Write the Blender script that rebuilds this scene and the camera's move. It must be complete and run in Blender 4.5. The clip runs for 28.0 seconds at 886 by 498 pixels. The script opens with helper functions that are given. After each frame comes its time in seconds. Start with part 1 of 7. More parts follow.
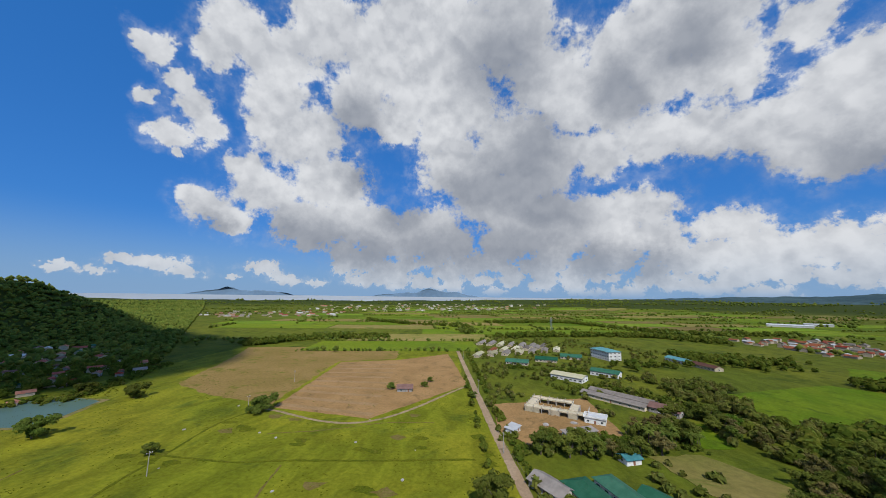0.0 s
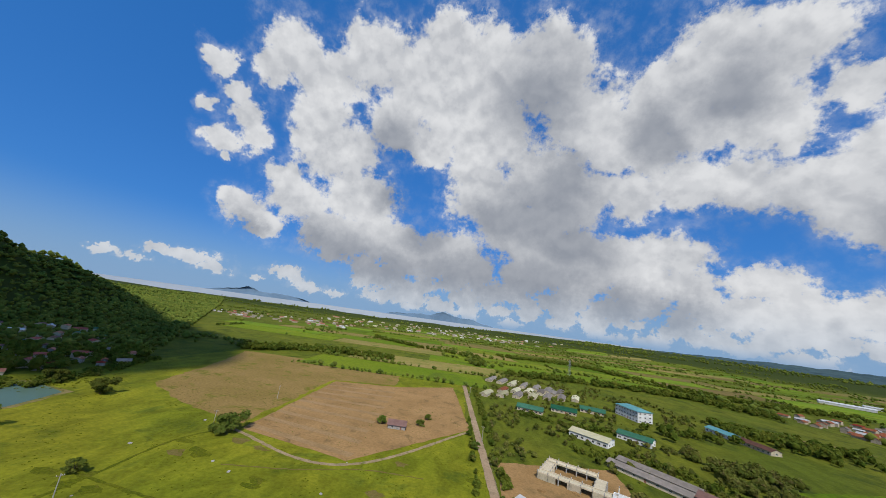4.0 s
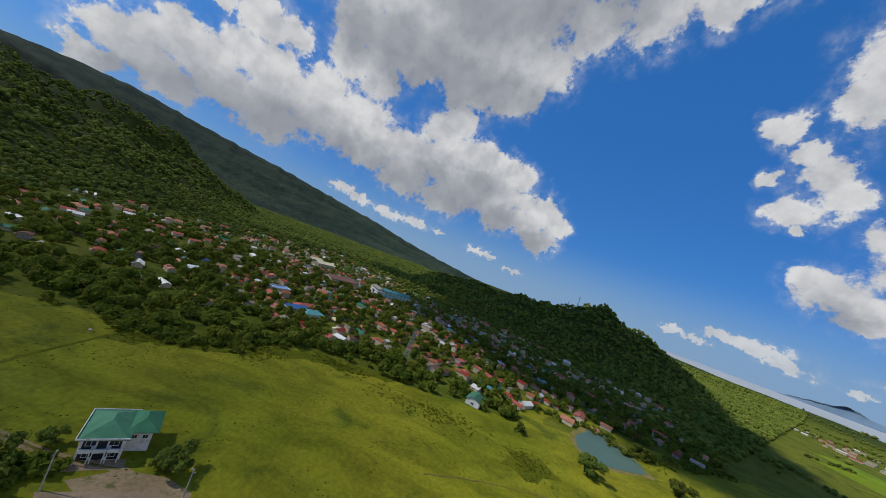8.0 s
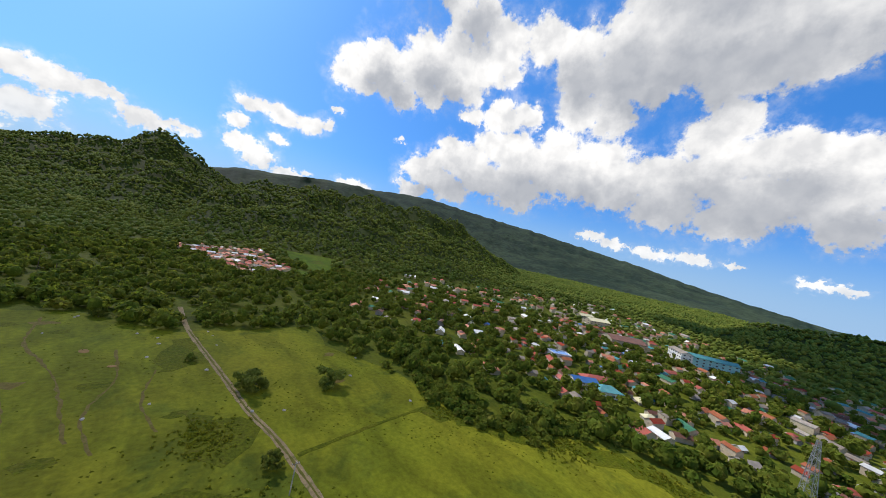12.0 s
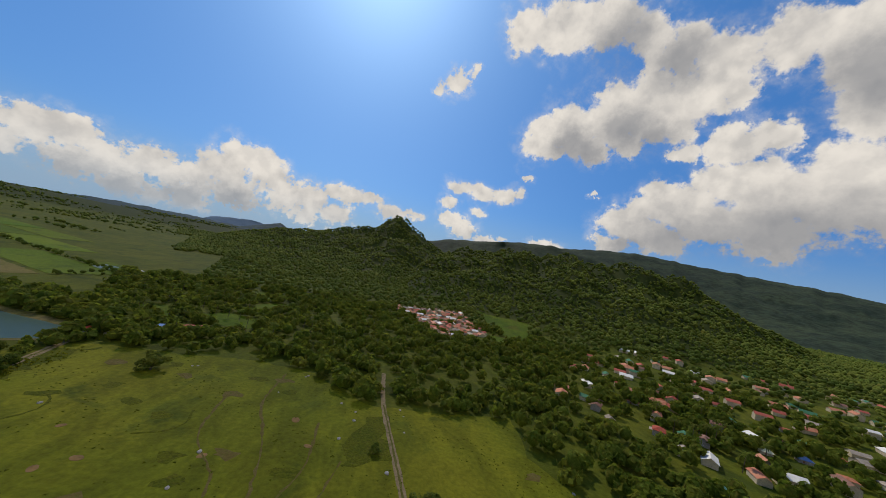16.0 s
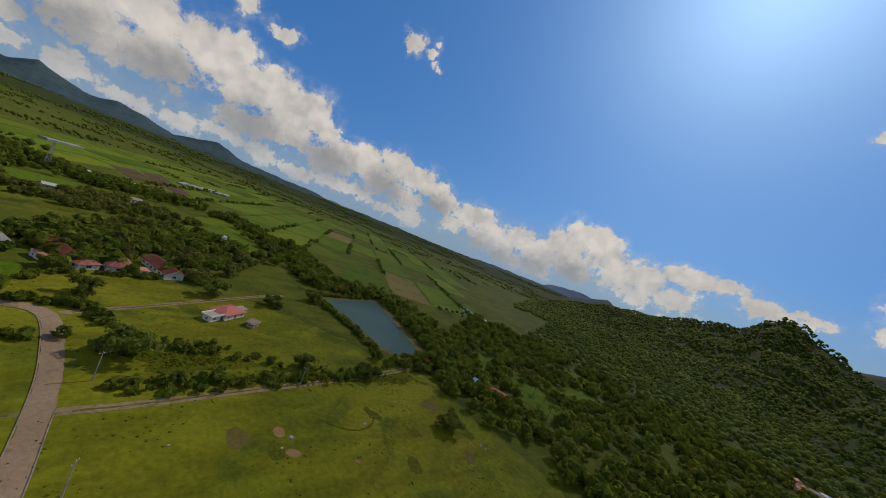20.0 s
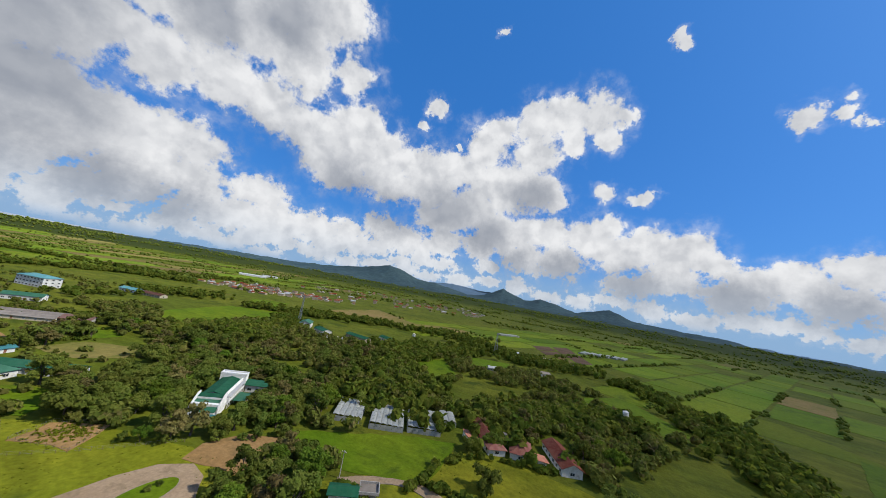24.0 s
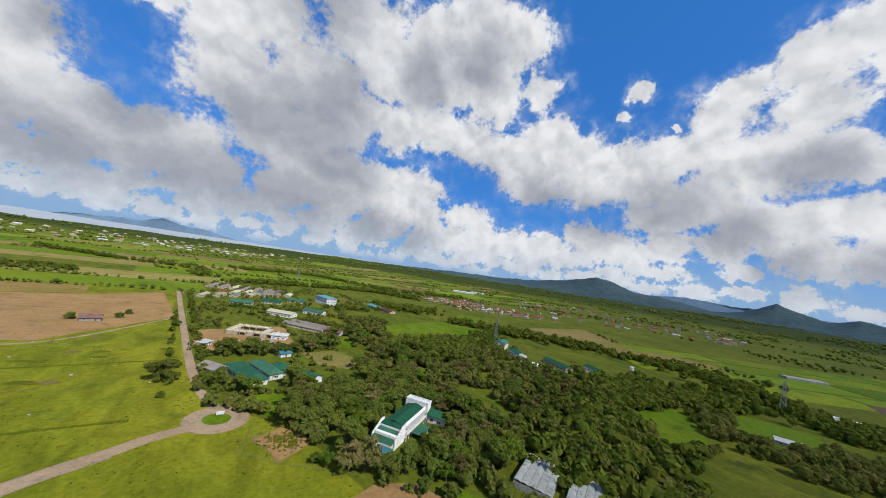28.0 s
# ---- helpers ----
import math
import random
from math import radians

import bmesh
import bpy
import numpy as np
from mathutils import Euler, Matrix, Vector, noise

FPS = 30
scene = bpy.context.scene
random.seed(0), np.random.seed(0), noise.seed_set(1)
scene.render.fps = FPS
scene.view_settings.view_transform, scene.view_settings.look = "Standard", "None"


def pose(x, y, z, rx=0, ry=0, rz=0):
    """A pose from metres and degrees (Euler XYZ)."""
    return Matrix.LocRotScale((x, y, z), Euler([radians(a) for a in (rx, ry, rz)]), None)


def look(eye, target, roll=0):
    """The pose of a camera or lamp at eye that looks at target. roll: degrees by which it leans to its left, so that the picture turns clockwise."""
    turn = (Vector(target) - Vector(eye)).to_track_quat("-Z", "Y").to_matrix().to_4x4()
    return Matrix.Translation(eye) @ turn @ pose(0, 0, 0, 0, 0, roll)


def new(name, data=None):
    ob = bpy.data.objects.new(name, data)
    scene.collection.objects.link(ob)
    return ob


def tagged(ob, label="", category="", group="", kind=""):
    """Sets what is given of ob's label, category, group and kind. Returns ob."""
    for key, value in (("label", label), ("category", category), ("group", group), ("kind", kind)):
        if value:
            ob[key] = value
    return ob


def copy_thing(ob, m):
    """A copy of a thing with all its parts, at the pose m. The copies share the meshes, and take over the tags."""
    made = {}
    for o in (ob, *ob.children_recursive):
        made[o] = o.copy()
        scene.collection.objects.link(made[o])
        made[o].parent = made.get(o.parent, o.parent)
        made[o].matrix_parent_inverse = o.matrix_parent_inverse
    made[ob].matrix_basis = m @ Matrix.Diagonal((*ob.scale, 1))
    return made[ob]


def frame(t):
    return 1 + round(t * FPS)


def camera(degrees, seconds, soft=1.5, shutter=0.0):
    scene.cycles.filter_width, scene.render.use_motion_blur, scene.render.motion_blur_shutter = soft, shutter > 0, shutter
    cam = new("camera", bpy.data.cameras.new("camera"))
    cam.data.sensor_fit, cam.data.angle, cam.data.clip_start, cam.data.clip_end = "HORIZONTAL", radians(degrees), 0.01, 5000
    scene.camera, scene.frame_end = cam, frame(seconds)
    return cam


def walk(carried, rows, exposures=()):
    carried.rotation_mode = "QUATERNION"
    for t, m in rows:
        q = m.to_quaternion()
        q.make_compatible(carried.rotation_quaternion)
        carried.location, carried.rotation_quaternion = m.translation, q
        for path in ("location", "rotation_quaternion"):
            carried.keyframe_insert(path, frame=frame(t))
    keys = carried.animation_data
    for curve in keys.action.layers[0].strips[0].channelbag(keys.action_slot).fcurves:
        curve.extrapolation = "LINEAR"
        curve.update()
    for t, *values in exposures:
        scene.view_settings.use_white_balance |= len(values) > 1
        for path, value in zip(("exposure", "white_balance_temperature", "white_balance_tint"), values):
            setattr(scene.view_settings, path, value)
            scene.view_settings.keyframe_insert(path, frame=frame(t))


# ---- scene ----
cam = camera(108.0, 28.0, soft=0.25)
PATH = [
    (0, (-0.00, 0.00, 77.00), (-2.42, 19.64, 79.93), 0.66),
    (0.5, (0.02, 3.91, 77.05), (-2.24, 23.53, 80.25), 0.09),
    (1, (-0.01, 7.72, 77.04), (-2.22, 27.34, 80.22), -0.60),
    (1.5, (-0.22, 11.61, 77.11), (-2.36, 31.26, 80.11), -0.89),
    (2, (-0.40, 15.55, 77.17), (-2.30, 35.22, 80.25), -0.45),
    (2.5, (-0.51, 19.53, 77.13), (-3.04, 39.05, 80.69), 0.44),
    (4.5, (-1.86, 34.38, 78.51), (-7.78, 52.84, 83.41), 15.31),
    (5, (-5.19, 38.36, 79.28), (-15.31, 54.60, 85.10), 25.19),
    (5.5, (-9.18, 41.98, 80.02), (-23.25, 54.97, 85.79), 29.76),
    (6, (-13.98, 44.68, 80.95), (-30.95, 53.73, 86.42), 32.32),
    (6.5, (-19.49, 46.34, 81.97), (-37.93, 51.76, 87.53), 29.86),
    (7, (-25.30, 47.09, 83.15), (-44.54, 49.21, 88.18), 27.79),
    (7.5, (-30.78, 46.47, 84.33), (-50.48, 46.55, 87.79), 23.44),
    (8, (-36.01, 44.82, 85.05), (-55.93, 43.38, 86.05), 20.50),
    (8.5, (-41.32, 42.72, 85.07), (-60.98, 39.19, 84.21), 17.76),
    (9, (-46.36, 40.06, 84.45), (-65.40, 34.13, 82.89), 16.84),
    (9.5, (-51.35, 36.76, 83.44), (-69.51, 28.64, 81.31), 15.19),
    (10, (-56.09, 32.79, 82.33), (-73.21, 22.78, 79.74), 13.26),
    (10.5, (-60.69, 28.27, 81.31), (-76.69, 16.46, 79.20), 13.57),
    (11, (-65.05, 23.13, 80.48), (-80.09, 10.02, 79.15), 12.87),
    (11.5, (-68.86, 17.37, 79.77), (-83.21, 3.46, 78.98), 12.69),
    (12, (-72.39, 11.14, 79.24), (-85.85, -3.65, 79.00), 12.31),
    (12.5, (-75.57, 4.58, 78.86), (-88.06, -11.04, 79.18), 11.79),
    (14.5, (-86.97, -17.14, 79.12), (-94.34, -35.71, 80.00), 9.89),
    (15, (-88.19, -23.85, 79.17), (-93.94, -42.96, 80.48), 9.53),
    (15.5, (-89.19, -30.81, 79.21), (-93.50, -50.30, 80.51), 9.81),
    (16, (-89.70, -37.85, 79.40), (-92.34, -57.65, 80.43), 11.05),
    (16.5, (-89.74, -44.62, 79.80), (-90.29, -64.60, 80.43), 12.96),
    (17, (-89.27, -51.60, 80.27), (-87.30, -71.50, 80.70), 11.90),
    (17.5, (-87.95, -58.83, 80.84), (-84.12, -78.46, 81.01), 12.45),
    (18, (-85.72, -66.21, 81.09), (-80.30, -85.46, 80.98), 12.86),
    (18.5, (-82.81, -73.44, 81.13), (-75.48, -92.04, 80.83), 12.86),
    (19, (-78.88, -80.42, 81.03), (-69.57, -98.11, 80.61), 17.74),
    (19.5, (-74.35, -87.13, 80.60), (-62.73, -103.40, 80.35), 20.98),
    (20, (-69.06, -93.37, 80.07), (-54.30, -106.86, 79.89), 21.92),
    (20.5, (-63.17, -98.85, 79.71), (-45.83, -108.80, 79.98), 21.79),
    (21, (-57.19, -103.52, 79.75), (-38.43, -110.42, 80.49), 18.51),
    (21.5, (-51.03, -107.53, 79.93), (-31.52, -111.89, 80.43), 18.14),
    (23.5, (-17.65, -111.03, 75.31), (1.24, -104.83, 77.43), 15.41),
    (24, (-11.10, -110.62, 75.83), (7.06, -102.64, 78.41), 10.30),
    (24.5, (-5.22, -110.07, 76.56), (12.13, -100.34, 78.63), 9.13),
    (25, (0.25, -109.34, 77.56), (16.83, -98.24, 78.91), 9.27),
    (25.5, (5.37, -108.28, 78.56), (21.27, -96.19, 79.73), 9.38),
    (26, (10.43, -106.72, 79.54), (25.52, -93.68, 81.03), 9.16),
    (26.5, (15.61, -104.52, 80.26), (29.76, -90.51, 82.18), 8.91),
    (27, (20.35, -101.50, 80.76), (33.67, -86.72, 82.82), 9.18),
    (27.5, (24.95, -98.03, 81.23), (36.77, -81.98, 82.95), 8.76),
    (28, (29.01, -94.36, 81.67), (39.44, -77.36, 83.05), 8.75),
]
walk(cam, [(t, look(eye, target, roll)) for t, eye, target, roll in PATH], exposures=[(0, -0.40, 6050, 10), (4, -0.38, 6150, 10), (6, -0.60, 6200, 10), (7, -0.62, 6150, 10), (9, -0.24, 6300, 10), (10, -0.02, 6350, 10), (11, 0.14, 6400, 10), (12, 0.20, 6450, 10), (14, -0.06, 6700, 10), (15, -0.26, 6850, 10), (17, -0.40, 7100, 11), (19.5, -0.62, 7050, 11), (21.5, -0.50, 6550, 10), (24, -0.17, 6200, 10), (28, -0.2, 6150, 10)])

# ---------------------------------------------------------------- light
SUN_AZ, SUN_EL = 167.0, 46.0
sun_data = bpy.data.lights.new("sun", "SUN")
sun_data.energy, sun_data.angle, sun_data.color = 4.4, radians(0.55), (1.0, 0.93, 0.80)
sun = new("sun", sun_data)
_d = Vector((math.sin(radians(SUN_AZ)) * math.cos(radians(SUN_EL)), math.cos(radians(SUN_AZ)) * math.cos(radians(SUN_EL)), math.sin(radians(SUN_EL))))
sun.matrix_world = look(_d * 900, (0, 0, 0))

# cumulus round the sky, heap by heap: azimuth clockwise from +y, elevation, radius, all in degrees
CLOUDS_NORTH_A = [
    (-42.7, 36.7, 4.1), (-45.5, 33.0, 2.6), (-39.7, 34.2, 3.2), (-44.0, 12.7, 3.1), (-40.8, 11.1, 2.7), (-45.4, 13.7, 1.8), (-29.6, 40.2, 5.2), (-34.7, 35.5, 3.7),
    (-36.9, 29.8, 4.6), (-38.1, 25.6, 2.3), (-39.2, 18.8, 3.1), (-37.4, 15.7, 4.1), (-32.3, 25.1, 5.9), (-27.5, 18.7, 5.9), (-31.5, 11.9, 4.4), (-24.4, 12.4, 5.2),
    (-23.2, 32.3, 4.7), (-21.4, 38.7, 6.5), (-15.0, 43.5, 5.3), (-12.7, 34.8, 6.1), (-15.9, 29.2, 3.6), (-19.7, 12.6, 4.4), (-14.7, 10.3, 5.0), (-6.0, 41.0, 7.3),
    (-4.0, 33.2, 6.2), (-7.4, 28.1, 4.7), (-3.3, 21.5, 6.8), (-9.6, 11.8, 5.5), (-5.6, 8.7, 4.0), (5.2, 41.7, 6.9), (12.0, 34.9, 6.5), (5.3, 26.5, 5.9),
]
CLOUDS_NORTH_B = [
    (10.1, 22.4, 6.3), (2.8, 16.4, 6.3), (10.5, 12.9, 6.5), (3.5, 9.0, 3.9), (13.0, 8.4, 3.5), (-29.7, 9.3, 2.7), (-24.3, 7.6, 2.1), (-52.0, 31.1, 1.7),
    (-51.9, 25.2, 1.2), (-49.0, 28.3, 1.5), (-46.8, 25.5, 2.4), (-49.4, 21.1, 1.9), (-45.2, 23.0, 2.1), (-48.0, 19.1, 0.9), (-56.9, 3.0, 0.6), (-54.3, 2.7, 0.6),
    (-52.1, 4.3, 0.9), (-48.4, 4.1, 1.4), (-45.9, 2.9, 1.0), (-35.9, 3.8, 1.3), (-32.7, 2.4, 1.0), (-28.5, 2.1, 0.7), (-15.6, 2.3, 1.4), (-10.7, 2.8, 1.7),
    (-6.7, 1.5, 1.0), (-40.2, 2.5, 0.5), (-58.1, 3.1, 0.4), (5.2, 3.5, 1.7), (10.9, 3.8, 1.9), (2.2, 1.1, 1.0),
]
SHADES_NORTH_A = [
    (-27.9, 8.4, 4.1), (-19.6, 7.7, 3.9), (-10.7, 8.3, 4.0), (-1.5, 9.1, 5.0), (7.4, 8.3, 4.8), (6.0, 20.0, 5.7), (11.5, 14.8, 4.2), (-1.3, 18.5, 3.9),
    (9.3, 25.2, 3.6), (-20.8, 20.2, 2.8), (-33.1, 10.0, 2.6), (3.8, 37.5, 4.9), (-42.8, 10.0, 1.5), (-14.7, 13.7, 3.0), (-23.1, 29.0, 3.1),
]
CLOUDS_EAST_A = [
    (14.3, 9.9, 4.1), (20.2, 13.3, 4.6), (24.6, 13.5, 4.4), (21.2, 8.0, 4.0), (26.4, 9.2, 4.2), (16.7, 5.1, 2.4), (28.7, 6.7, 3.2), (18.1, 31.2, 5.0),
    (24.6, 35.5, 5.4), (32.2, 38.2, 6.2), (39.9, 37.5, 4.4), (29.6, 31.6, 4.6), (36.0, 31.4, 4.7), (22.4, 28.8, 3.7), (16.2, 24.2, 2.5), (20.2, 22.2, 3.5),
    (27.4, 23.4, 4.3), (33.5, 23.1, 3.9), (38.7, 28.6, 3.1), (44.6, 31.1, 2.8), (40.1, 21.6, 4.6), (47.1, 23.6, 4.3), (51.7, 21.3, 4.7), (45.0, 17.6, 4.7),
    (59.7, 21.0, 4.2), (55.4, 16.9, 4.4), (62.1, 17.5, 4.7), (67.2, 21.3, 3.9), (71.1, 25.5, 3.6), (73.2, 28.5, 2.7), (75.0, 18.8, 4.4), (70.5, 15.2, 4.4),
]
CLOUDS_EAST_B = [
    (64.6, 12.5, 3.3), (66.0, 8.4, 3.1), (72.7, 9.1, 3.0), (35.0, 9.9, 3.5), (38.6, 6.6, 3.6), (44.7, 6.5, 3.6), (49.7, 7.3, 2.2), (54.5, 9.0, 3.1),
    (59.6, 7.6, 3.4), (62.7, 5.1, 2.1), (66.4, 4.7, 1.4), (74.6, 5.7, 1.8), (27.6, 2.6, 1.9), (22.5, 0.8, 1.4), (32.5, 1.5, 1.5), (60.8, 30.5, 1.5),
    (58.8, 27.4, 1.0), (65.8, 25.2, 0.8), (17.5, 0.8, 1.2), (24.6, -0.8, 1.3), (37.5, 0.8, 1.4), (70.2, 42.2, 0.6),
]
SHADES_EAST_A = [
    (18.2, 5.9, 3.0), (25.3, 5.1, 2.8), (23.8, 30.8, 3.2), (33.2, 34.0, 3.3), (34.8, 16.8, 3.4), (56.1, 12.1, 3.4), (65.4, 14.0, 3.6), (72.6, 10.9, 2.9),
    (47.5, 15.0, 3.0),
]
CLOUDS_SOUTHEAST_A = [
    (79.2, 30.3, 3.4), (84.9, 31.2, 3.6), (90.0, 31.5, 3.2), (93.4, 31.1, 1.6), (80.3, 25.3, 3.7), (77.4, 20.5, 4.6), (81.8, 19.0, 3.5), (84.9, 18.5, 1.8),
    (86.3, 27.8, 2.1), (91.5, 28.1, 1.7), (76.2, 11.0, 3.9), (80.1, 12.7, 3.2), (80.7, 8.2, 3.3), (84.9, 12.8, 3.3), (86.4, 8.4, 3.4), (90.0, 12.8, 3.4),
    (92.4, 14.7, 2.5), (94.9, 10.5, 3.5), (99.7, 12.1, 3.5), (103.2, 11.2, 3.9), (106.7, 10.2, 2.2), (102.2, 7.7, 3.6), (96.5, 5.8, 2.6), (110.5, 8.2, 2.5),
    (109.2, 5.8, 3.4), (114.5, 8.4, 3.1), (119.9, 10.0, 2.5), (118.1, 6.5, 3.2), (123.9, 9.2, 2.8), (127.6, 8.3, 2.3), (123.3, 5.1, 2.3), (129.7, 7.0, 2.2),
]
CLOUDS_SOUTHEAST_B = [
    (134.5, 6.7, 2.5), (132.1, 4.1, 1.8), (114.9, 27.7, 1.4), (118.4, 27.5, 1.1), (119.8, 26.1, 0.6), (92.1, 19.9, 1.7), (97.6, 19.4, 1.2), (100.8, 39.3, 0.9),
]
SHADES_SOUTHEAST_A = [
    (78.5, 6.3, 2.5), (87.0, 6.6, 2.7), (97.6, 5.7, 2.8), (108.2, 5.5, 2.8), (118.5, 5.1, 2.4), (128.4, 5.7, 1.9), (80.1, 18.3, 2.6),
]
CLOUDS_SOUTH_A = [
    (137.1, 6.9, 2.3), (138.3, 3.7, 2.5), (141.6, 4.9, 2.9), (144.6, 6.0, 2.6), (142.0, 2.6, 2.2), (146.2, 4.9, 2.4), (148.9, 5.8, 2.2), (151.5, 7.6, 3.0),
    (154.2, 10.3, 2.7), (156.8, 10.2, 2.6), (158.2, 7.9, 2.9), (153.8, 4.7, 3.1), (160.5, 5.7, 2.9), (164.0, 6.7, 2.8), (163.7, 3.7, 2.1), (168.3, 4.9, 2.3),
    (170.4, 8.4, 2.1), (167.4, 8.6, 1.7), (173.3, 9.0, 1.2), (148.8, 2.7, 2.4), (144.8, 1.9, 1.9), (177.2, 7.6, 1.8), (-179.2, 7.7, 1.2), (-172.8, 11.3, 1.3),
    (-171.4, 14.1, 1.6), (-167.3, 13.8, 1.9), (-163.5, 14.0, 1.8), (-161.3, 14.8, 0.9), (-159.9, 16.9, 0.8), (-172.1, 8.4, 1.8), (-169.7, 6.9, 1.8), (-167.5, 10.4, 0.9),
]
CLOUDS_SOUTH_B = [
    (-165.1, 5.9, 1.1), (-155.5, 6.9, 1.2), (-162.8, 6.6, 0.5), (-148.7, 15.5, 0.6), (-175.1, 30.4, 1.8), (-177.8, 28.9, 1.1), (-172.9, 32.3, 1.0), (-158.5, 24.8, 2.3),
    (-155.2, 25.4, 3.5), (-151.2, 26.3, 3.5), (-146.8, 27.0, 3.6), (-142.5, 26.1, 3.4), (-138.8, 25.8, 2.5), (-150.4, 22.5, 2.3), (-156.1, 21.9, 1.6), (-145.3, 22.9, 1.8),
    (-142.3, 31.4, 1.2), (-139.2, 31.0, 1.5), (-165.0, 38.2, 2.6), (-160.1, 37.6, 2.6), (-157.0, 38.8, 3.7), (-150.5, 39.0, 3.4), (-144.4, 37.6, 3.2), (-138.9, 35.6, 2.6),
    (-145.6, 8.7, 2.0), (-144.1, 12.3, 2.9), (-141.2, 11.0, 3.2), (-140.6, 15.0, 2.7), (-138.4, 16.7, 2.2), (-138.5, 9.8, 2.8),
]
SHADES_SOUTH_A = [
    (137.1, 1.7, 2.2), (142.3, 1.5, 2.1), (148.1, 2.5, 1.9), (154.2, 3.0, 2.1), (-142.7, 8.3, 2.2), (-148.3, 36.4, 2.8), (-139.8, 34.0, 2.5), (-151.2, 22.4, 1.9),
    (-142.1, 23.6, 2.0),
]
CLOUDS_WEST_A = [
    (-139.6, 17.2, 2.2), (-137.3, 14.9, 3.8), (-132.8, 18.1, 3.0), (-129.3, 19.3, 3.0), (-133.3, 12.9, 4.0), (-126.5, 16.0, 4.4), (-121.7, 19.9, 2.9), (-120.3, 15.1, 4.5),
    (-115.2, 18.2, 4.1), (-113.0, 14.2, 4.2), (-108.6, 16.2, 4.1), (-105.5, 12.3, 4.2), (-100.9, 21.8, 3.4), (-99.1, 24.4, 2.5), (-101.1, 16.8, 4.5), (-95.7, 19.3, 3.7),
    (-91.6, 19.9, 3.2), (-87.4, 18.8, 3.1), (-85.2, 19.0, 2.3), (-94.9, 14.4, 4.2), (-89.4, 15.3, 3.9), (-84.1, 15.3, 2.7), (-87.4, 11.5, 3.1), (-82.2, 11.6, 2.9),
    (-79.7, 14.4, 2.7), (-76.5, 12.9, 1.8), (-79.0, 9.8, 2.4), (-97.5, 11.2, 3.5), (-127.2, 11.3, 3.5), (-139.6, 9.8, 2.3), (-133.9, 22.4, 2.0), (-130.4, 23.0, 1.2),
]
CLOUDS_WEST_B = [
    (-115.9, 23.4, 1.1), (-113.8, 6.4, 1.0), (-110.5, 5.7, 1.0), (-105.4, 5.5, 1.3), (-100.6, 5.8, 1.0), (-95.8, 5.5, 0.6), (-88.6, 4.6, 0.8), (-86.1, 4.6, 0.6),
    (-81.3, 3.4, 0.7),
]
SHADES_WEST_A = [
    (-132.5, 9.6, 4.0), (-125.4, 11.8, 4.1), (-117.2, 11.3, 3.8), (-109.2, 11.4, 3.7), (-101.3, 11.3, 3.6), (-94.2, 11.9, 3.4), (-87.2, 10.7, 2.8), (-80.9, 9.4, 2.2),
    (-137.1, 9.9, 3.4), (-112.0, 26.1, 2.8), (-103.3, 28.2, 3.3), (-95.1, 29.6, 3.1), (-87.3, 29.2, 2.5), (-100.3, 14.3, 3.1), (-92.0, 15.8, 2.4),
]
CLOUDS_SOUTHWEST_A = [
    (-158.7, 23.4, 3.2), (-154.0, 25.9, 3.6), (-148.0, 28.4, 3.6), (-142.2, 29.2, 3.7), (-136.3, 29.6, 3.4), (-132.3, 29.6, 2.1), (-147.0, 24.9, 2.1), (-153.3, 23.2, 1.8),
    (-134.3, 32.8, 3.5), (-127.9, 34.3, 3.4), (-121.9, 33.5, 3.3), (-114.8, 33.7, 4.5), (-120.6, 29.4, 3.4), (-114.9, 28.2, 3.3), (-109.2, 28.3, 3.1), (-108.8, 32.3, 4.3),
    (-102.2, 31.8, 4.0), (-97.4, 32.4, 3.7), (-93.0, 32.2, 3.4), (-97.5, 28.4, 2.1), (-89.4, 31.5, 2.7), (-91.2, 29.3, 1.7), (-139.9, 34.5, 2.6), (-143.6, 33.4, 1.6),
    (-157.3, 28.3, 0.6), (-132.4, 23.2, 2.6), (-127.6, 23.6, 2.1), (-137.3, 22.3, 1.6),
]
SHADES_SOUTHWEST_A = [
    (-154.2, 23.1, 2.2), (-146.2, 25.5, 2.3), (-120.4, 28.7, 2.9), (-113.8, 30.4, 3.6), (-105.9, 30.2, 3.6), (-99.2, 30.4, 2.9), (-93.6, 30.8, 2.6), (-109.6, 26.9, 2.2),
]
CLOUDS_OVERHEAD_A = [
    (-119.4, 24.9, 3.7), (-114.6, 24.5, 3.0), (-111.9, 30.7, 4.1), (-106.8, 32.7, 6.0), (-100.6, 36.9, 6.2), (-100.4, 28.5, 3.4), (-95.3, 31.4, 4.4), (-94.5, 39.3, 6.4),
    (-87.8, 35.3, 3.8), (-92.1, 46.4, 6.7), (-82.0, 41.4, 4.0), (-81.9, 51.1, 6.5), (-72.3, 43.5, 3.9), (-71.3, 51.4, 5.7), (-60.9, 47.6, 4.0), (-59.7, 53.8, 5.3),
    (-51.9, 48.4, 3.0), (-51.6, 56.0, 4.2), (-43.3, 55.1, 3.6), (-39.1, 56.2, 2.4), (-40.8, 50.7, 2.0), (-34.8, 53.1, 2.1), (-29.9, 50.4, 1.4), (-64.2, 43.5, 2.3),
    (-54.6, 45.7, 1.8), (-102.0, 45.5, 5.9), (-91.4, 54.1, 5.5), (-73.5, 59.2, 5.2), (-110.4, 38.4, 5.0),
]
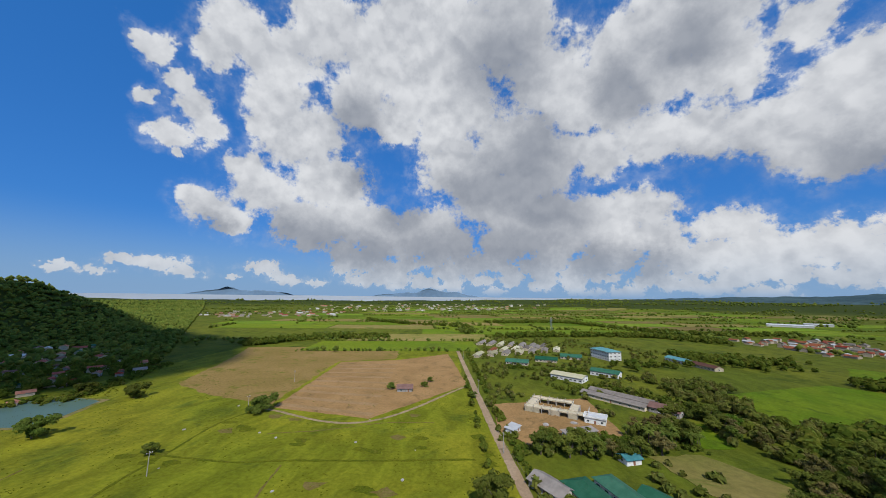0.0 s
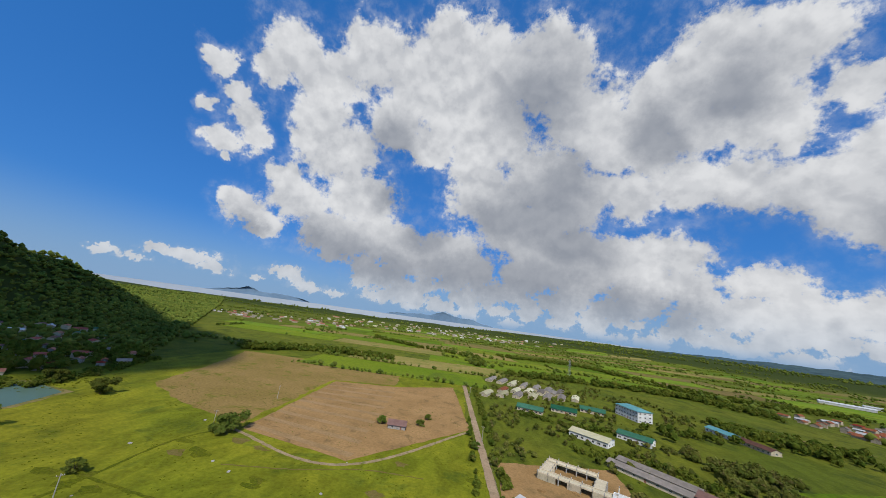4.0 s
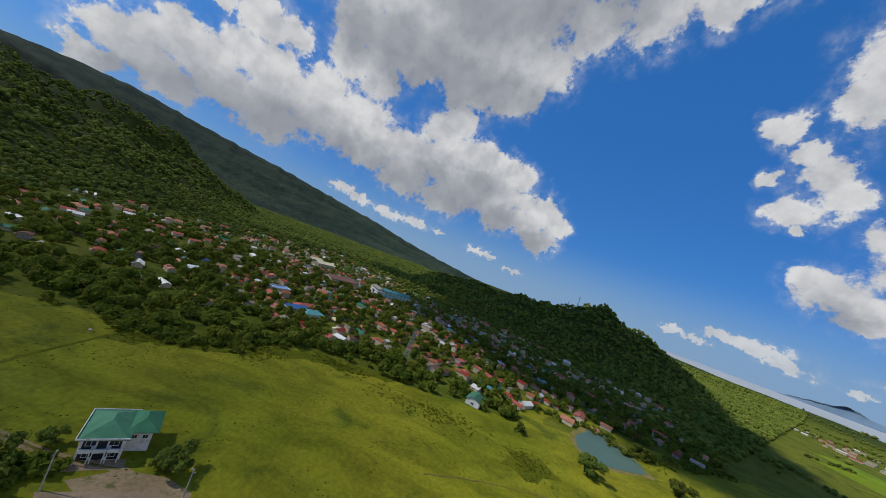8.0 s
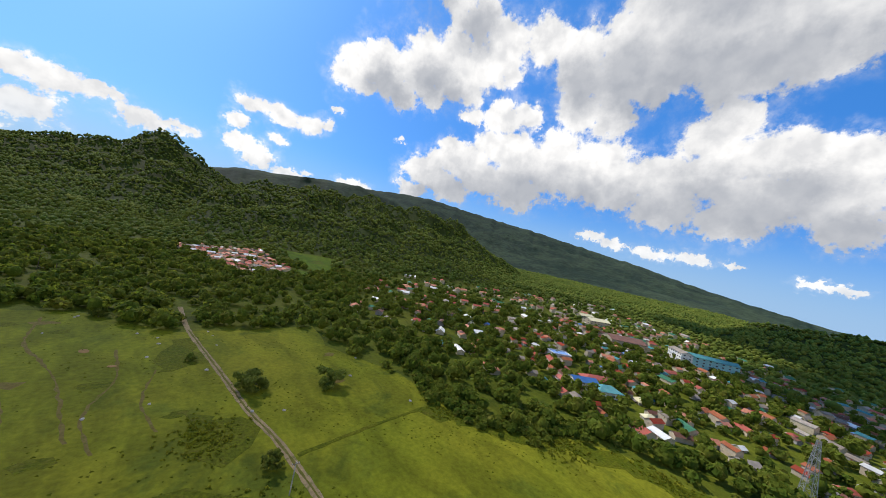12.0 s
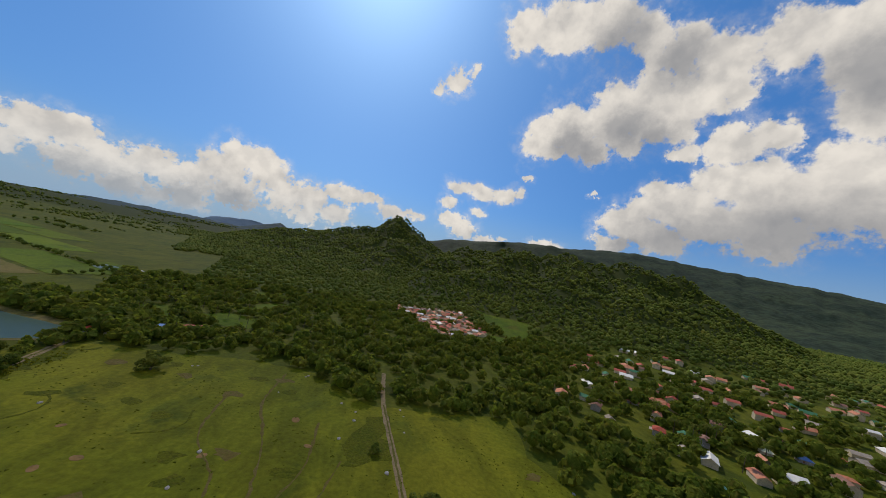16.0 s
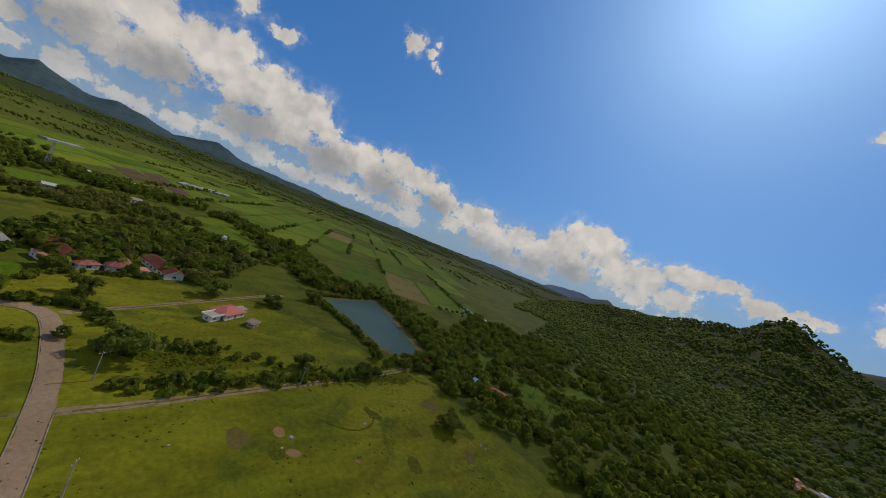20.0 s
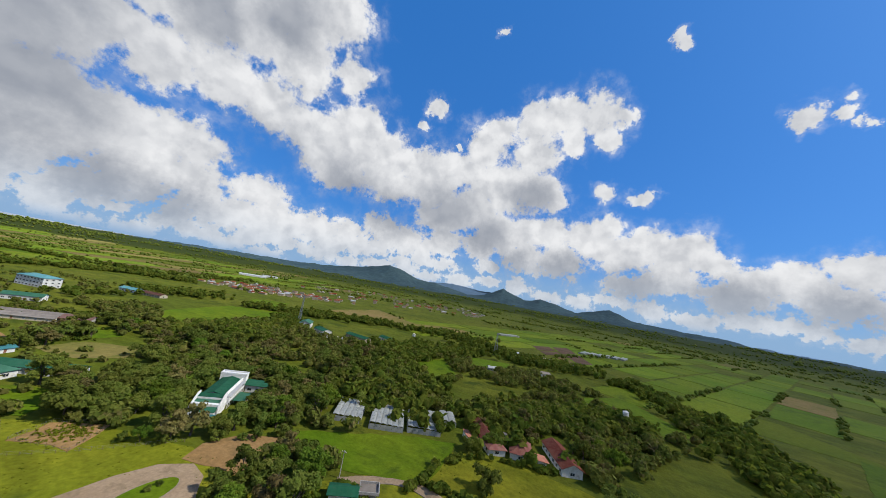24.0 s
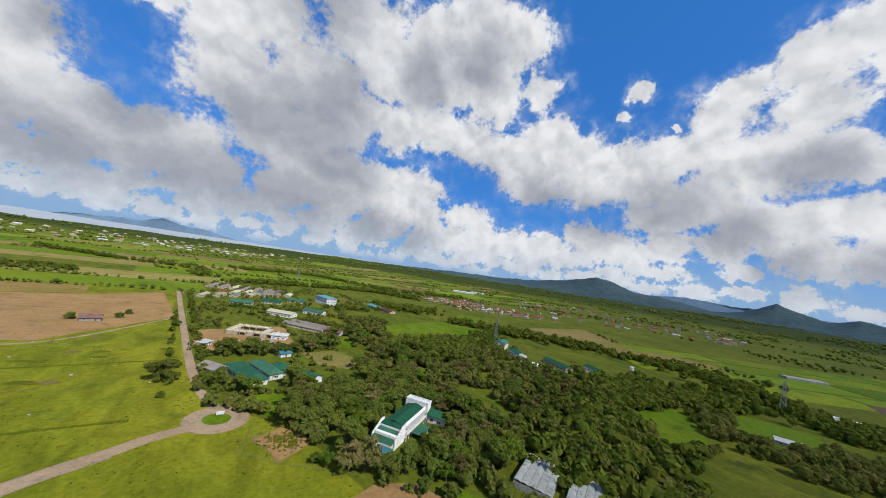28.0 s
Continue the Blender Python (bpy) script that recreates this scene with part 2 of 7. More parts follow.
SHADES_OVERHEAD_A = [
    (-104.0, 29.8, 4.1), (-101.5, 40.3, 5.5), (-90.4, 43.7, 5.7), (-97.4, 46.8, 5.2), (-106.5, 42.0, 5.1), (-79.1, 44.6, 3.3), (-58.7, 49.6, 2.6),
]


# the long low banks over the northern and eastern horizon
BANKS_FAR = [(-24 + 3.6 * k, 5.2 + 1.1 * math.sin(k * 2.1), 2.4 + 0.7 * math.sin(k * 1.3)) for k in range(24)] + [(-20 + 5.0 * k, 2.6 + 0.5 * math.sin(k * 1.7), 1.5 + 0.4 * math.sin(k * 2.9)) for k in range(30)]


class Nodes:
    """A short way to write node trees."""

    def __init__(self, tree):
        self.tree = tree
        tree.nodes.clear()

    def add(self, kind, **props):
        n = self.tree.nodes.new(kind)
        for k, v in props.items():
            if k == "op":
                n.operation = v
            elif k == "blend":
                n.blend_type = v
            elif k == "dtype":
                n.data_type = v
        return n

    def link(self, a, b):
        self.tree.links.new(a, b)

    def put(self, socket, v):
        if isinstance(v, bpy.types.NodeSocket):
            self.link(v, socket)
        else:
            socket.default_value = v

    def math(self, op, a, b=None, c=None, clamp=False):
        n = self.add("ShaderNodeMath", op=op)
        n.use_clamp = clamp
        for i, v in enumerate((a, b, c)):
            if v is not None:
                self.put(n.inputs[i], v)
        return n.outputs[0]

    def vec(self, op, a, b=None, c=None):
        n = self.add("ShaderNodeVectorMath", op=op)
        for i, v in enumerate((a, b, c)):
            if v is not None:
                self.put(n.inputs[i], v)
        return n.outputs["Value"] if op in ("LENGTH", "DOT_PRODUCT") else n.outputs[0]

    def noise(self, vector, scale, detail=4.0, rough=0.55, distortion=0.0):
        n = self.add("ShaderNodeTexNoise")
        if vector is not None:
            self.link(vector, n.inputs["Vector"])
        n.inputs["Scale"].default_value, n.inputs["Detail"].default_value = scale, detail
        n.inputs["Roughness"].default_value, n.inputs["Distortion"].default_value = rough, distortion
        return n.outputs["Fac"]

    def step(self, v, lo, hi, a=0.0, b=1.0):
        n = self.add("ShaderNodeMapRange")
        n.interpolation_type = "SMOOTHSTEP"
        self.put(n.inputs["Value"], v)
        for k, x in zip(("From Min", "From Max", "To Min", "To Max"), (lo, hi, a, b)):
            self.put(n.inputs[k], x)
        return n.outputs["Result"]

    def mix(self, fac, a, b, blend="MIX"):
        n = self.add("ShaderNodeMix", dtype="RGBA", blend=blend)
        self.put(n.inputs[0], fac)
        for i, v in ((6, a), (7, b)):
            self.put(n.inputs[i], v if isinstance(v, bpy.types.NodeSocket) else (*v[:3], 1.0))
        return n.outputs[2]

    def xyz(self, v):
        n = self.add("ShaderNodeSeparateXYZ")
        self.link(v, n.inputs[0])
        return n.outputs

    def join(self, x, y, z=0.0):
        n = self.add("ShaderNodeCombineXYZ")
        for i, v in enumerate((x, y, z)):
            self.put(n.inputs[i], v)
        return n.outputs[0]


def make_sky():
    world = bpy.data.worlds.new("sky")
    scene.world = world
    world.use_nodes = True
    world.cycles.sampling_method, world.cycles.sample_map_resolution = "MANUAL", 256
    w = Nodes(world.node_tree)
    geo = w.add("ShaderNodeTexCoord").outputs["Generated"]
    sky = w.add("ShaderNodeTexSky")
    sky.sky_type, sky.sun_disc = "NISHITA", False
    sky.sun_elevation, sky.sun_rotation = radians(SUN_EL), radians(SUN_AZ)
    sky.air_density, sky.dust_density, sky.ozone_density = 1.0, 1.7, 3.0
    el = w.math("MULTIPLY", w.math("ARCSINE", w.xyz(geo)[2]), 180 / math.pi)

    def coloured(vector, scale, detail, rough):
        n = w.add("ShaderNodeTexNoise")
        w.link(vector, n.inputs["Vector"])
        n.inputs["Scale"].default_value, n.inputs["Detail"].default_value, n.inputs["Roughness"].default_value = scale, detail, rough
        return n.outputs["Color"]

    # billows: outlines are pushed about by noise, less so low down, where clouds are farther away
    amount = w.step(el, 1.0, 22.0, 0.035, 0.10)
    push = w.add("ShaderNodeVectorMath", op="SCALE")
    w.link(w.vec("SUBTRACT", coloured(geo, 13.0, 6.0, 0.66), (0.5, 0.5, 0.5)), push.inputs[0])
    w.link(amount, push.inputs["Scale"])
    ragged = w.add("ShaderNodeVectorMath", op="SCALE")
    w.link(w.vec("SUBTRACT", coloured(geo, 55.0, 4.0, 0.6), (0.5, 0.5, 0.5)), ragged.inputs[0])
    w.link(w.step(el, 3.0, 18.0, 0.045, 0.0), ragged.inputs["Scale"])
    here = w.vec("ADD", w.vec("ADD", geo, push.outputs[0]), ragged.outputs[0])

    def cover(place, rows, swell, blend):
        best = None
        for a, e, r in rows:
            c = Vector((math.sin(radians(a)) * math.cos(radians(e)), math.cos(radians(a)) * math.cos(radians(e)), math.sin(radians(e))))
            k = 1 / (radians(r) * swell)
            # low clouds are seen from the side: wider than high
            k = Vector((k, k, k)) if e > 22 else Vector((k * 0.84, k * 0.84, k * 1.25)) if r > 1.6 or e > 9 else Vector((k * 0.46, k * 0.46, k * 1.3))
            d = w.vec("LENGTH", w.vec("MULTIPLY_ADD", place, tuple(k), tuple(-c * k)))
            best = d if best is None else w.math("SMOOTH_MIN", best, d, blend)
        return w.math("SUBTRACT", 1.0, best)

    heap = cover(here, BANKS_FAR + CLOUDS_NORTH_A + CLOUDS_NORTH_B + CLOUDS_EAST_A + CLOUDS_EAST_B + CLOUDS_SOUTHEAST_A + CLOUDS_SOUTHEAST_B + CLOUDS_SOUTH_A + CLOUDS_SOUTH_B + CLOUDS_WEST_A + CLOUDS_WEST_B + CLOUDS_SOUTHWEST_A + CLOUDS_OVERHEAD_A, 1.16, 0.34)
    n1, n2 = w.noise(geo, 9.0, 4.0, 0.55), w.noise(geo, 30.0, 6.0, 0.62)
    n3 = w.noise(geo, 85.0, 4.0, 0.6)
    fine = w.step(el, 2.0, 16.0, 1.0, 0.45)
    rough = w.math("MULTIPLY", w.math("ADD", w.math("MULTIPLY", w.math("SUBTRACT", n2, 0.5), 1.7), w.math("MULTIPLY", w.math("SUBTRACT", n3, 0.5), 0.9)), fine)
    puff = w.math("MULTIPLY_ADD", w.math("SUBTRACT", n1, 0.5), 0.7, rough)
    dens = w.math("ADD", w.math("MAXIMUM", heap, -1.0), puff)
    edge = w.step(dens, 0.0, 0.34)
    # thin shreds of vapour round the heaps
    veil = w.math("MULTIPLY", w.step(w.math("MULTIPLY_ADD", w.math("SUBTRACT", n1, 0.5), 1.6, heap), -0.55, 0.35), w.step(n2, 0.36, 0.72, 0.03, 0.45))
    alpha = w.math("MULTIPLY", w.math("MAXIMUM", edge, veil), w.step(el, -0.3, 2.0))
    # light: sunward sides bright, thick parts and flat bases grey
    under = w.step(w.math("MULTIPLY_ADD", puff, 0.55, cover(here, SHADES_NORTH_A + SHADES_EAST_A + SHADES_SOUTHEAST_A + SHADES_SOUTH_A + SHADES_WEST_A + SHADES_SOUTHWEST_A + SHADES_OVERHEAD_A, 1.35, 0.5)), -0.75, 0.70)
    near_sun = w.vec("ADD", geo, (_d.x * 0.022, _d.y * 0.022, 0.016 + _d.z * 0.022))
    big = w.step(w.math("SUBTRACT", w.noise(geo, 9.0, 2.0, 0.5), w.noise(near_sun, 9.0, 2.0, 0.5)), -0.09, 0.09)
    small = w.step(w.math("SUBTRACT", w.noise(geo, 30.0, 3.0, 0.55), w.noise(near_sun, 30.0, 3.0, 0.55)), -0.22, 0.22)
    relief = w.math("ADD", w.math("MULTIPLY", big, 0.55), w.math("MULTIPLY", small, 0.45))
    lit = w.math("MULTIPLY", w.math("MULTIPLY_ADD", under, -0.78, 1.0), w.math("MULTIPLY_ADD", relief, 0.50, 0.50), clamp=True)
    lit = w.math("POWER", lit, 0.75)
    col = w.mix(lit, (0.24, 0.27, 0.33), (1.0, 0.98, 0.95))
    col = w.mix(w.step(el, 0.0, 9.0, 0.42, 0.0), col, (0.50, 0.62, 0.76))
    bg_sky = w.add("ShaderNodeBackground")
    tint = w.mix(1.0, sky.outputs[0], (0.58, 0.97, 1.46), "MULTIPLY")
    tint = w.mix(0.50, tint, (0.28, 2.35, 7.2))
    tint = w.mix(w.step(el, -1.0, 12.0, 0.82, 0.0), tint, (3.5, 5.2, 7.2))
    w.link(tint, bg_sky.inputs[0])
    bg_sky.inputs[1].default_value = 0.105
    bg_cloud = w.add("ShaderNodeBackground")
    w.link(col, bg_cloud.inputs[0])
    bg_cloud.inputs[1].default_value = 0.98
    both = w.add("ShaderNodeMixShader")
    w.link(alpha, both.inputs[0])
    w.link(bg_sky.outputs[0], both.inputs[1])
    w.link(bg_cloud.outputs[0], both.inputs[2])
    out = w.add("ShaderNodeOutputWorld")
    w.link(both.outputs[0], out.inputs[0])


make_sky()


# ---------------------------------------------------------------- materials
def material(name, c1, c2, big=0.02, small=0.6, rough=0.9, bump=0.3, c3=None, vary=0.0, island=False, metal=0.0, spec=0.06, translucent=0.0, local=False, fine=0.25, hills=None, matt=1.0, mid=0.0):
    """Two colours mixed by noise at a large and a small size, in metres to the minus one; c3 comes in as patches."""
    m = bpy.data.materials.new(name)
    m.use_nodes = True
    w = Nodes(m.node_tree)
    if local:
        pos = w.add("ShaderNodeTexCoord").outputs["Object"]
    else:
        pos = w.add("ShaderNodeNewGeometry").outputs["Position"]
    nb, ns = w.noise(pos, big, 5.0, 0.6), w.noise(pos, small, 6.0, 0.65)
    col = w.mix(w.step(nb, 0.35, 0.65), c1, c2)
    if c3:
        col = w.mix(w.step(w.noise(pos, big * 3.1, 5.0, 0.65, 0.6), 0.52, 0.68), col, c3)
    col = w.mix(fine, col, w.mix(w.step(ns, 0.25, 0.75), (0.25, 0.25, 0.25), (1.7, 1.7, 1.7)), "MULTIPLY") if fine else col
    if mid:
        # lighter and darker stretches between the two sizes
        tone = w.noise(w.vec("MULTIPLY", pos, (1.0, 0.45, 1.0)), big * 7.0, 4.0, 0.6, 0.8)
        col = w.mix(mid, col, w.mix(w.step(tone, 0.3, 0.7), (0.45, 0.48, 0.45), (1.45, 1.40, 1.35)), "MULTIPLY")
    if hills:
        # undergrowth of the wooded slopes
        col = w.mix(w.step(w.xyz(pos)[2], 4.0, 22.0), col, hills)
    if vary:
        if island:
            rnd = w.add("ShaderNodeNewGeometry").outputs["Random Per Island"]
        else:
            rnd = w.add("ShaderNodeObjectInfo").outputs["Random"]
        hsv = w.add("ShaderNodeHueSaturation")
        w.put(hsv.inputs["Hue"], w.math("MULTIPLY_ADD", rnd, 0.06 * vary, 0.5 - 0.03 * vary))
        w.put(hsv.inputs["Value"], w.math("MULTIPLY_ADD", w.math("FRACT", w.math("MULTIPLY", rnd, 7.3)), 1.0 * vary, 1.0 - 0.5 * vary))
        w.link(col, hsv.inputs["Color"])
        col = hsv.outputs[0]
    p = w.add("ShaderNodeBsdfPrincipled")
    w.link(col, p.inputs["Base Color"])
    p.inputs["Roughness"].default_value, p.inputs["Metallic"].default_value = rough, metal
    p.inputs["Specular IOR Level"].default_value = spec
    p.inputs["Diffuse Roughness"].default_value = matt
    if bump:
        b = w.add("ShaderNodeBump")
        b.inputs["Strength"].default_value = bump
        b.inputs["Distance"].default_value = 0.4 / max(small, 0.2)
        w.link(ns, b.inputs["Height"])
        w.link(b.outputs[0], p.inputs["Normal"])
    out = w.add("ShaderNodeOutputMaterial")
    surface = p.outputs[0]
    if translucent:
        t = w.add("ShaderNodeBsdfTranslucent")
        w.link(col, t.inputs[0])
        mx = w.add("ShaderNodeMixShader")
        mx.inputs[0].default_value = translucent
        w.link(surface, mx.inputs[1])
        w.link(t.outputs[0], mx.inputs[2])
        surface = mx.outputs[0]
    w.link(surface, out.inputs[0])
    return m


M_GROUND = material("scrub_ground", (0.078, 0.098, 0.008), (0.110, 0.118, 0.011), 0.010, 0.35, c3=(0.050, 0.068, 0.008), bump=0.5, mid=0.4, hills=(0.036, 0.050, 0.007))
M_PASTURE = material("pasture_grass", (0.126, 0.142, 0.008), (0.176, 0.170, 0.011), 0.010, 0.5, c3=(0.086, 0.106, 0.009), bump=0.3, fine=0.3, mid=0.5)
M_LAWN = material("bright_grass", (0.078, 0.132, 0.004), (0.112, 0.152, 0.006), 0.02, 0.5, c3=(0.066, 0.100, 0.006), bump=0.4, mid=0.3)
M_FIELD_GREEN = material("green_crop", (0.095, 0.148, 0.006), (0.135, 0.172, 0.010), 0.006, 0.2, c3=(0.078, 0.112, 0.010), vary=0.5, bump=0.3)
M_FIELD_TAN = material("dry_crop", (0.205, 0.155, 0.050), (0.155, 0.138, 0.032), 0.012, 0.25, c3=(0.105, 0.118, 0.016), vary=0.5, bump=0.3)
M_SOIL = material("ploughed_soil", (0.235, 0.14, 0.055), (0.29, 0.175, 0.072), 0.03, 0.6, c3=(0.17, 0.11, 0.045), bump=0.6)
M_SOIL_DARK = material("dark_soil", (0.10, 0.06, 0.04), (0.14, 0.085, 0.055), 0.03, 0.6, bump=0.6)
M_DIRT = material("dirt_road", (0.24, 0.175, 0.095), (0.29, 0.215, 0.12), 0.1, 0.8, c3=(0.13, 0.125, 0.04), bump=0.4)
M_CONCRETE = material("worn_concrete", (0.258, 0.182, 0.112), (0.315, 0.228, 0.145), 0.05, 0.9, c3=(0.215, 0.155, 0.095), bump=0.2, fine=0.2)
M_WATER = material("pond_water", (0.072, 0.118, 0.088), (0.084, 0.132, 0.094), 0.03, 0.8, rough=0.3, bump=0.05, spec=0.05, fine=0.05)
M_LAKE = material("far_lake_water", (0.28, 0.31, 0.33), (0.33, 0.35, 0.36), 0.001, 0.01, rough=0.6, bump=0.0, fine=0.05)
M_CANOPY = material("forest_canopy", (0.086, 0.120, 0.018), (0.138, 0.164, 0.024), 0.012, 0.9, c3=(0.180, 0.190, 0.032), vary=0.36, island=True, bump=0.6, fine=0.4)
M_FOLIAGE = material("woodland_leaves", (0.094, 0.136, 0.015), (0.156, 0.182, 0.022), 0.06, 1.2, c3=(0.200, 0.196, 0.032), vary=0.45, island=True, bump=0.0, translucent=0.36, fine=0.35)
M_LEAF = material("tree_leaves", (0.112, 0.152, 0.021), (0.172, 0.194, 0.034), 0.3, 2.0, vary=0.5, bump=0.0, translucent=0.34, fine=0.35, local=True)
M_CAMPUS_LEAVES = material("olive_leaves", (0.130, 0.160, 0.024), (0.185, 0.186, 0.038), 0.06, 1.2, c3=(0.205, 0.165, 0.060), vary=0.5, island=True, bump=0.0, translucent=0.34, fine=0.35)
M_BANK = material("grassy_bank", (0.13, 0.12, 0.03), (0.20, 0.155, 0.06), 0.08, 0.8, c3=(0.075, 0.090, 0.010), bump=0.4)
M_BARK = material("bark", (0.10, 0.075, 0.05), (0.16, 0.13, 0.10), 0.8, 6.0, bump=0.6)
# the blue is distance haze, mixed straight into the base colour
M_MOUNTAIN_HAZED = material("far_mountain", (0.042, 0.072, 0.082), (0.058, 0.094, 0.098), 0.0022, 0.02, bump=0.8, fine=0.35)
M_VOLCANO = material("volcano_forest", (0.020, 0.036, 0.022), (0.048, 0.068, 0.036), 0.004, 0.03, c3=(0.030, 0.048, 0.032), bump=1.0, fine=0.6)
# thicker haze painted into the colour of the farthest land
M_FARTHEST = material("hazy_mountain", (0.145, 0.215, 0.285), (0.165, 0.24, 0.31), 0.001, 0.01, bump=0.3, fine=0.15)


# ---------------------------------------------------------------- building helpers
def mesh_from(name, verts, faces, mats, smooth=False, index=None):
    me = bpy.data.meshes.new(name)
    me.from_pydata([tuple(v) for v in verts], [], [tuple(f) for f in faces])
    for m in mats if isinstance(mats, (list, tuple)) else [mats]:
        me.materials.append(m)
    if index is not None:
        me.polygons.foreach_set("material_index", np.asarray(index, dtype=np.int32))
    if smooth:
        me.polygons.foreach_set("use_smooth", np.ones(len(me.polygons), dtype=bool))
    me.update()
    return me


def part(name, bm, mat, parent=None, label="", smooth=False):
    """Links a bmesh as one mesh object under a thing or a part."""
    me = bpy.data.meshes.new(name)
    bm.to_mesh(me)
    bm.free()
    me.materials.append(mat)
    if smooth:
        me.polygons.foreach_set("use_smooth", np.ones(len(me.polygons), dtype=bool))
    ob = new(name, me)
    ob.parent = parent
    if label:
        tagged(ob, label=label)
    return ob


def box(bm, x0, y0, z0, x1, y1, z1, bevel=0.0):
    vs = [bm.verts.new(p) for p in ((x0, y0, z0), (x1, y0, z0), (x1, y1, z0), (x0, y1, z0), (x0, y0, z1), (x1, y0, z1), (x1, y1, z1), (x0, y1, z1))]
    fs = [bm.faces.new([vs[i] for i in f]) for f in ((3, 2, 1, 0), (4, 5, 6, 7), (0, 1, 5, 4), (1, 2, 6, 5), (2, 3, 7, 6), (3, 0, 4, 7))]
    if bevel:
        bmesh.ops.bevel(bm, geom=list({e for f in fs for e in f.edges}), offset=bevel, segments=1, affect="EDGES")
    return bm


def boxes(*rows):
    bm = bmesh.new()
    for r in rows:
        box(bm, *r)
    return bm


def inside(poly, x, y):
    """Which of the points lie in a polygon."""
    x, y = np.asarray(x, float), np.asarray(y, float)
    hit = np.zeros(x.shape, bool)
    for (ax, ay), (bx, by) in zip(poly, poly[1:] + poly[:1]):
        if ay == by:
            continue
        cross = ((ay > y) != (by > y)) & (x < (bx - ax) * (y - ay) / (by - ay) + ax)
        hit ^= cross
    return hit


# ---------------------------------------------------------------- lie of the land
CENTRE = np.array([-30.0, -30.0])
EYE = 80.0
WEST_HILL = [(-96, -4), (-91, -1.7), (-86, -1.0), (-81, -0.6), (-77, -0.3), (-73, -0.2), (-69, 1.0), (-65, 2.1), (-61, 2.5), (-58, 1.4), (-55, 0.1), (-51, -1.8), (-47, -3.8), (-43, -5)]
RIDGE = [(-176, -3), (-172, 1.0), (-168, 2.5), (-164, 3.5), (-158, 4.5), (-152, 4.9), (-147, 5.2), (-143, 4.8), (-138, 4.2), (-133, 3.0), (-129, 1.6), (-125, -0.3), (-121, -2.2), (-114, -4)]
CONE = [(152, -3.0), (158, -0.6), (162, 0.4), (167, 1.7), (171, 2.5), (175, 3.5), (177.5, 4.1), (178.8, 5.3), (180.6, 6.4), (182.4, 6.3), (184.5, 5.2), (186.8, 3.6), (191, 1.6), (196, -0.5), (200, -3)]
BACK_RIDGE = [(166, -1), (174, 1.5), (181, 2.6), (186, 3.8), (190, 4.9), (196, 5.6), (202, 6.5), (207, 6.7), (213, 6.0), (220, 2)]
VOLCANO = [(195, 2.0), (203, 5.5), (208, 6.6), (214, 7.2), (219, 7.4), (225, 6.8), (232, 6.1), (238, 5.5), (245, 4.5), (254, 3.2), (262, 1.6), (269, 0.6), (276, -0.3), (282, -1)]
EAST_RANGE = [(16, -0.4), (34, 0.3), (44, 0.5), (49.5, 1.0), (55, 1.9), (58.7, 2.9), (60.5, 2.5), (64, 1.3), (68, 1.1), (73, 0.2), (76, 0.7), (79, 2.3), (81, 1.5), (83, 0.9), (85.3, 1.6), (88, 1.1), (91, 0.4), (93.5, 1.1), (95.7, 1.8), (98.8, 0.6), (104, 0.4), (110, 0.3), (113.5, -0.2), (118, 0.0), (126, 0.0), (134, -0.4), (142, 0.2), (150, 0.2), (156, 0.0), (159, 1.0), (161.3, 1.7), (163, 1.0), (167, 0.3), (172, -1)]
FAR_RANGE = [(62, 0.0), (66, 1.2), (70, 1.6), (74, 1.3), (79, 1.2), (86, 0.9), (90, 0.2), (150, -0.3), (153, 0.8), (157, 1.3), (160, 0.9), (165, 1.4), (168, 0.5)]
ISLANDS = [(-56, -0.6), (-54.5, -0.1), (-52, -0.4), (-47, -0.5), (-44.5, 0.1), (-42, 0.5), (-40.1, 1.1), (-38.5, 0.6), (-35, 0.6), (-32, 0.3), (-30, -0.5), (-20, -0.4), (-18, 0.1), (-14.5, 0.5), (-11, 0.7), (-9, 1.4), (-7, 0.9), (-4, 0.7), (-1, 0.1), (1, -0.5)]


def crest(profile, az):
    a = np.array([p[0] for p in profile], float)
    e = np.array([p[1] for p in profile], float)
    mid = (a[0] + a[-1]) / 2
    z = (np.asarray(az, float) - mid + 180) % 360 - 180 + mid
    return np.interp(z, a, e, left=-30, right=-30)


def waves(x, y, seed, size, octaves=4):
    """Smooth noise from turned sine waves, about -1 to 1."""
    rng = np.random.RandomState(seed)
    out, amp, tot = 0.0, 1.0, 0.0
    for _ in range(octaves):
        for _ in range(4):
            t, ph = rng.uniform(0, math.tau, 2)
            k = math.tau / size * rng.uniform(0.75, 1.3)
            out = out + amp * np.sin(k * (x * math.cos(t) + y * math.sin(t)) + ph)
        tot += amp * 2.2
        amp, size = amp * 0.55, size * 0.48
    return out / tot


def ridge_height(profile, az, r, far, front, back, sharp=1.4):
    top = np.maximum(EYE + far * np.tan(np.radians(crest(profile, az))), 0)
    f = np.where(r < far, 1 - (far - r) / front, 1 - (r - far) / back).clip(0, 1)
    return top * f ** sharp


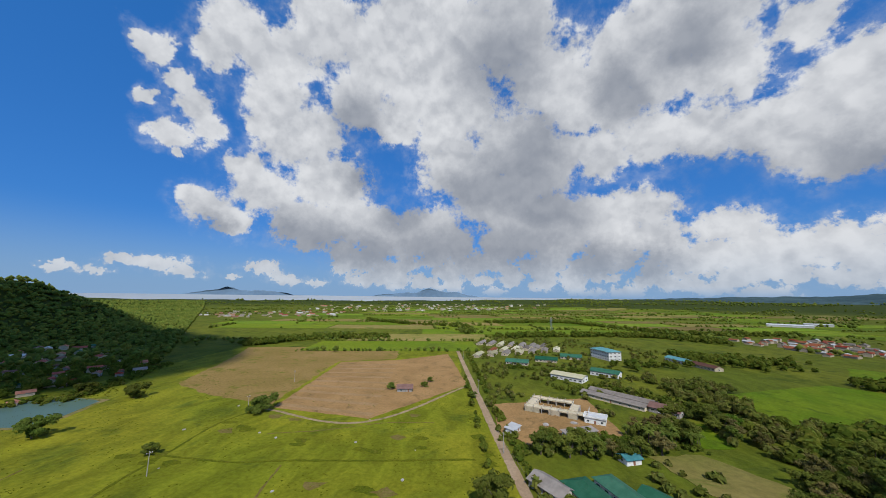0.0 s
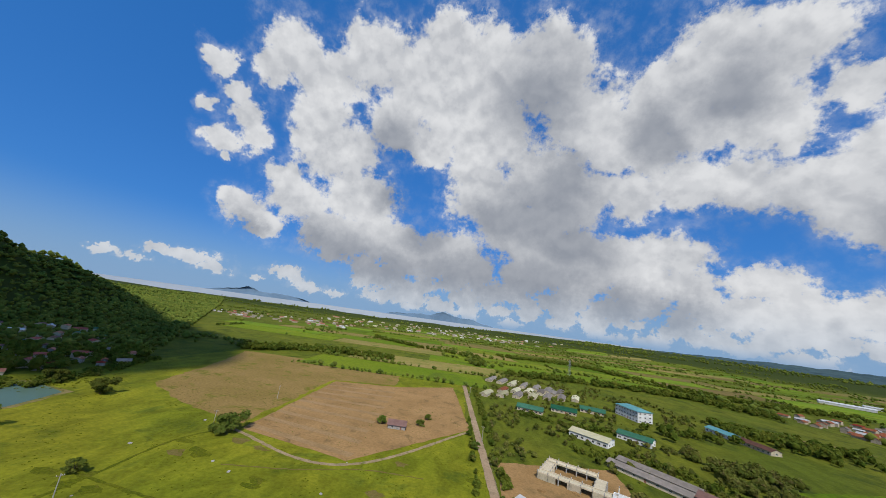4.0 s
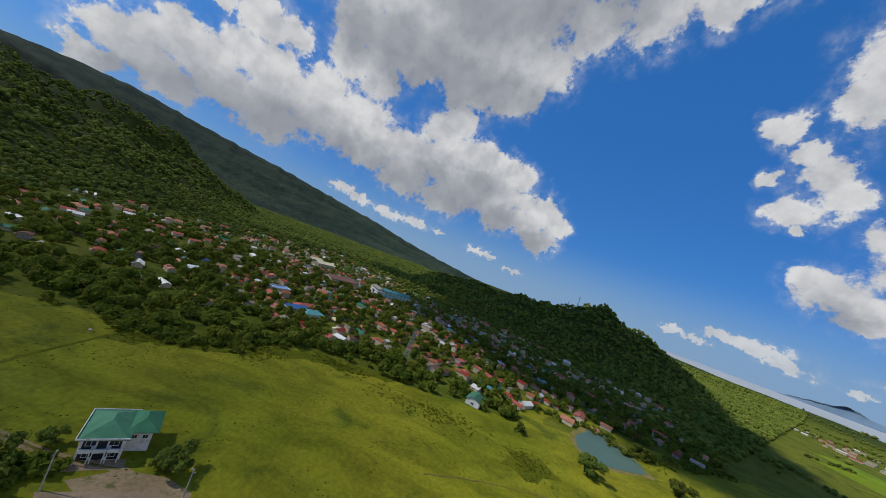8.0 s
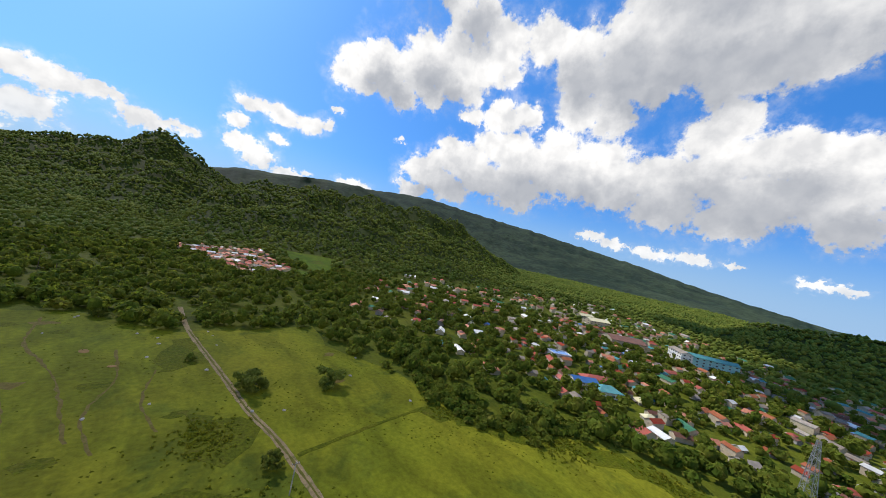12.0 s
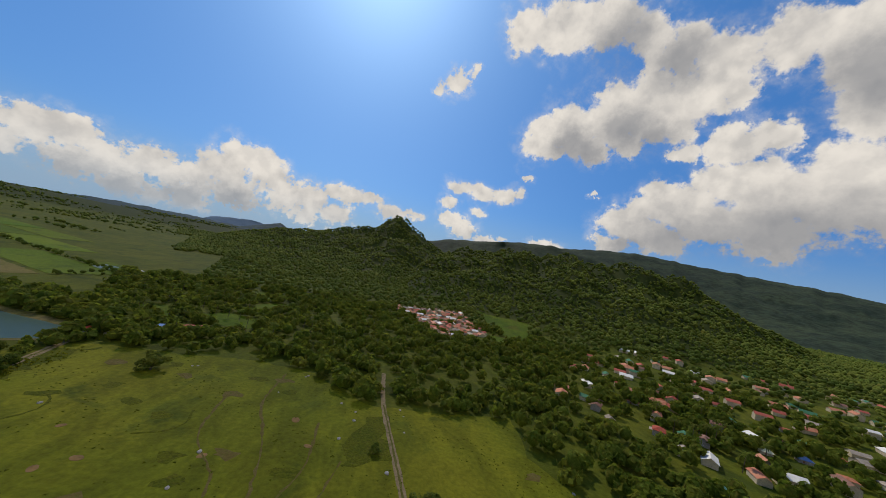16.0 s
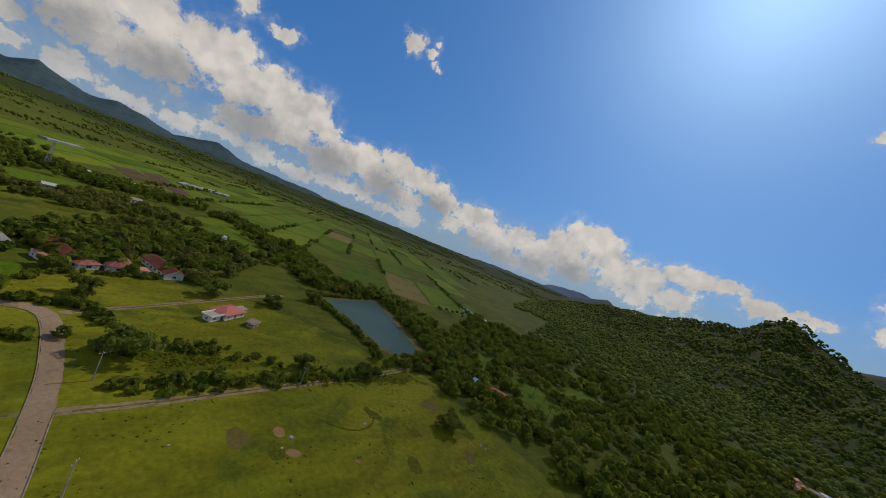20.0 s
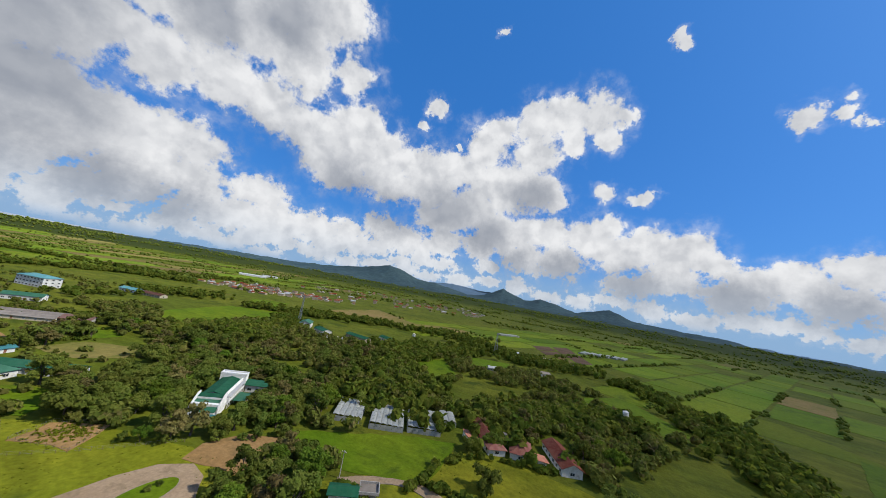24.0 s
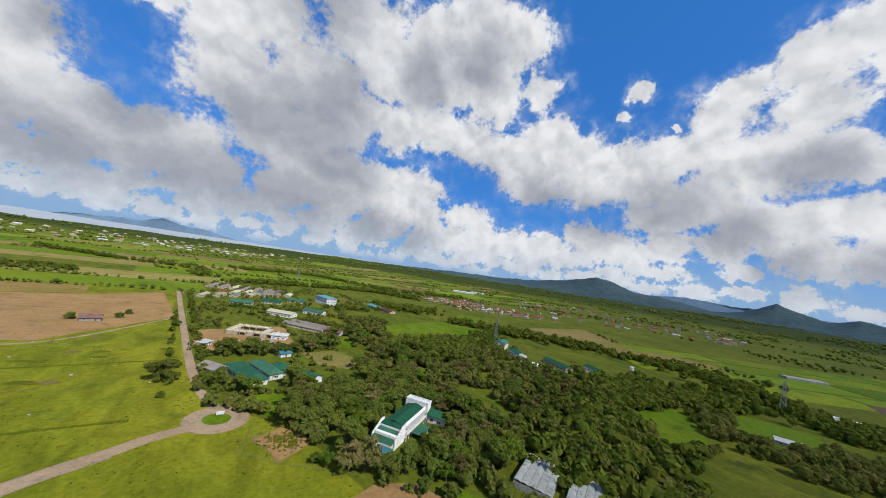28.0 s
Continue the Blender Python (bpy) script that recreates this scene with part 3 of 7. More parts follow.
def land(x, y):
    """Height of the ground."""
    x, y = np.asarray(x, float), np.asarray(y, float)
    dx, dy = x - CENTRE[0], y - CENTRE[1]
    r, az = np.hypot(dx, dy), np.degrees(np.arctan2(dx, dy))
    wob = az + waves(x, y, 3, 500.0) * 2.0
    z = np.maximum(r - 420, 0) * 0.0
    for prof, far, front, back, sharp in ((WEST_HILL, 1120, 430, 700, 1.2), (RIDGE, 1320, 800, 900, 1.35), (CONE, 1580, 820, 600, 1.7)):
        z = np.maximum(z, ridge_height(prof, az, r, far + waves(x, y, 8, 900.0) * 40, front, back, sharp))
    gullies = waves(x, y, 5, 210.0, 4)
    z = z * (1 + 0.30 * gullies * np.clip(z / 60, 0, 1) * np.clip((1550 - r) / 500 + 0.35, 0.2, 1))
    # the plain beyond two kilometres is drawn in, so that it still reaches the horizon
    t = np.clip((r - 1900) / 2850, 0, 1)
    true = 1900 + 26000 * t ** 2.2 + (r - 1900).clip(0) * 0.9
    plain = np.where(r > 1900, EYE - r * EYE / true, 0.0)
    slope = np.clip((-x - 280) / 900, 0, 1) * np.clip((-y + 250) / 500, 0, 1) * 26
    return np.maximum(z, np.maximum(plain, slope))


def build_ground():
    rings = np.r_[0.5, np.geomspace(12, 4780, 150)]
    turns = 540
    a = np.arange(turns) / turns * math.tau
    x = CENTRE[0] + rings[:, None] * np.sin(a)
    y = CENTRE[1] + rings[:, None] * np.cos(a)
    z = land(x, y)
    verts = np.stack([x, y, z], -1).reshape(-1, 3)
    i, j = np.meshgrid(np.arange(len(rings) - 1), np.arange(turns), indexing="ij")
    k = (j + 1) % turns
    faces = np.stack([i * turns + j, i * turns + k, (i + 1) * turns + k, (i + 1) * turns + j], -1).reshape(-1, 4)[:, ::-1]
    faces = faces.tolist() + [list(range(turns))[::-1]]
    ob = new("ground", mesh_from("ground", verts, faces, M_GROUND, smooth=True))
    tagged(ob, "scrubby green plain rising to wooded hills", "ground", kind="structure")


build_ground()


def build_range(name, profile, far, front, mat, label, rough_z, seed, step=0.25, back=300):
    """A range of hills on the skyline, as a closed strip of slopes."""
    az = np.arange(profile[0][0], profile[-1][0] + step, step)
    rows = np.r_[np.linspace(-front, 0, 14), back]
    verts = []
    el = crest(profile, az)
    x0, y0 = CENTRE[0] + far * np.sin(np.radians(az)), CENTRE[1] + far * np.cos(np.radians(az))
    top = EYE + far * np.tan(np.radians(el + waves(az, az * 0, seed, 2.4, 4) * 0.10))
    for d in rows:
        r = far + d + waves(az, az * 0 + d * 0.004, seed + 1, 9.0) * 60 * (d < 0)
        f = (1 - min(-d / front, 1)) ** 1.15 if d <= 0 else 0.4
        x, y = CENTRE[0] + r * np.sin(np.radians(az)), CENTRE[1] + r * np.cos(np.radians(az))
        low = np.minimum(land(x, y), EYE + r * np.tan(np.radians(-0.45))) - 6
        h = low + (top - low) * f + waves(x, y, seed + 2, 420.0) * rough_z * math.sin(math.pi * min(max(f, 0), 1))
        verts.append(np.stack([x, y, np.maximum(h, low) if d < 0 else h], -1))
    n = len(az)
    verts = np.concatenate(verts)
    faces = [(i * n + j, i * n + j + 1, (i + 1) * n + j + 1, (i + 1) * n + j)[::-1] for i in range(len(rows) - 1) for j in range(n - 1)]
    ob = new(name, mesh_from(name, verts, faces, mat, smooth=True))
    return tagged(ob, label, "mountain", kind="structure")


build_range("backdrop_volcano", VOLCANO, 4300, 2300, M_VOLCANO, "long forested volcano slope with its top in cloud", 26, 21)
build_range("backdrop_back_ridge", BACK_RIDGE, 2700, 900, M_VOLCANO, "wooded ridge behind the rocky hill", 16, 31)
# these three get their haze from the paint, not from the air
build_range("backdrop_east_range", EAST_RANGE, 4350, 900, M_MOUNTAIN_HAZED, "row of wooded peaks beyond the plain, haze painted in as dark blue", 14, 41)
build_range("backdrop_far_range", FAR_RANGE, 4600, 300, M_FARTHEST, "far mountains with haze painted in as pale blue", 5, 51)
build_range("backdrop_islands", ISLANDS, 4600, 160, M_FARTHEST, "lake islands with haze painted in as pale blue", 5, 61)


def shore(az):
    """How far off the near shore of the lake lies, by azimuth."""
    return np.interp(az, [-60, -52, -46, -20, -4, 8, 18, 26], [3500, 3050, 2880, 2850, 3020, 3500, 4000, 4500]) + 50 * np.sin(np.radians(az) * 23) + 30 * np.sin(np.radians(az) * 61)


def build_lake():
    az = np.linspace(-60, 26, 160)
    verts, rows = [], 7
    for k in range(rows):
        r = shore(az) + (4720 - shore(az)) * k / (rows - 1)
        x, y = CENTRE[0] + r * np.sin(np.radians(az)), CENTRE[1] + r * np.cos(np.radians(az))
        verts.append(np.stack([x, y, land(x, y) + 1.2 + 0.8 * k], -1))
    n = len(az)
    faces = [(i * n + j, i * n + j + 1, (i + 1) * n + j + 1, (i + 1) * n + j)[::-1] for i in range(rows - 1) for j in range(n - 1)]
    tagged(new("water", mesh_from("water", np.concatenate(verts), faces, M_LAKE, smooth=True)), "pale grey lake along the horizon", "lake", kind="structure")


build_lake()


def sheet(name, poly, mat, label, category, lift=0.06, kind="structure", edge=0.0, seed=0):
    """A thin sheet on flat ground inside an outline, with a slightly uneven edge."""
    rng = random.Random(seed)
    pts = []
    for (ax, ay), (bx, by) in zip(poly, poly[1:] + poly[:1]):
        n = max(1, int(math.hypot(bx - ax, by - ay) / 6)) if edge else 1
        for k in range(n):
            pts.append((ax + (bx - ax) * k / n + rng.uniform(-edge, edge), ay + (by - ay) * k / n + rng.uniform(-edge, edge)))
    bm = bmesh.new()
    top = [bm.verts.new((x, y, float(land(x, y)) + lift)) for x, y in pts]
    f = bm.faces.new(top)
    f.normal_update()
    if f.normal.z < 0:
        f.normal_flip()
    low = [bm.verts.new((v.co.x, v.co.y, v.co.z - lift - 0.3)) for v in top]
    for k in range(len(top)):
        bm.faces.new((top[k], low[k], low[(k + 1) % len(top)], top[(k + 1) % len(top)]))
    bmesh.ops.triangulate(bm, faces=[f])
    bmesh.ops.recalc_face_normals(bm, faces=bm.faces)
    return tagged(part(name, bm, mat), label, category, kind=kind)


def smooth_line(pts, step=3.0):
    """A curve through the points."""
    out = []
    p = [Vector((*q, 0)) for q in pts]
    p = [p[0] * 2 - p[1]] + p + [p[-1] * 2 - p[-2]]
    for a, b, c, d in zip(p, p[1:], p[2:], p[3:]):
        n = max(2, int((c - b).length / step))
        for k in range(n):
            t = k / n
            out.append(0.5 * ((2 * b) + (c - a) * t + (2 * a - 5 * b + 4 * c - d) * t * t + (3 * b - a - 3 * c + d) * t ** 3))
    return out + [p[-2]]


def road(name, pts, width, mat, label, lift=0.12, wear=0.25, seed=1, depth=0.3):
    rng = random.Random(seed)
    line = smooth_line(pts)
    bm = bmesh.new()
    rows = []
    for k, q in enumerate(line):
        t = (line[min(k + 1, len(line) - 1)] - line[max(k - 1, 0)]).normalized()
        n = Vector((-t.y, t.x, 0))
        z = float(land(q.x, q.y)) + lift
        a, b = q + n * (width / 2 + rng.uniform(-wear, wear)), q - n * (width / 2 + rng.uniform(-wear, wear))
        rows.append([bm.verts.new((a.x, a.y, z - depth)), bm.verts.new((a.x, a.y, z)), bm.verts.new((q.x, q.y, z + 0.05)), bm.verts.new((b.x, b.y, z)), bm.verts.new((b.x, b.y, z - depth))])
    for u, v in zip(rows, rows[1:]):
        for i in range(4):
            bm.faces.new((u[i], u[i + 1], v[i + 1], v[i]))
    bmesh.ops.recalc_face_normals(bm, faces=bm.faces)
    return tagged(part(name, bm, mat), label, "road", kind="structure")


def kerb(name, pts, offset, label="pale concrete kerb along the road"):
    """A kerb beside a road's middle line."""
    line = smooth_line(pts)
    bm = bmesh.new()
    rows = []
    for k, q in enumerate(line):
        t = (line[min(k + 1, len(line) - 1)] - line[max(k - 1, 0)]).normalized()
        n = Vector((-t.y, t.x, 0))
        z = float(land(q.x, q.y))
        a, b = q + n * offset, q + n * (offset + 0.28)
        rows.append([bm.verts.new((c.x, c.y, z + h)) for c, h in ((a, -0.2), (a, 0.30), (b, 0.30), (b, -0.2))])
    for u, v in zip(rows, rows[1:]):
        for i in range(3):
            bm.faces.new((u[i], u[i + 1], v[i + 1], v[i]))
    bmesh.ops.recalc_face_normals(bm, faces=bm.faces)
    return tagged(part(name, bm, M_KERB), label, "kerb", kind="structure")


# pasture and lawns
PASTURE = [(-262, 40), (-276, 120), (-330, 135), (-345, 200), (-330, 235), (-345, 330), (-350, 455), (-195, 482), (-95, 500), (-44, 540), (-20, 330), (8, 190), (24, 100), (60, 70), (80, 20), (84, -15), (100, -38), (120, -50), (150, -60), (166, -85), (160, -135), (150, -165), (110, -205), (84, -218), (64, -244), (20, -246), (-18, -252), (-54, -246), (-75, -225), (-91, -212), (-172, -219), (-166, -182), (-192, -134), (-196, -84), (-229, -57), (-252, -34)]
sheet("pasture", PASTURE, M_PASTURE, "open yellow-green grazing pasture", "pasture", 0.05, edge=1.5)
sheet("ploughed_field", [(-144, 220), (-72, 210), (-14, 300), (-47, 450), (-100, 400), (-164, 374)], M_SOIL, "ploughed pale brown field with strips", "field", 0.12, edge=0.6)
M_STUBBLE = material("dry_stubble", (0.185, 0.128, 0.036), (0.225, 0.148, 0.050), 0.02, 0.5, c3=(0.125, 0.116, 0.014), bump=0.5, fine=0.35)
sheet("stubble_field", [(-150, 226), (-206, 236), (-262, 262), (-293, 345), (-343, 455), (-205, 476), (-120, 470), (-106, 404), (-169, 378)], M_STUBBLE, "dry brown and green stubble field", "field", 0.10, edge=1.5)
sheet("pond_bank", [(-260, 164), (-258, 184), (-271, 216), (-311, 219), (-325, 204), (-322, 187), (-296, 166), (-275, 160)], M_BANK, "bare earth bank round the pond", "bank", 0.09, edge=1.2)
sheet("pond", [(-263, 167), (-261, 182), (-273, 213), (-295, 216), (-313, 213), (-322, 202), (-318, 190), (-294, 170), (-276, 164)], M_WATER, "still blue-grey farm pond in the pasture", "pond", 0.14, edge=0.5)
sheet("fish_pond_bank", [(190, -212), (216, -288), (204, -294), (88, -270), (82, -240), (102, -226), (126, -226), (170, -214)], M_BANK, "bare dirt dike round the fish pond", "bank", 0.09, edge=0.8)
sheet("fish_pond", [(186, -222), (208, -282), (200, -286), (92, -262), (87, -240), (104, -230), (124, -230)], M_WATER, "long green-grey fish pond between dikes", "pond", 0.14, edge=0.5)

sheet("far_pond", [(254, -450), (266, -500), (246, -494), (228, -436)], M_WATER, "small pale pond beyond the trees", "pond", 0.22, edge=0.5)

# roads
road("road_main", [(32, 92), (27, 103), (17, 141), (-1, 250), (-34, 466), (-83, 794), (-130, 1150)], 4.8, M_CONCRETE, "straight pale concrete farm road")
road("road_pasture", [(24, 77), (9, 70), (3, 65), (-18, 50), (-33, 32), (-32, 12), (-12, 8), (20, 11), (34, 12.5), (44, 14)], 6.0, M_CONCRETE, "curving pale concrete campus road", 0.14)
sheet("road_apron", [(-112.6, -33), (-118, -25.5), (-121.8, -18.3), (-124.4, -12), (-122, -7), (-116, -8), (-111, -15), (-105, -24)], M_CONCRETE, "worn concrete apron where the road ends by the house", "apron", 0.11, edge=1.5, seed=5)
sheet("dirt_verge", [(-118, -32), (-126, -24), (-128, -14), (-128, -5), (-121, -1), (-113, -4), (-108, -14)], M_DIRT, "bare trodden earth round the end of the road", "verge", 0.08, edge=1.4, seed=6)
road("road_south", [(-116, -17), (-110, -25), (-82, -54), (-59.5, -68.3), (-30, -82), (8, -89), (48, -89), (78, -86), (108, -79), (115, -66), (113, -52), (99, -37)], 5.4, M_CONCRETE, "worn pale concrete road with cracked edges", 0.13)
road("road_dirt_west", [(-124, -15), (-125.8, -25), (-121.8, -40), (-120.6, -63), (-118, -87), (-115.6, -103), (-111, -123), (-106, -160), (-98, -215), (-96, -262)], 2.7, M_DIRT, "narrow brown dirt track across the pasture", 0.10)
road("road_dirt_east", [(48, -92), (50, -110), (56, -143), (64, -190), (74, -232), (84, -262)], 3.6, M_DIRT, "brown dirt track beside a hedge", 0.10)
road("road_dirt_houses", [(110, -82), (136, -121), (166, -165), (176, -184)], 3.4, M_DIRT, "brown dirt lane to the farmhouses", 0.10)
road("road_path_hall", [(-8, 8), (20, -30), (43, -66), (48, -88)], 2.2, M_BANK, "faint worn track in the grass", 0.09)


def disc(name, x, y, r, mat, label, lift, rx=1.0, turn=0.0):
    pts = []
    for k in range(40):
        a = k / 40 * math.tau
        u, v = r * rx * math.cos(a), r * math.sin(a)
        pts.append((x + u * math.cos(turn) - v * math.sin(turn), y + u * math.sin(turn) + v * math.cos(turn)))
    return sheet(name, pts, mat, label, "roundabout", lift)


disc("roundabout_road", 32, 82, 13, M_CONCRETE, "worn concrete roundabout", 0.19)
disc("roundabout_island", 32, 82, 5.6, M_LAWN, "round grass island with a kerb", 0.30)
M_KERB = material("kerb_concrete", (0.25, 0.195, 0.140), (0.30, 0.240, 0.180), 0.3, 1.2, c3=(0.21, 0.165, 0.115), bump=0.2)
ROAD_SOUTH = [(-110, -26), (-82, -54), (-59.5, -68.3), (-30, -82), (8, -89), (48, -89), (78, -86), (108, -79), (115, -66), (113, -52), (99, -37)]
kerb("kerb_south", ROAD_SOUTH, 2.7)
kerb("kerb_south_far", ROAD_SOUTH[:6], -3.0)
LOOP = [(1, 63), (-18, 50), (-33, 32), (-32, 12), (-12, 8), (12, 10)]
kerb("kerb_loop", LOOP, 3.1)
kerb("kerb_loop_inner", LOOP, -3.4)
for cx, cy, r in [(32, 82, 5.6)]:
    kerb("kerb_island", [(cx + r * math.cos(a / 16 * math.tau), cy + r * math.sin(a / 16 * math.tau)) for a in range(17)], -0.28)


# grass between the wheel ruts of the dirt tracks
M_RUT_GRASS = material("track_grass", (0.105, 0.100, 0.018), (0.14, 0.125, 0.035), 0.3, 0.9, c3=(0.085, 0.092, 0.010), bump=0.5)
for pts in ([(-125.8, -25), (-121.8, -40), (-120.6, -63), (-118, -87), (-115.6, -103), (-111, -123), (-106, -160), (-98, -215)], [(48, -95), (50, -110), (56, -143), (64, -190), (74, -232)], [(112, -85), (136, -121), (166, -165)]):
    road("track_middle", pts, 0.75, M_RUT_GRASS, "grass strip between the wheel ruts of a track", 0.17, 0.22)


# ---------------------------------------------------------------- fields of the plain
def parcels(poly, origin, along, long, wide, seed, greens, lift=0.1, label_green="bright green crop field", label_tan="dry yellow-brown crop field"):
    """Crop fields side by side inside an outline; returns the lines between them."""
    rng = random.Random(seed)
    a = Vector((*along, 0)).normalized()
    b = Vector((-a.y, a.x, 0))
    lines = []
    xs, ys = [p[0] for p in poly], [p[1] for p in poly]
    for i in range(-30, 31):
        slide = rng.uniform(0, long)
        for j in range(-30, 31):
            c0 = Vector((*origin, 0)) + a * (j * long + slide) + b * (i * wide)
            mid = c0 + a * long / 2 + b * wide / 2
            if not (min(xs) < mid.x < max(xs) and min(ys) < mid.y < max(ys)) or not inside(poly, mid.x, mid.y):
                continue
            g = rng.uniform(1.0, 4.0)
            q = [c0 + a * g + b * g, c0 + a * (long - g) + b * g, c0 + a * (long - g) + b * (wide - g), c0 + a * g + b * (wide - g)]
            green = rng.random() < greens
            far = math.hypot(mid.x, mid.y)
            if rng.random() < 0.86:
                sheet("crop_field", [(v.x, v.y) for v in q], M_FIELD_GREEN if green else M_FIELD_TAN, label_green if green else label_tan, "field", lift + far * 0.00025, edge=0.8 if far < 900 else 0, seed=rng.randrange(999))
            if rng.random() < 0.30:
                lines.append((c0, c0 + a * long))
            if rng.random() < 0.10:
                lines.append((c0, c0 + b * wide))
    return lines


PLAIN_EAST = [(520, 150), (640, 290), (1000, 60), (1600, -250), (1400, -950), (700, -900), (330, -500), (226, -450), (290, -285), (440, -210), (505, -130), (600, -100), (620, 20)]
PLAIN_NORTH = [(-40, 560), (-100, 510), (-200, 490), (-360, 480), (-700, 1000), (-900, 1900), (0, 2300), (900, 2200), (1700, 1500), (1500, 900), (1150, 620), (760, 780), (330, 760), (20, 730), (-30, 640)]
hedges = parcels(PLAIN_EAST, (560, -210), (430, -216), 170, 62, 4, 0.93)
hedges += parcels(PLAIN_NORTH, (-40, 580), (0.98, 0.17), 260, 105, 9, 0.68)
LAWNS = [
    ([(195, 304), (314, 352), (372, 296), (283, 236), (182, 241)], M_LAWN, "bright green paddock ringed by trees"),
    ([(419, 442), (468, 400), (397, 350), (360, 379)], M_LAWN, "bright green paddock ringed by trees"),
    ([(111, 228), (136, 233), (131, 199), (112, 196)], M_LAWN, "small green paddock among trees"),
    ([(81, 183), (108, 189), (128, 160), (108, 142), (90, 152)], M_FIELD_TAN, "dry garden plot with brown patches"),
    ([(281, 36), (350, 24), (285, -20), (250, -6)], M_LAWN, "green clearing among trees"),
    ([(402, 8), (425, -40), (355, -52), (345, -12)], M_FIELD_GREEN, "green garden plots by the sheds"),
    ([(331, -113), (395, -165), (300, -212), (286, -179)], M_FIELD_GREEN, "yellow-green field among tree belts"),
    ([(468, -205), (500, -240), (475, -324), (369, -368), (400, -237)], M_FIELD_GREEN, "bright green field beside a tree belt"),
    ([(502, 338), (707, 355), (640, 237), (690, 95), (635, 22), (600, 80), (515, 150)], M_FIELD_TAN, "long dry brown field strip on the plain"),
    ([(303, 500), (379, 500), (405, 480), (330, 470)], M_FIELD_TAN, "dry brown plot behind trees"),
    ([(41, 930), (240, 1010), (390, 770), (230, 735), (86, 726)], M_FIELD_TAN, "wide dry brown field on the plain"),
    ([(-250, -620), (-262, -600), (-330, -560), (-275, -440), (-255, -450)], M_LAWN, "bright green clearing below the hill"),
    ([(-205, -470), (-190, -440), (-240, -425), (-262, -450)], M_LAWN, "green clearing below the hill"),
    ([(120, -330), (76, -310), (70, -318), (92, -352)], M_LAWN, "bright clearing in the woods"),
    ([(65, -334), (50, -358), (16, -348), (8, -318), (42, -312)], M_LAWN, "bright clearing in the woods"),
    ([(50, -384), (44, -420), (18, -450), (12, -412), (32, -372)], M_LAWN, "bright clearing in the woods"),
    ([(92, -462), (72, -490), (44, -488), (46, -446)], M_LAWN, "bright clearing in the woods"),
    ([(266, -440), (280, -520), (238, -506), (214, -424)], M_LAWN, "grass round a small far pond"),
    ([(74, 13), (84, 19), (100, 14), (106, 3), (98, -6), (87, -11), (79, -8)], M_SOIL, "bare brown earth yard between trees"),
    ([(6, 250), (78, 276), (80, 208), (28, 184), (10, 202)], M_SOIL, "bare brown earth building site"),
    ([(110, 10), (150, -38), (163, -62), (120, -64), (105, -34), (104, -15), (109, 0)], M_LAWN, "green lawn below the glasshouses"),
    ([(45.2, 60.6), (57.6, 67.6), (70, 54.2), (53.8, 42.4)], M_SOIL, "square weedy garden plot with an earth edge"),
    ([(48, 120), (62, 118), (70, 95), (52, 80), (44, 96)], M_LAWN, "green lawn beside the campus road"),
]
for k, (poly, mat, label) in enumerate(LAWNS):
    sheet("field_patch", poly, mat, label, "field", 0.16, edge=1.0, seed=k)
PLOT_A, PLOT_B, PLOT_C, PLOT_D = Vector((690, -36)), Vector((800, -100)), Vector((610, -146)), Vector((530, -98))
for k, (u0, u1, v0, v1, mat) in enumerate([(0, 0.46, 0, 0.30, M_SOIL_DARK), (0.54, 1, 0, 0.46, M_SOIL_DARK), (0, 0.46, 0.36, 0.56, M_SOIL_DARK), (0.54, 1, 0.52, 1, M_SOIL_DARK), (0.16, 0.46, 0.62, 0.96, M_FIELD_TAN)]):
    q = [PLOT_A.lerp(PLOT_B, u).lerp(PLOT_D.lerp(PLOT_C, u), v) for u, v in ((u0, v0), (u1, v0), (u1, v1), (u0, v1))]
    sheet("soil_plot", [tuple(p) for p in q], mat, "dark bare soil plot on the plain", "field", 0.3, edge=0.6, seed=k)

# rough, weedy ground, ruts and ditches in the pasture
M_ROUGH = material("rough_weeds", (0.070, 0.086, 0.004), (0.098, 0.104, 0.005), 0.06, 0.9, c3=(0.100, 0.098, 0.009), bump=0.8, fine=0.5)
for k, poly in enumerate([
    [(-76, -78), (-92, -90), (-112, -64), (-117, -46), (-88, -56)],
    [(-90, -128), (-102, -124), (-110, -108), (-98, -96), (-88, -108)],
    [(-98, -205), (-84, -180), (-86, -160), (-104, -165)],
    [(-200, -88), (-232, -56), (-252, -36), (-262, 36), (-250, 20), (-236, -30), (-215, -52), (-188, -84), (-178, -102)],
    [(-235, 110), (-215, 100), (-205, 118), (-222, 135)],
    [(58, -240), (72, -232), (66, -170), (60, -130), (56, -132), (60, -180)],
    [(84, -100), (66, -116), (72, -150), (86, -130)],
]):
    sheet("rough_grass", poly, M_ROUGH, "darker weedy patch in the pasture", "grass", 0.10, edge=4.5, seed=k + 70)
for k, (x, y, r) in enumerate([(31, -146, 2.6), (20.5, -148, 2.4), (0, -147, 1.6), (-6, -153, 1.8), (-38, -160, 1.6), (-60, -190, 2.2), (-70, -172, 1.5), (12, -168, 1.4)]):
    disc("bare_patch", x, y, r * 0.75, M_SOIL, "bare sandy patch in the grass", 0.12, 1.4, k)
M_RUT = material("worn_rut", (0.125, 0.095, 0.022), (0.15, 0.115, 0.035), 0.2, 0.9, c3=(0.10, 0.115, 0.012), bump=0.4)
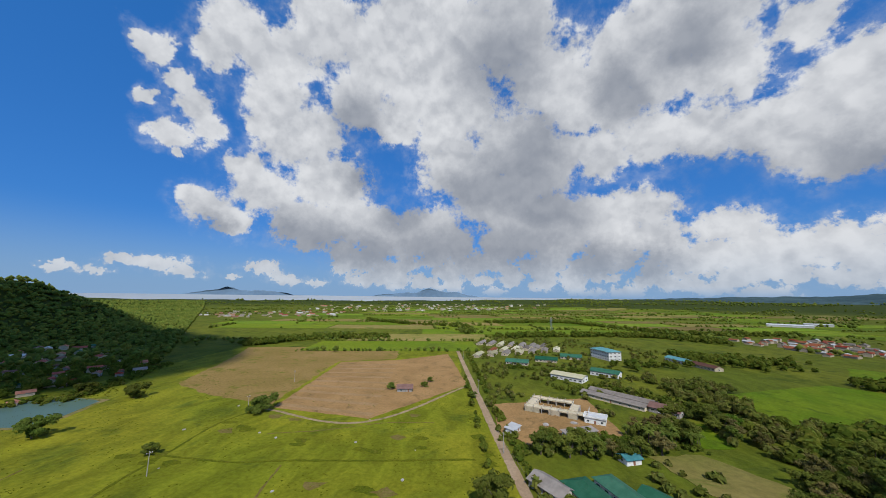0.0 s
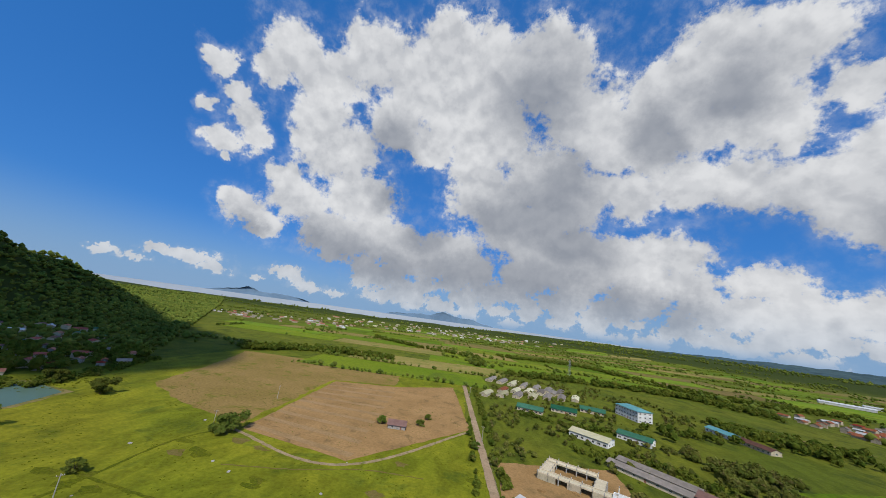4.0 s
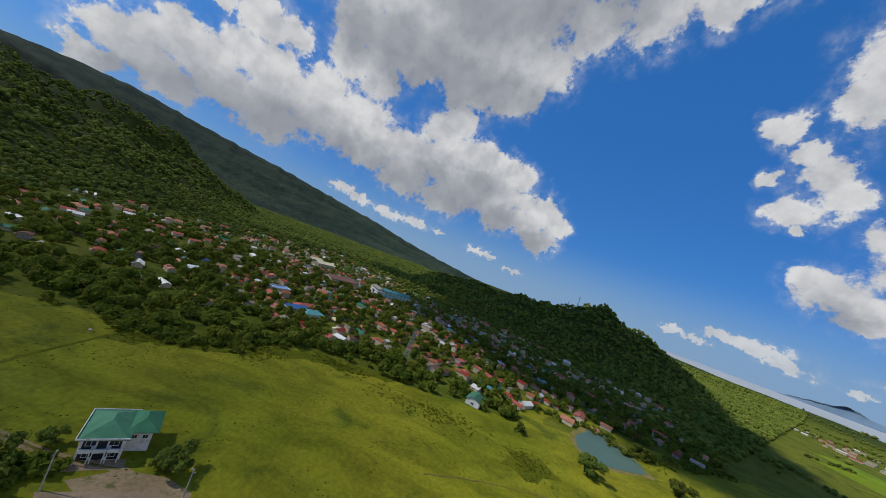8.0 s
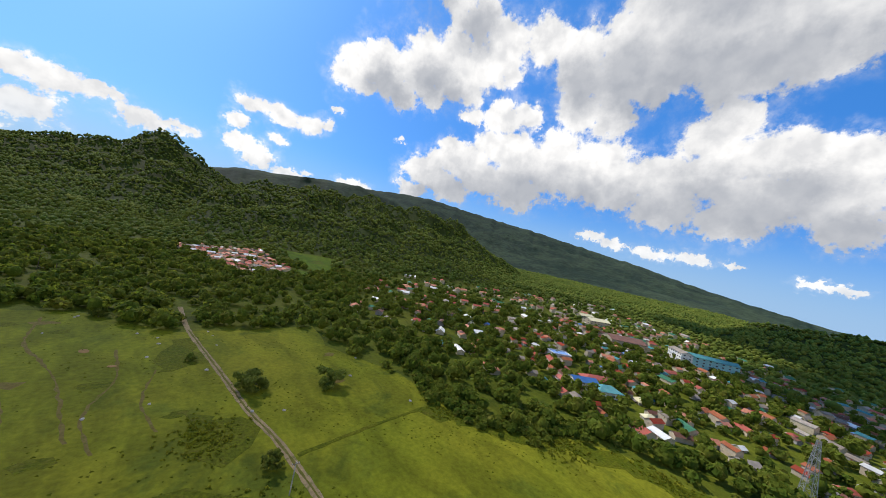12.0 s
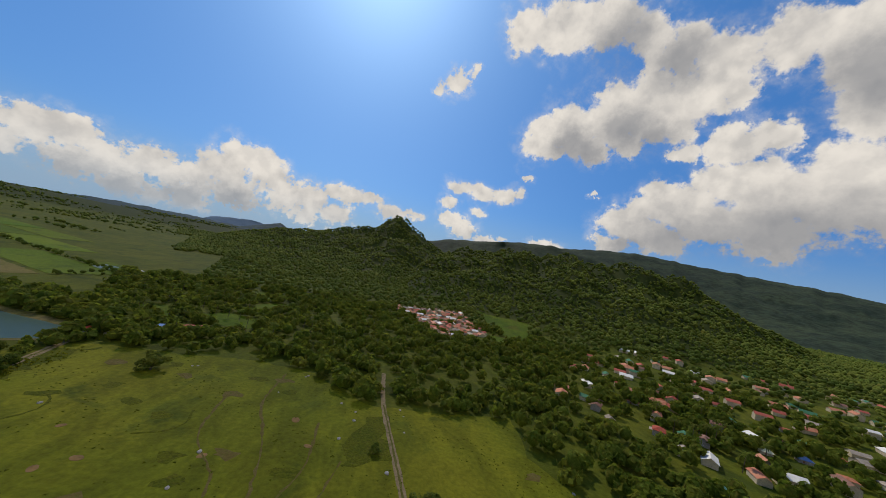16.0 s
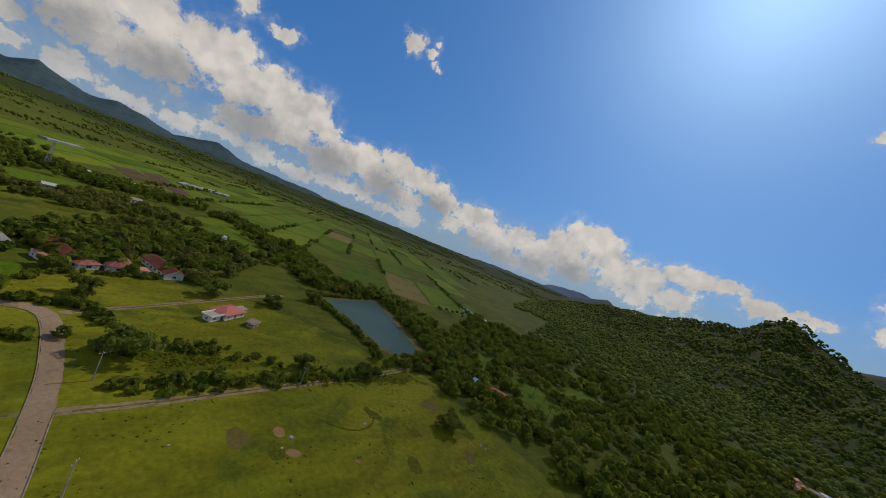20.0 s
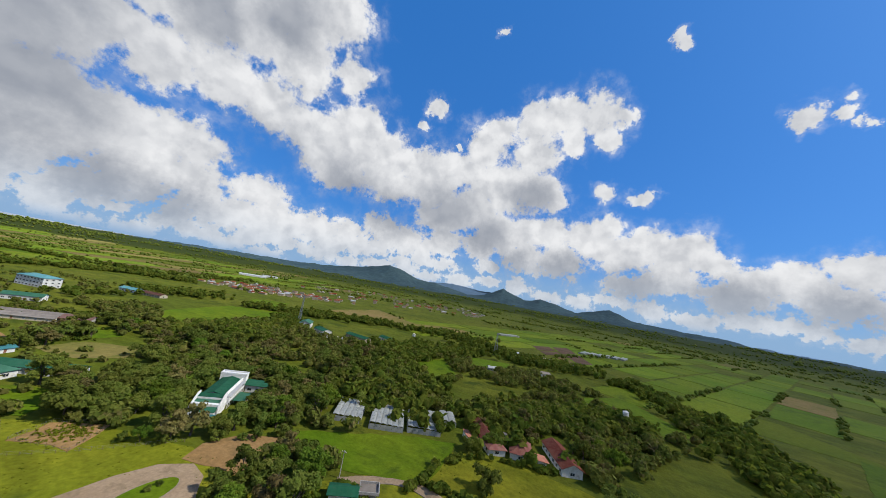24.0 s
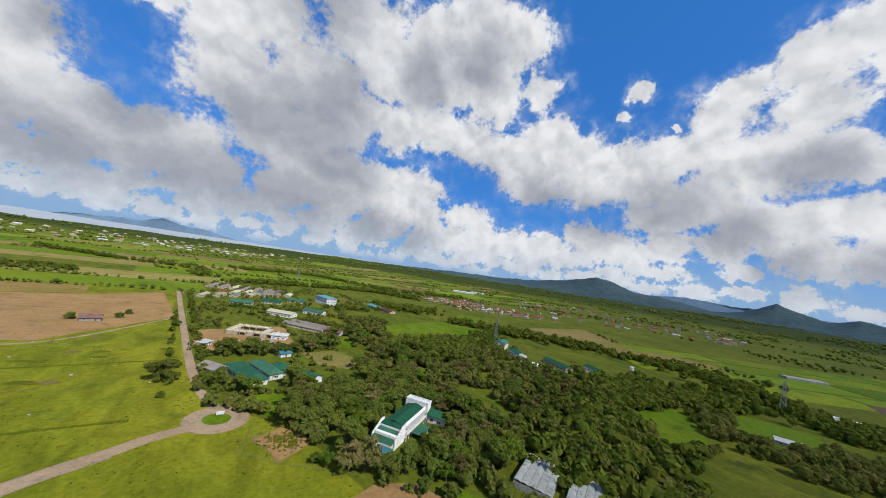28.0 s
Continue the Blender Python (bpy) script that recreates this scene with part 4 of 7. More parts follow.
road("ditch_long", [(-122, 70), (-146, 113), (-153, 153), (-158, 190), (-149, 220)], 1.5, M_ROUGH, "weedy ditch along the pasture", 0.10, 0.4)
road("ditch_cross", [(-155, 150), (-116, 149), (-92, 154), (-44, 161), (-4, 168)], 1.6, M_ROUGH, "weedy ditch across the pasture", 0.10, 0.4)
road("ditch_short", [(-62, 81), (-27, 86), (1, 88)], 2.2, M_ROUGH, "dark weedy ditch across the pasture", 0.10, 0.4)
road("bank_field_west", [(-120, -90), (-157, -96), (-188, -99)], 1.8, M_ROUGH, "weedy field bank", 0.12, 0.3)
road("worn_ring", [(36, -162), (30, -168), (27, -176), (30, -184), (37, -188)], 0.9, M_ROUGH, "curved dark mark in the grass", 0.10, 0.3)
road("worn_ring", [(-10, -168), (-18, -171), (-22, -178), (-19, -188)], 0.9, M_ROUGH, "curved dark mark in the grass", 0.10, 0.3)
road("track_field_road", [(-150, 217), (-72, 205), (-14, 296)], 2.4, M_DIRT, "faint dirt track along the ploughed field", 0.14, 0.3)
road("track_pasture_rut", [(-64, -120), (-57, -158), (-50, -180), (-41, -203), (-40, -238)], 1.0, M_RUT, "worn rut in the pasture", 0.09, 0.5)
for pts in ([(-70, -112), (-66, -135), (-72, -160), (-70, -190)], [(-84, -118), (-80, -140), (-84, -165)], [(-50, -128), (-46, -150), (-30, -172), (-24, -205)], [(-140, 96), (-110, 108), (-78, 120), (-40, 128)], [(-120, 180), (-90, 190), (-60, 205), (-30, 210)], [(-178, 60), (-190, 90), (-200, 130)], [(-36, 70), (-60, 92), (-84, 120), (-92, 150)]):
    road("track_pasture_rut", pts, 0.9, M_RUT, "worn rut in the pasture", 0.09, 0.4)
rng = random.Random(66)
for k in range(60):
    x, y = rng.uniform(-170, 40), rng.uniform(-235, -105) if k % 2 else rng.uniform(90, 230)
    if inside(PASTURE, x, y) and not (-125 < x < -95 and y < 0):
        sheet("rough_grass", [(x + rng.uniform(2.0, 6.5) * math.cos(a / 9 * math.tau), y + rng.uniform(1.6, 4.5) * math.sin(a / 9 * math.tau)) for a in range(9)], rng.choice((M_ROUGH, M_ROUGH, M_RUT)), "darker worn patch in the pasture", "grass", 0.07 + 0.0004 * k, edge=0.4, seed=k)
# strips of the ploughed field
M_FURROW = material("dry_furrow_soil", (0.235, 0.15, 0.068), (0.28, 0.18, 0.085), 0.05, 0.7, bump=0.5)
for k in range(9):
    t = k / 9
    a, b = Vector((-144 - 17 * t, 227 + 144 * t)), Vector((-72 - 28 * t, 217 + 174 * t))
    road("furrow_strip", [tuple(a), tuple((a + b) / 2), tuple(b)], 5.5, M_FURROW, "pale strip between furrows", 0.16, 0.3)

M_WEED = material("weed_leaves", (0.155, 0.175, 0.012), (0.195, 0.19, 0.016), 0.08, 1.2, c3=(0.125, 0.15, 0.012), vary=0.4, island=True, bump=0.0, translucent=0.3, fine=0.3)

# ---------------------------------------------------------------- woods
_P = (1 + 5 ** 0.5) / 2
ICO_V = np.array([(-1, _P, 0), (1, _P, 0), (-1, -_P, 0), (1, -_P, 0), (0, -1, _P), (0, 1, _P), (0, -1, -_P), (0, 1, -_P), (_P, 0, -1), (_P, 0, 1), (-_P, 0, -1), (-_P, 0, 1)]) / math.hypot(1, _P)
ICO_F = np.array([(0, 11, 5), (0, 5, 1), (0, 1, 7), (0, 7, 10), (0, 10, 11), (1, 5, 9), (5, 11, 4), (11, 10, 2), (10, 7, 6), (7, 1, 8), (3, 9, 4), (3, 4, 2), (3, 2, 6), (3, 6, 8), (3, 8, 9), (4, 9, 5), (2, 4, 11), (6, 2, 10), (8, 6, 7), (9, 8, 1)])


OCT_V = np.array([(1, 0, 0), (0, 1, 0), (-1, 0, 0), (0, -1, 0), (0, 0, 1), (0, 0, -1)]) * 1.12
OCT_F = np.array([(0, 1, 4), (1, 2, 4), (2, 3, 4), (3, 0, 4), (1, 0, 5), (2, 1, 5), (3, 2, 5), (0, 3, 5)])


def canopy(name, label, x, y, size, lumps, seed, mat=None, spread=0.55, heap=1.0):
    """Tree crowns as heaps of uneven leaf clumps, in one mesh."""
    rng = np.random.RandomState(seed)
    n = len(x)
    form_v, form_f = (ICO_V, ICO_F) if lumps > 1 else (OCT_V, OCT_F)
    c_n = len(form_v)
    z = land(x, y)
    h = size * rng.uniform(0.95, 1.55, n)
    verts = []
    for k in range(lumps):
        a, d = rng.uniform(0, math.tau, n), np.sqrt(rng.uniform(0, 1, n)) * spread * (k > 0)
        cx, cy = x + np.cos(a) * d * size, y + np.sin(a) * d * size
        rad = size * rng.uniform(0.34, 0.62, n) * heap * (1.0 if lumps > 1 else 1.25)
        cz = z + h * (0.62 - 0.42 * d / max(spread, 0.01) * rng.uniform(0.3, 1.1, n)) if lumps > 1 else z + h * 0.42
        turn = rng.uniform(0, math.tau, n)
        c, s = np.cos(turn)[:, None], np.sin(turn)[:, None]
        v = np.broadcast_to(form_v, (n, c_n, 3)) * rng.uniform(0.62, 1.28, (n, c_n, 1))
        px, py, pz = v[..., 0] * c - v[..., 1] * s, v[..., 0] * s + v[..., 1] * c, v[..., 2] * 0.85
        verts.append(np.stack([cx[:, None] + px * rad[:, None], cy[:, None] + py * rad[:, None], cz[:, None] + pz * rad[:, None]], -1).reshape(-1, 3))
    verts = np.concatenate(verts)
    m = len(verts) // c_n
    faces = (form_f[None] + (np.arange(m) * c_n)[:, None, None]).reshape(-1, 3)
    me = bpy.data.meshes.new(name)
    me.vertices.add(len(verts))
    me.vertices.foreach_set("co", verts.astype(np.float32).ravel())
    me.loops.add(faces.size)
    me.loops.foreach_set("vertex_index", faces.astype(np.int32).ravel())
    me.polygons.add(len(faces))
    me.polygons.foreach_set("loop_start", np.arange(0, faces.size, 3, dtype=np.int32))
    me.materials.append(mat or M_CANOPY)
    me.update(calc_edges=True)
    me.validate()
    ob = new(name, me)
    return tagged(ob, label, "woods", kind="stuff")


def leafy(name, label, x, y, size, sprays, seed, mat=None, spread=0.5):
    """Nearer trees: crowns of many leaf sprays round a few boughs, with a dense core, in one mesh."""
    rng = np.random.RandomState(seed)
    n = len(x)
    z = land(x, y)
    h = size * rng.uniform(1.0, 1.7, n)
    boughs = 6
    ba, bd = rng.uniform(0, math.tau, (n, boughs)), np.sqrt(rng.uniform(0.05, 1, (n, boughs))) * spread
    bd[:, 0] = 0
    bx, by = x[:, None] + np.cos(ba) * bd * size[:, None], y[:, None] + np.sin(ba) * bd * size[:, None]
    bz = z[:, None] + h[:, None] * (0.66 - 0.40 * bd / spread * rng.uniform(0.2, 1.1, (n, boughs)))
    br = size[:, None] * rng.uniform(0.26, 0.46, (n, boughs))
    pick = rng.randint(0, boughs, (n, sprays))
    rows = np.arange(n)[:, None]
    d = rng.normal(0, 1, (n, sprays, 3)) + np.array([0, 0, 0.35])
    d /= np.linalg.norm(d, axis=-1, keepdims=True)
    reach = br[rows, pick][..., None] * rng.uniform(0.72, 1.12, (n, sprays, 1))
    c = np.stack([bx[rows, pick], by[rows, pick], bz[rows, pick]], -1) + d * reach * np.array([1, 1, 0.8])
    c[..., 2] = np.maximum(c[..., 2], z[:, None] + 0.2)
    nrm = d + rng.normal(0, 0.4, d.shape) + np.array([0, 0, 0.2])
    nrm /= np.linalg.norm(nrm, axis=-1, keepdims=True)
    u = np.cross(nrm, rng.normal(0, 1, d.shape))
    u /= np.linalg.norm(u, axis=-1, keepdims=True)
    v = np.cross(nrm, u)
    s = (rng.uniform(0.10, 0.24, (n, sprays)) * np.sqrt(size * 5)[:, None] * max(1.0, (110 / sprays) ** 0.4) * np.clip(size / 2.2, 0.4, 1.0)[:, None])[..., None]
    quad = np.stack([c - u * s - v * s * 0.4, c + u * s * 0.1 - v * s, c + u * s + v * s * 0.3, c - u * s * 0.2 + v * s * 0.9], 2).reshape(-1, 3)
    k = len(quad) // 4
    qf = np.stack([np.array([(0, 1, 2), (0, 2, 3)])] * 1)[0]
    faces = (qf[None] + (np.arange(k) * 4)[:, None, None]).reshape(-1, 3)
    core = np.stack([x[:, None] + ICO_V[:, 0] * size[:, None] * 0.5, y[:, None] + ICO_V[:, 1] * size[:, None] * 0.5, z[:, None] + h[:, None] * 0.45 + ICO_V[:, 2] * h[:, None] * 0.36], -1).reshape(-1, 3)
    cf = (ICO_F[None] + (np.arange(n) * 12)[:, None, None]).reshape(-1, 3) + len(quad)
    verts, faces = np.concatenate([quad, core]), np.concatenate([faces, cf])
    me = bpy.data.meshes.new(name)
    me.vertices.add(len(verts))
    me.vertices.foreach_set("co", verts.astype(np.float32).ravel())
    me.loops.add(faces.size)
    me.loops.foreach_set("vertex_index", faces.astype(np.int32).ravel())
    me.polygons.add(len(faces))
    me.polygons.foreach_set("loop_start", np.arange(0, faces.size, 3, dtype=np.int32))
    me.materials.append(mat or M_FOLIAGE)
    me.update(calc_edges=True)
    ob = new(name, me)
    return tagged(ob, label, "woods", kind="stuff")


VILLAGE = [(-223, -262), (-262, -112), (-272, -31), (-325, 28), (-290, 92), (-312, 188), (-330, 300), (-560, 420), (-700, 220), (-770, -28), (-870, -260), (-640, -400), (-420, -470), (-330, -420)]
RED_VILLAGE = [(-95, -565), (-125, -490), (-150, -395), (-222, -448), (-215, -585)]
CAMPUS = [(20, 100), (90, 100), (140, 150), (150, 300), (140, 400), (260, 430), (250, 600), (120, 640), (-30, 640), (-20, 440), (0, 270)]
CLEAR = [PASTURE, PLAIN_EAST, [(183, -218), (212, -290), (84, -266), (84, -236)]] + [p for p, _, _ in LAWNS]


def free_ground(x, y):
    ok = np.ones(len(x), bool)
    for poly in CLEAR:
        ok &= ~inside(poly, x, y)
    return ok


def ring_points(n, r0, r1, az0, az1, seed):
    rng = np.random.RandomState(seed)
    r = np.sqrt(rng.uniform(r0 ** 2, r1 ** 2, n))
    a = np.radians(rng.uniform(az0, az1, n))
    return CENTRE[0] + r * np.sin(a), CENTRE[1] + r * np.cos(a), rng


def woods(name, label, per_ha, r0, r1, az0, az1, seed, size, lumps, village=0.30, heap=1.0):
    area = (az1 - az0) / 360 * math.pi * (r1 ** 2 - r0 ** 2)
    x, y, rng = ring_points(int(area / 1e4 * per_ha), r0, r1, az0, az1, seed)
    keep = free_ground(x, y) & ~inside([(192, -216), (214, -288), (204, -292), (86, -268), (81, -240), (102, -225), (128, -225)], x, y)
    p = np.where(inside(VILLAGE, x, y), village + 0.35 * (waves(x, y, 77, 160.0) > 0.15), 1.0)
    p = np.where(inside(RED_VILLAGE, x, y), 0.10, p)
    p = np.where(inside(CAMPUS, x, y), 0.0, p)
    p = p * np.where(waves(x, y, 12, 120.0) > 0.62, 0.25, 1.0)
    # tracks stay clear
    p = np.where((np.abs(x + 97 + (y + 330) * 0.02) < 5) & (y > -265) & (y < -200), 0, p)
    keep &= rng.uniform(0, 1, len(x)) < p
    x, y = x[keep], y[keep]
    if lumps > 6:
        leafy(name, label, x, y, size * rng.uniform(0.6, 1.35, len(x)), lumps * 10, seed + 1)
    else:
        canopy(name, label, x, y, size * rng.uniform(0.6, 1.35, len(x)), lumps, seed + 1, heap=heap)


woods("near_woods", "dense mixed green woods round the pasture", 150, 190, 520, 150, 318, 101, 6.0, 7, village=0.44, heap=0.72)
woods("village_woods", "dark green trees between the village houses", 150, 520, 900, 158, 318, 103, 5.8, 2)
woods("hill_forest", "dense dark green forest on the hills", 185, 900, 1700, 152, 318, 105, 6.4, 1)
woods("cone_forest", "dense dark green forest on the rocky hill", 110, 1700, 2300, 150, 250, 107, 7.6, 1)
woods("slope_forest", "dark green forest on the lower slopes of the volcano", 75, 1700, 2700, 225, 318, 109, 9.0, 1)


def belts():
    """Tree rows between the fields and copses on the plain."""
    xs, ys = [], []
    rng = np.random.RandomState(301)
    for a, b in hedges:
        n = int((b - a).length / 5.5)
        t = np.arange(n) / max(n, 1)
        gap = waves(t * 60, t * 0, rng.randint(999), 18.0) > -0.35
        xs.append((a.x + (b.x - a.x) * t + rng.normal(0, 1.6, n))[gap])
        ys.append((a.y + (b.y - a.y) * t + rng.normal(0, 1.6, n))[gap])
    x, y = np.concatenate(xs), np.concatenate(ys)
    canopy("field_tree_rows", "rows of dark green trees between the fields", x, y, 4.6 * rng.uniform(0.5, 1.4, len(x)), 2, 302)
    # belt at the near edge of the eastern plain
    xs, ys = [], []
    for line, wide, n in (([(60, -258), (140, -300), (215, -300), (230, -235), (290, -235), (420, -215), (480, -170)], 26, 800), ([(505, -130), (470, -40), (540, 60), (525, 150), (420, 275), (330, 330)], 34, 900), ([(170, -20), (215, 10), (300, 40), (350, 60), (420, 20)], 40, 800), ([(180, -70), (240, -90), (290, -150), (330, -190)], 24, 350), ([(30, 640), (130, 690), (330, 720), (420, 640)], 22, 420), ([(160, 190), (260, 205), (330, 260)], 30, 420), ([(150, 420), (260, 470), (330, 440)], 40, 420), ([(-30, 700), (-60, 850), (-200, 900), (-360, 1010)], 14, 260), ([(-360, 470), (-300, 560), (-180, 600)], 18, 300), ([(20, 1000), (250, 1060), (420, 800), (700, 820)], 26, 520)):
        pts = smooth_line(line, 2.0)
        k = rng.randint(0, len(pts), n)
        xs.append(np.array([pts[i].x for i in k]) + rng.normal(0, wide / 2, n))
        ys.append(np.array([pts[i].y for i in k]) + rng.normal(0, wide / 2, n))
    x, y = np.concatenate(xs), np.concatenate(ys)
    keep = ~inside(PASTURE, x, y) & ~inside(CAMPUS, x, y) & ~inside([(192, -216), (214, -288), (204, -292), (86, -268), (81, -240), (102, -225), (128, -225)], x, y)
    for p, _, _ in LAWNS:
        keep &= ~inside(p, x, y)
    x, y = x[keep], y[keep]
    leafy("tree_belts", "thick belts of green trees along the plain", x, y, 6.0 * rng.uniform(0.55, 1.4, len(x)), 34, 304)
    # copses farther out
    x, y, r2 = ring_points(26000, 620, 2600, -46, 152, 305)
    keep = (waves(x, y, 14, 520.0) > 0.42) | ((np.hypot(x, y) > 1500) & (waves(x, y, 15, 260.0) > 0.32))
    keep &= ~(inside(PLAIN_EAST, x, y) & (r2.uniform(0, 1, len(x)) < 0.985))
    keep &= ~(inside([(41, 930), (240, 1010), (390, 770), (230, 735), (86, 726)], x, y))
    x, y = x[keep], y[keep]
    canopy("plain_copses", "scattered dark green trees on the plain", x, y, 6.8 * r2.uniform(0.5, 1.5, len(x)), 1, 306)
    x, y, r2 = ring_points(16000, 2600, 4200, -46, 160, 307)
    keep = (waves(x, y, 16, 800.0) > 0.12) & (np.hypot(x - CENTRE[0], y - CENTRE[1]) < np.where(np.degrees(np.arctan2(x, y)) < 26, shore(np.degrees(np.arctan2(x, y))) - 20, 9e9))
    x, y = x[keep], y[keep]
    canopy("far_woods", "far dark green woods towards the horizon", x, y, 9.0 * r2.uniform(0.6, 1.6, len(x)), 1, 308)
    # the wood between campus and glasshouses
    x, y, r2 = ring_points(5200, 60, 420, 20, 118, 309)
    keep = free_ground(x, y) & ~inside(CAMPUS, x, y) & (waves(x, y, 17, 130.0) > -0.45)
    keep &= ~inside([(72, 16), (72, 54), (110, 90), (158, 90), (158, 20), (112, 10)], x, y) & ~inside([(130, -60), (135, 10), (175, 10), (200, -60), (215, -115), (160, -130)], x, y)
    keep &= ~inside([(300, 60), (300, 215), (350, 215), (400, 60)], x, y)
    keep &= r2.uniform(0, 1, len(x)) < 0.62
    x, y = x[keep], y[keep]
    leafy("campus_woods", "mixed green trees round the campus", x, y, 5.6 * r2.uniform(0.5, 1.3, len(x)), 96, 310, M_CAMPUS_LEAVES)
    # weeds and bushes in the campus and along the tracks
    xs, ys = [], []
    for line, wide, n in (([(58, -100), (62, -150), (70, -205), (86, -232)], 4.0, 110), ([(84, -96), (88, -130), (70, -165), (64, -195)], 6, 55), ([(96, -42), (88, -78)], 2.2, 60), ([(118, -66), (118, -86), (104, -96)], 3.0, 70), ([(-205, -145), (-200, -99), (-213, -66), (-240, -58), (-259, -42)], 9, 420), ([(-96, -52), (-112, -42), (-118, -38)], 4, 60), ([(8, 110), (-2, 200), (-18, 330)], 1.5, 40), ([(28, 110), (14, 200), (0, 300), (-22, 470)], 2.5, 160), ([(190, -212), (206, -262), (214, -286)], 3, 90), ([(88, -222), (128, -220), (180, -212)], 3, 120), ([(20, 182), (60, 196), (110, 196)], 6, 150), ([(60, 300), (120, 300), (150, 250)], 9, 140), ([(20, 380), (80, 370), (140, 380)], 8, 130), ([(110, -60), (150, -70), (168, -110)], 1.5, 50), ([(-316, 140), (-320, 200), (-300, 215), (-345, 330)], 8, 260)):
        pts = smooth_line(line, 2.0)
        k = rng.randint(0, len(pts), n)
        xs.append(np.array([pts[i].x for i in k]) + rng.normal(0, wide / 2, n))
        ys.append(np.array([pts[i].y for i in k]) + rng.normal(0, wide / 2, n))
    x, y = np.concatenate(xs), np.concatenate(ys)
    leafy("bushes", "low green bushes along tracks and banks", x, y, 2.0 * rng.uniform(0.5, 1.5, len(x)), 26, 311)
    xs, ys = rng.uniform(0, 270, 2600), rng.uniform(100, 640, 2600)
    keep = inside(CAMPUS, xs, ys) & (waves(xs, ys, 23, 70.0) > 0.0) & ~inside([(6, 250), (78, 276), (80, 208), (28, 184), (10, 202)], xs, ys)
    xs, ys = xs[keep], ys[keep]
    leafy("campus_shrubs", "shrubs and small trees scattered between the campus sheds", xs, ys, 2.3 * rng.uniform(0.4, 1.6, len(xs)), 26, 313, M_CAMPUS_LEAVES)
    # knee-high weeds on the rough ground, thinning out at the edges
    xs, ys = [], []
    for cx, cy, sx, sy, n in ((-96, -66, 12, 9, 620), (-78, -74, 9, 4, 260), (-96, -110, 7, 9, 220), (-226, -52, 12, 12, 320), (-250, -6, 6, 18, 260), (-192, -94, 8, 8, 160), (-222, 116, 10, 9, 160), (63, -190, 4, 30, 260), (78, -124, 7, 14, 200), (58, 55, 6, 6, 150), (-236, 60, 9, 26, 260), (-300, 226, 14, 12, 160)):
        xs.append(rng.normal(cx, sx * 0.7, n))
        ys.append(rng.normal(cy, sy * 0.7, n))
    x, y = np.concatenate(xs), np.concatenate(ys)
    keep = ~((x > -62) & (x < 0)) & (np.abs(x + 119) > 3)
    leafy("weeds", "knee-high green weeds on rough ground", x[keep], y[keep], 0.42 * rng.uniform(0.5, 1.6, int(keep.sum())), 12, 312, M_WEED, 1.5)


belts()


def grass_tufts():
    """Tufts of taller grass over the pasture."""
    rng = np.random.RandomState(401)
    n = 26000
    x, y = rng.uniform(-345, 165, n), rng.uniform(-250, 330, n)
    keep = inside(PASTURE, x, y) & (waves(x, y, 19, 45.0) > 0.12)
    x, y = x[keep], y[keep]
    m = len(x)
    s = rng.uniform(0.2, 0.6, m)
    a = rng.uniform(0, math.tau, m)
    base = np.array([(-1, -0.6, 0), (1, -0.6, 0), (0, 1.1, 0), (0, 0, 0.55)])
    c, sn = np.cos(a)[:, None], np.sin(a)[:, None]
    v = np.stack([x[:, None] + (base[:, 0] * c - base[:, 1] * sn) * s[:, None], y[:, None] + (base[:, 0] * sn + base[:, 1] * c) * s[:, None], 0.05 + base[:, 2] * s[:, None] + 0 * c], -1).reshape(-1, 3)
    f = (np.array([(0, 1, 3), (1, 2, 3), (2, 0, 3)])[None] + (np.arange(m) * 4)[:, None, None]).reshape(-1, 3)
    ob = new("grass_tufts", mesh_from("grass_tufts", v.tolist(), f.tolist(), M_ROUGH))
    tagged(ob, "tufts of taller weedy grass in the pasture", "grass", kind="stuff")


grass_tufts()


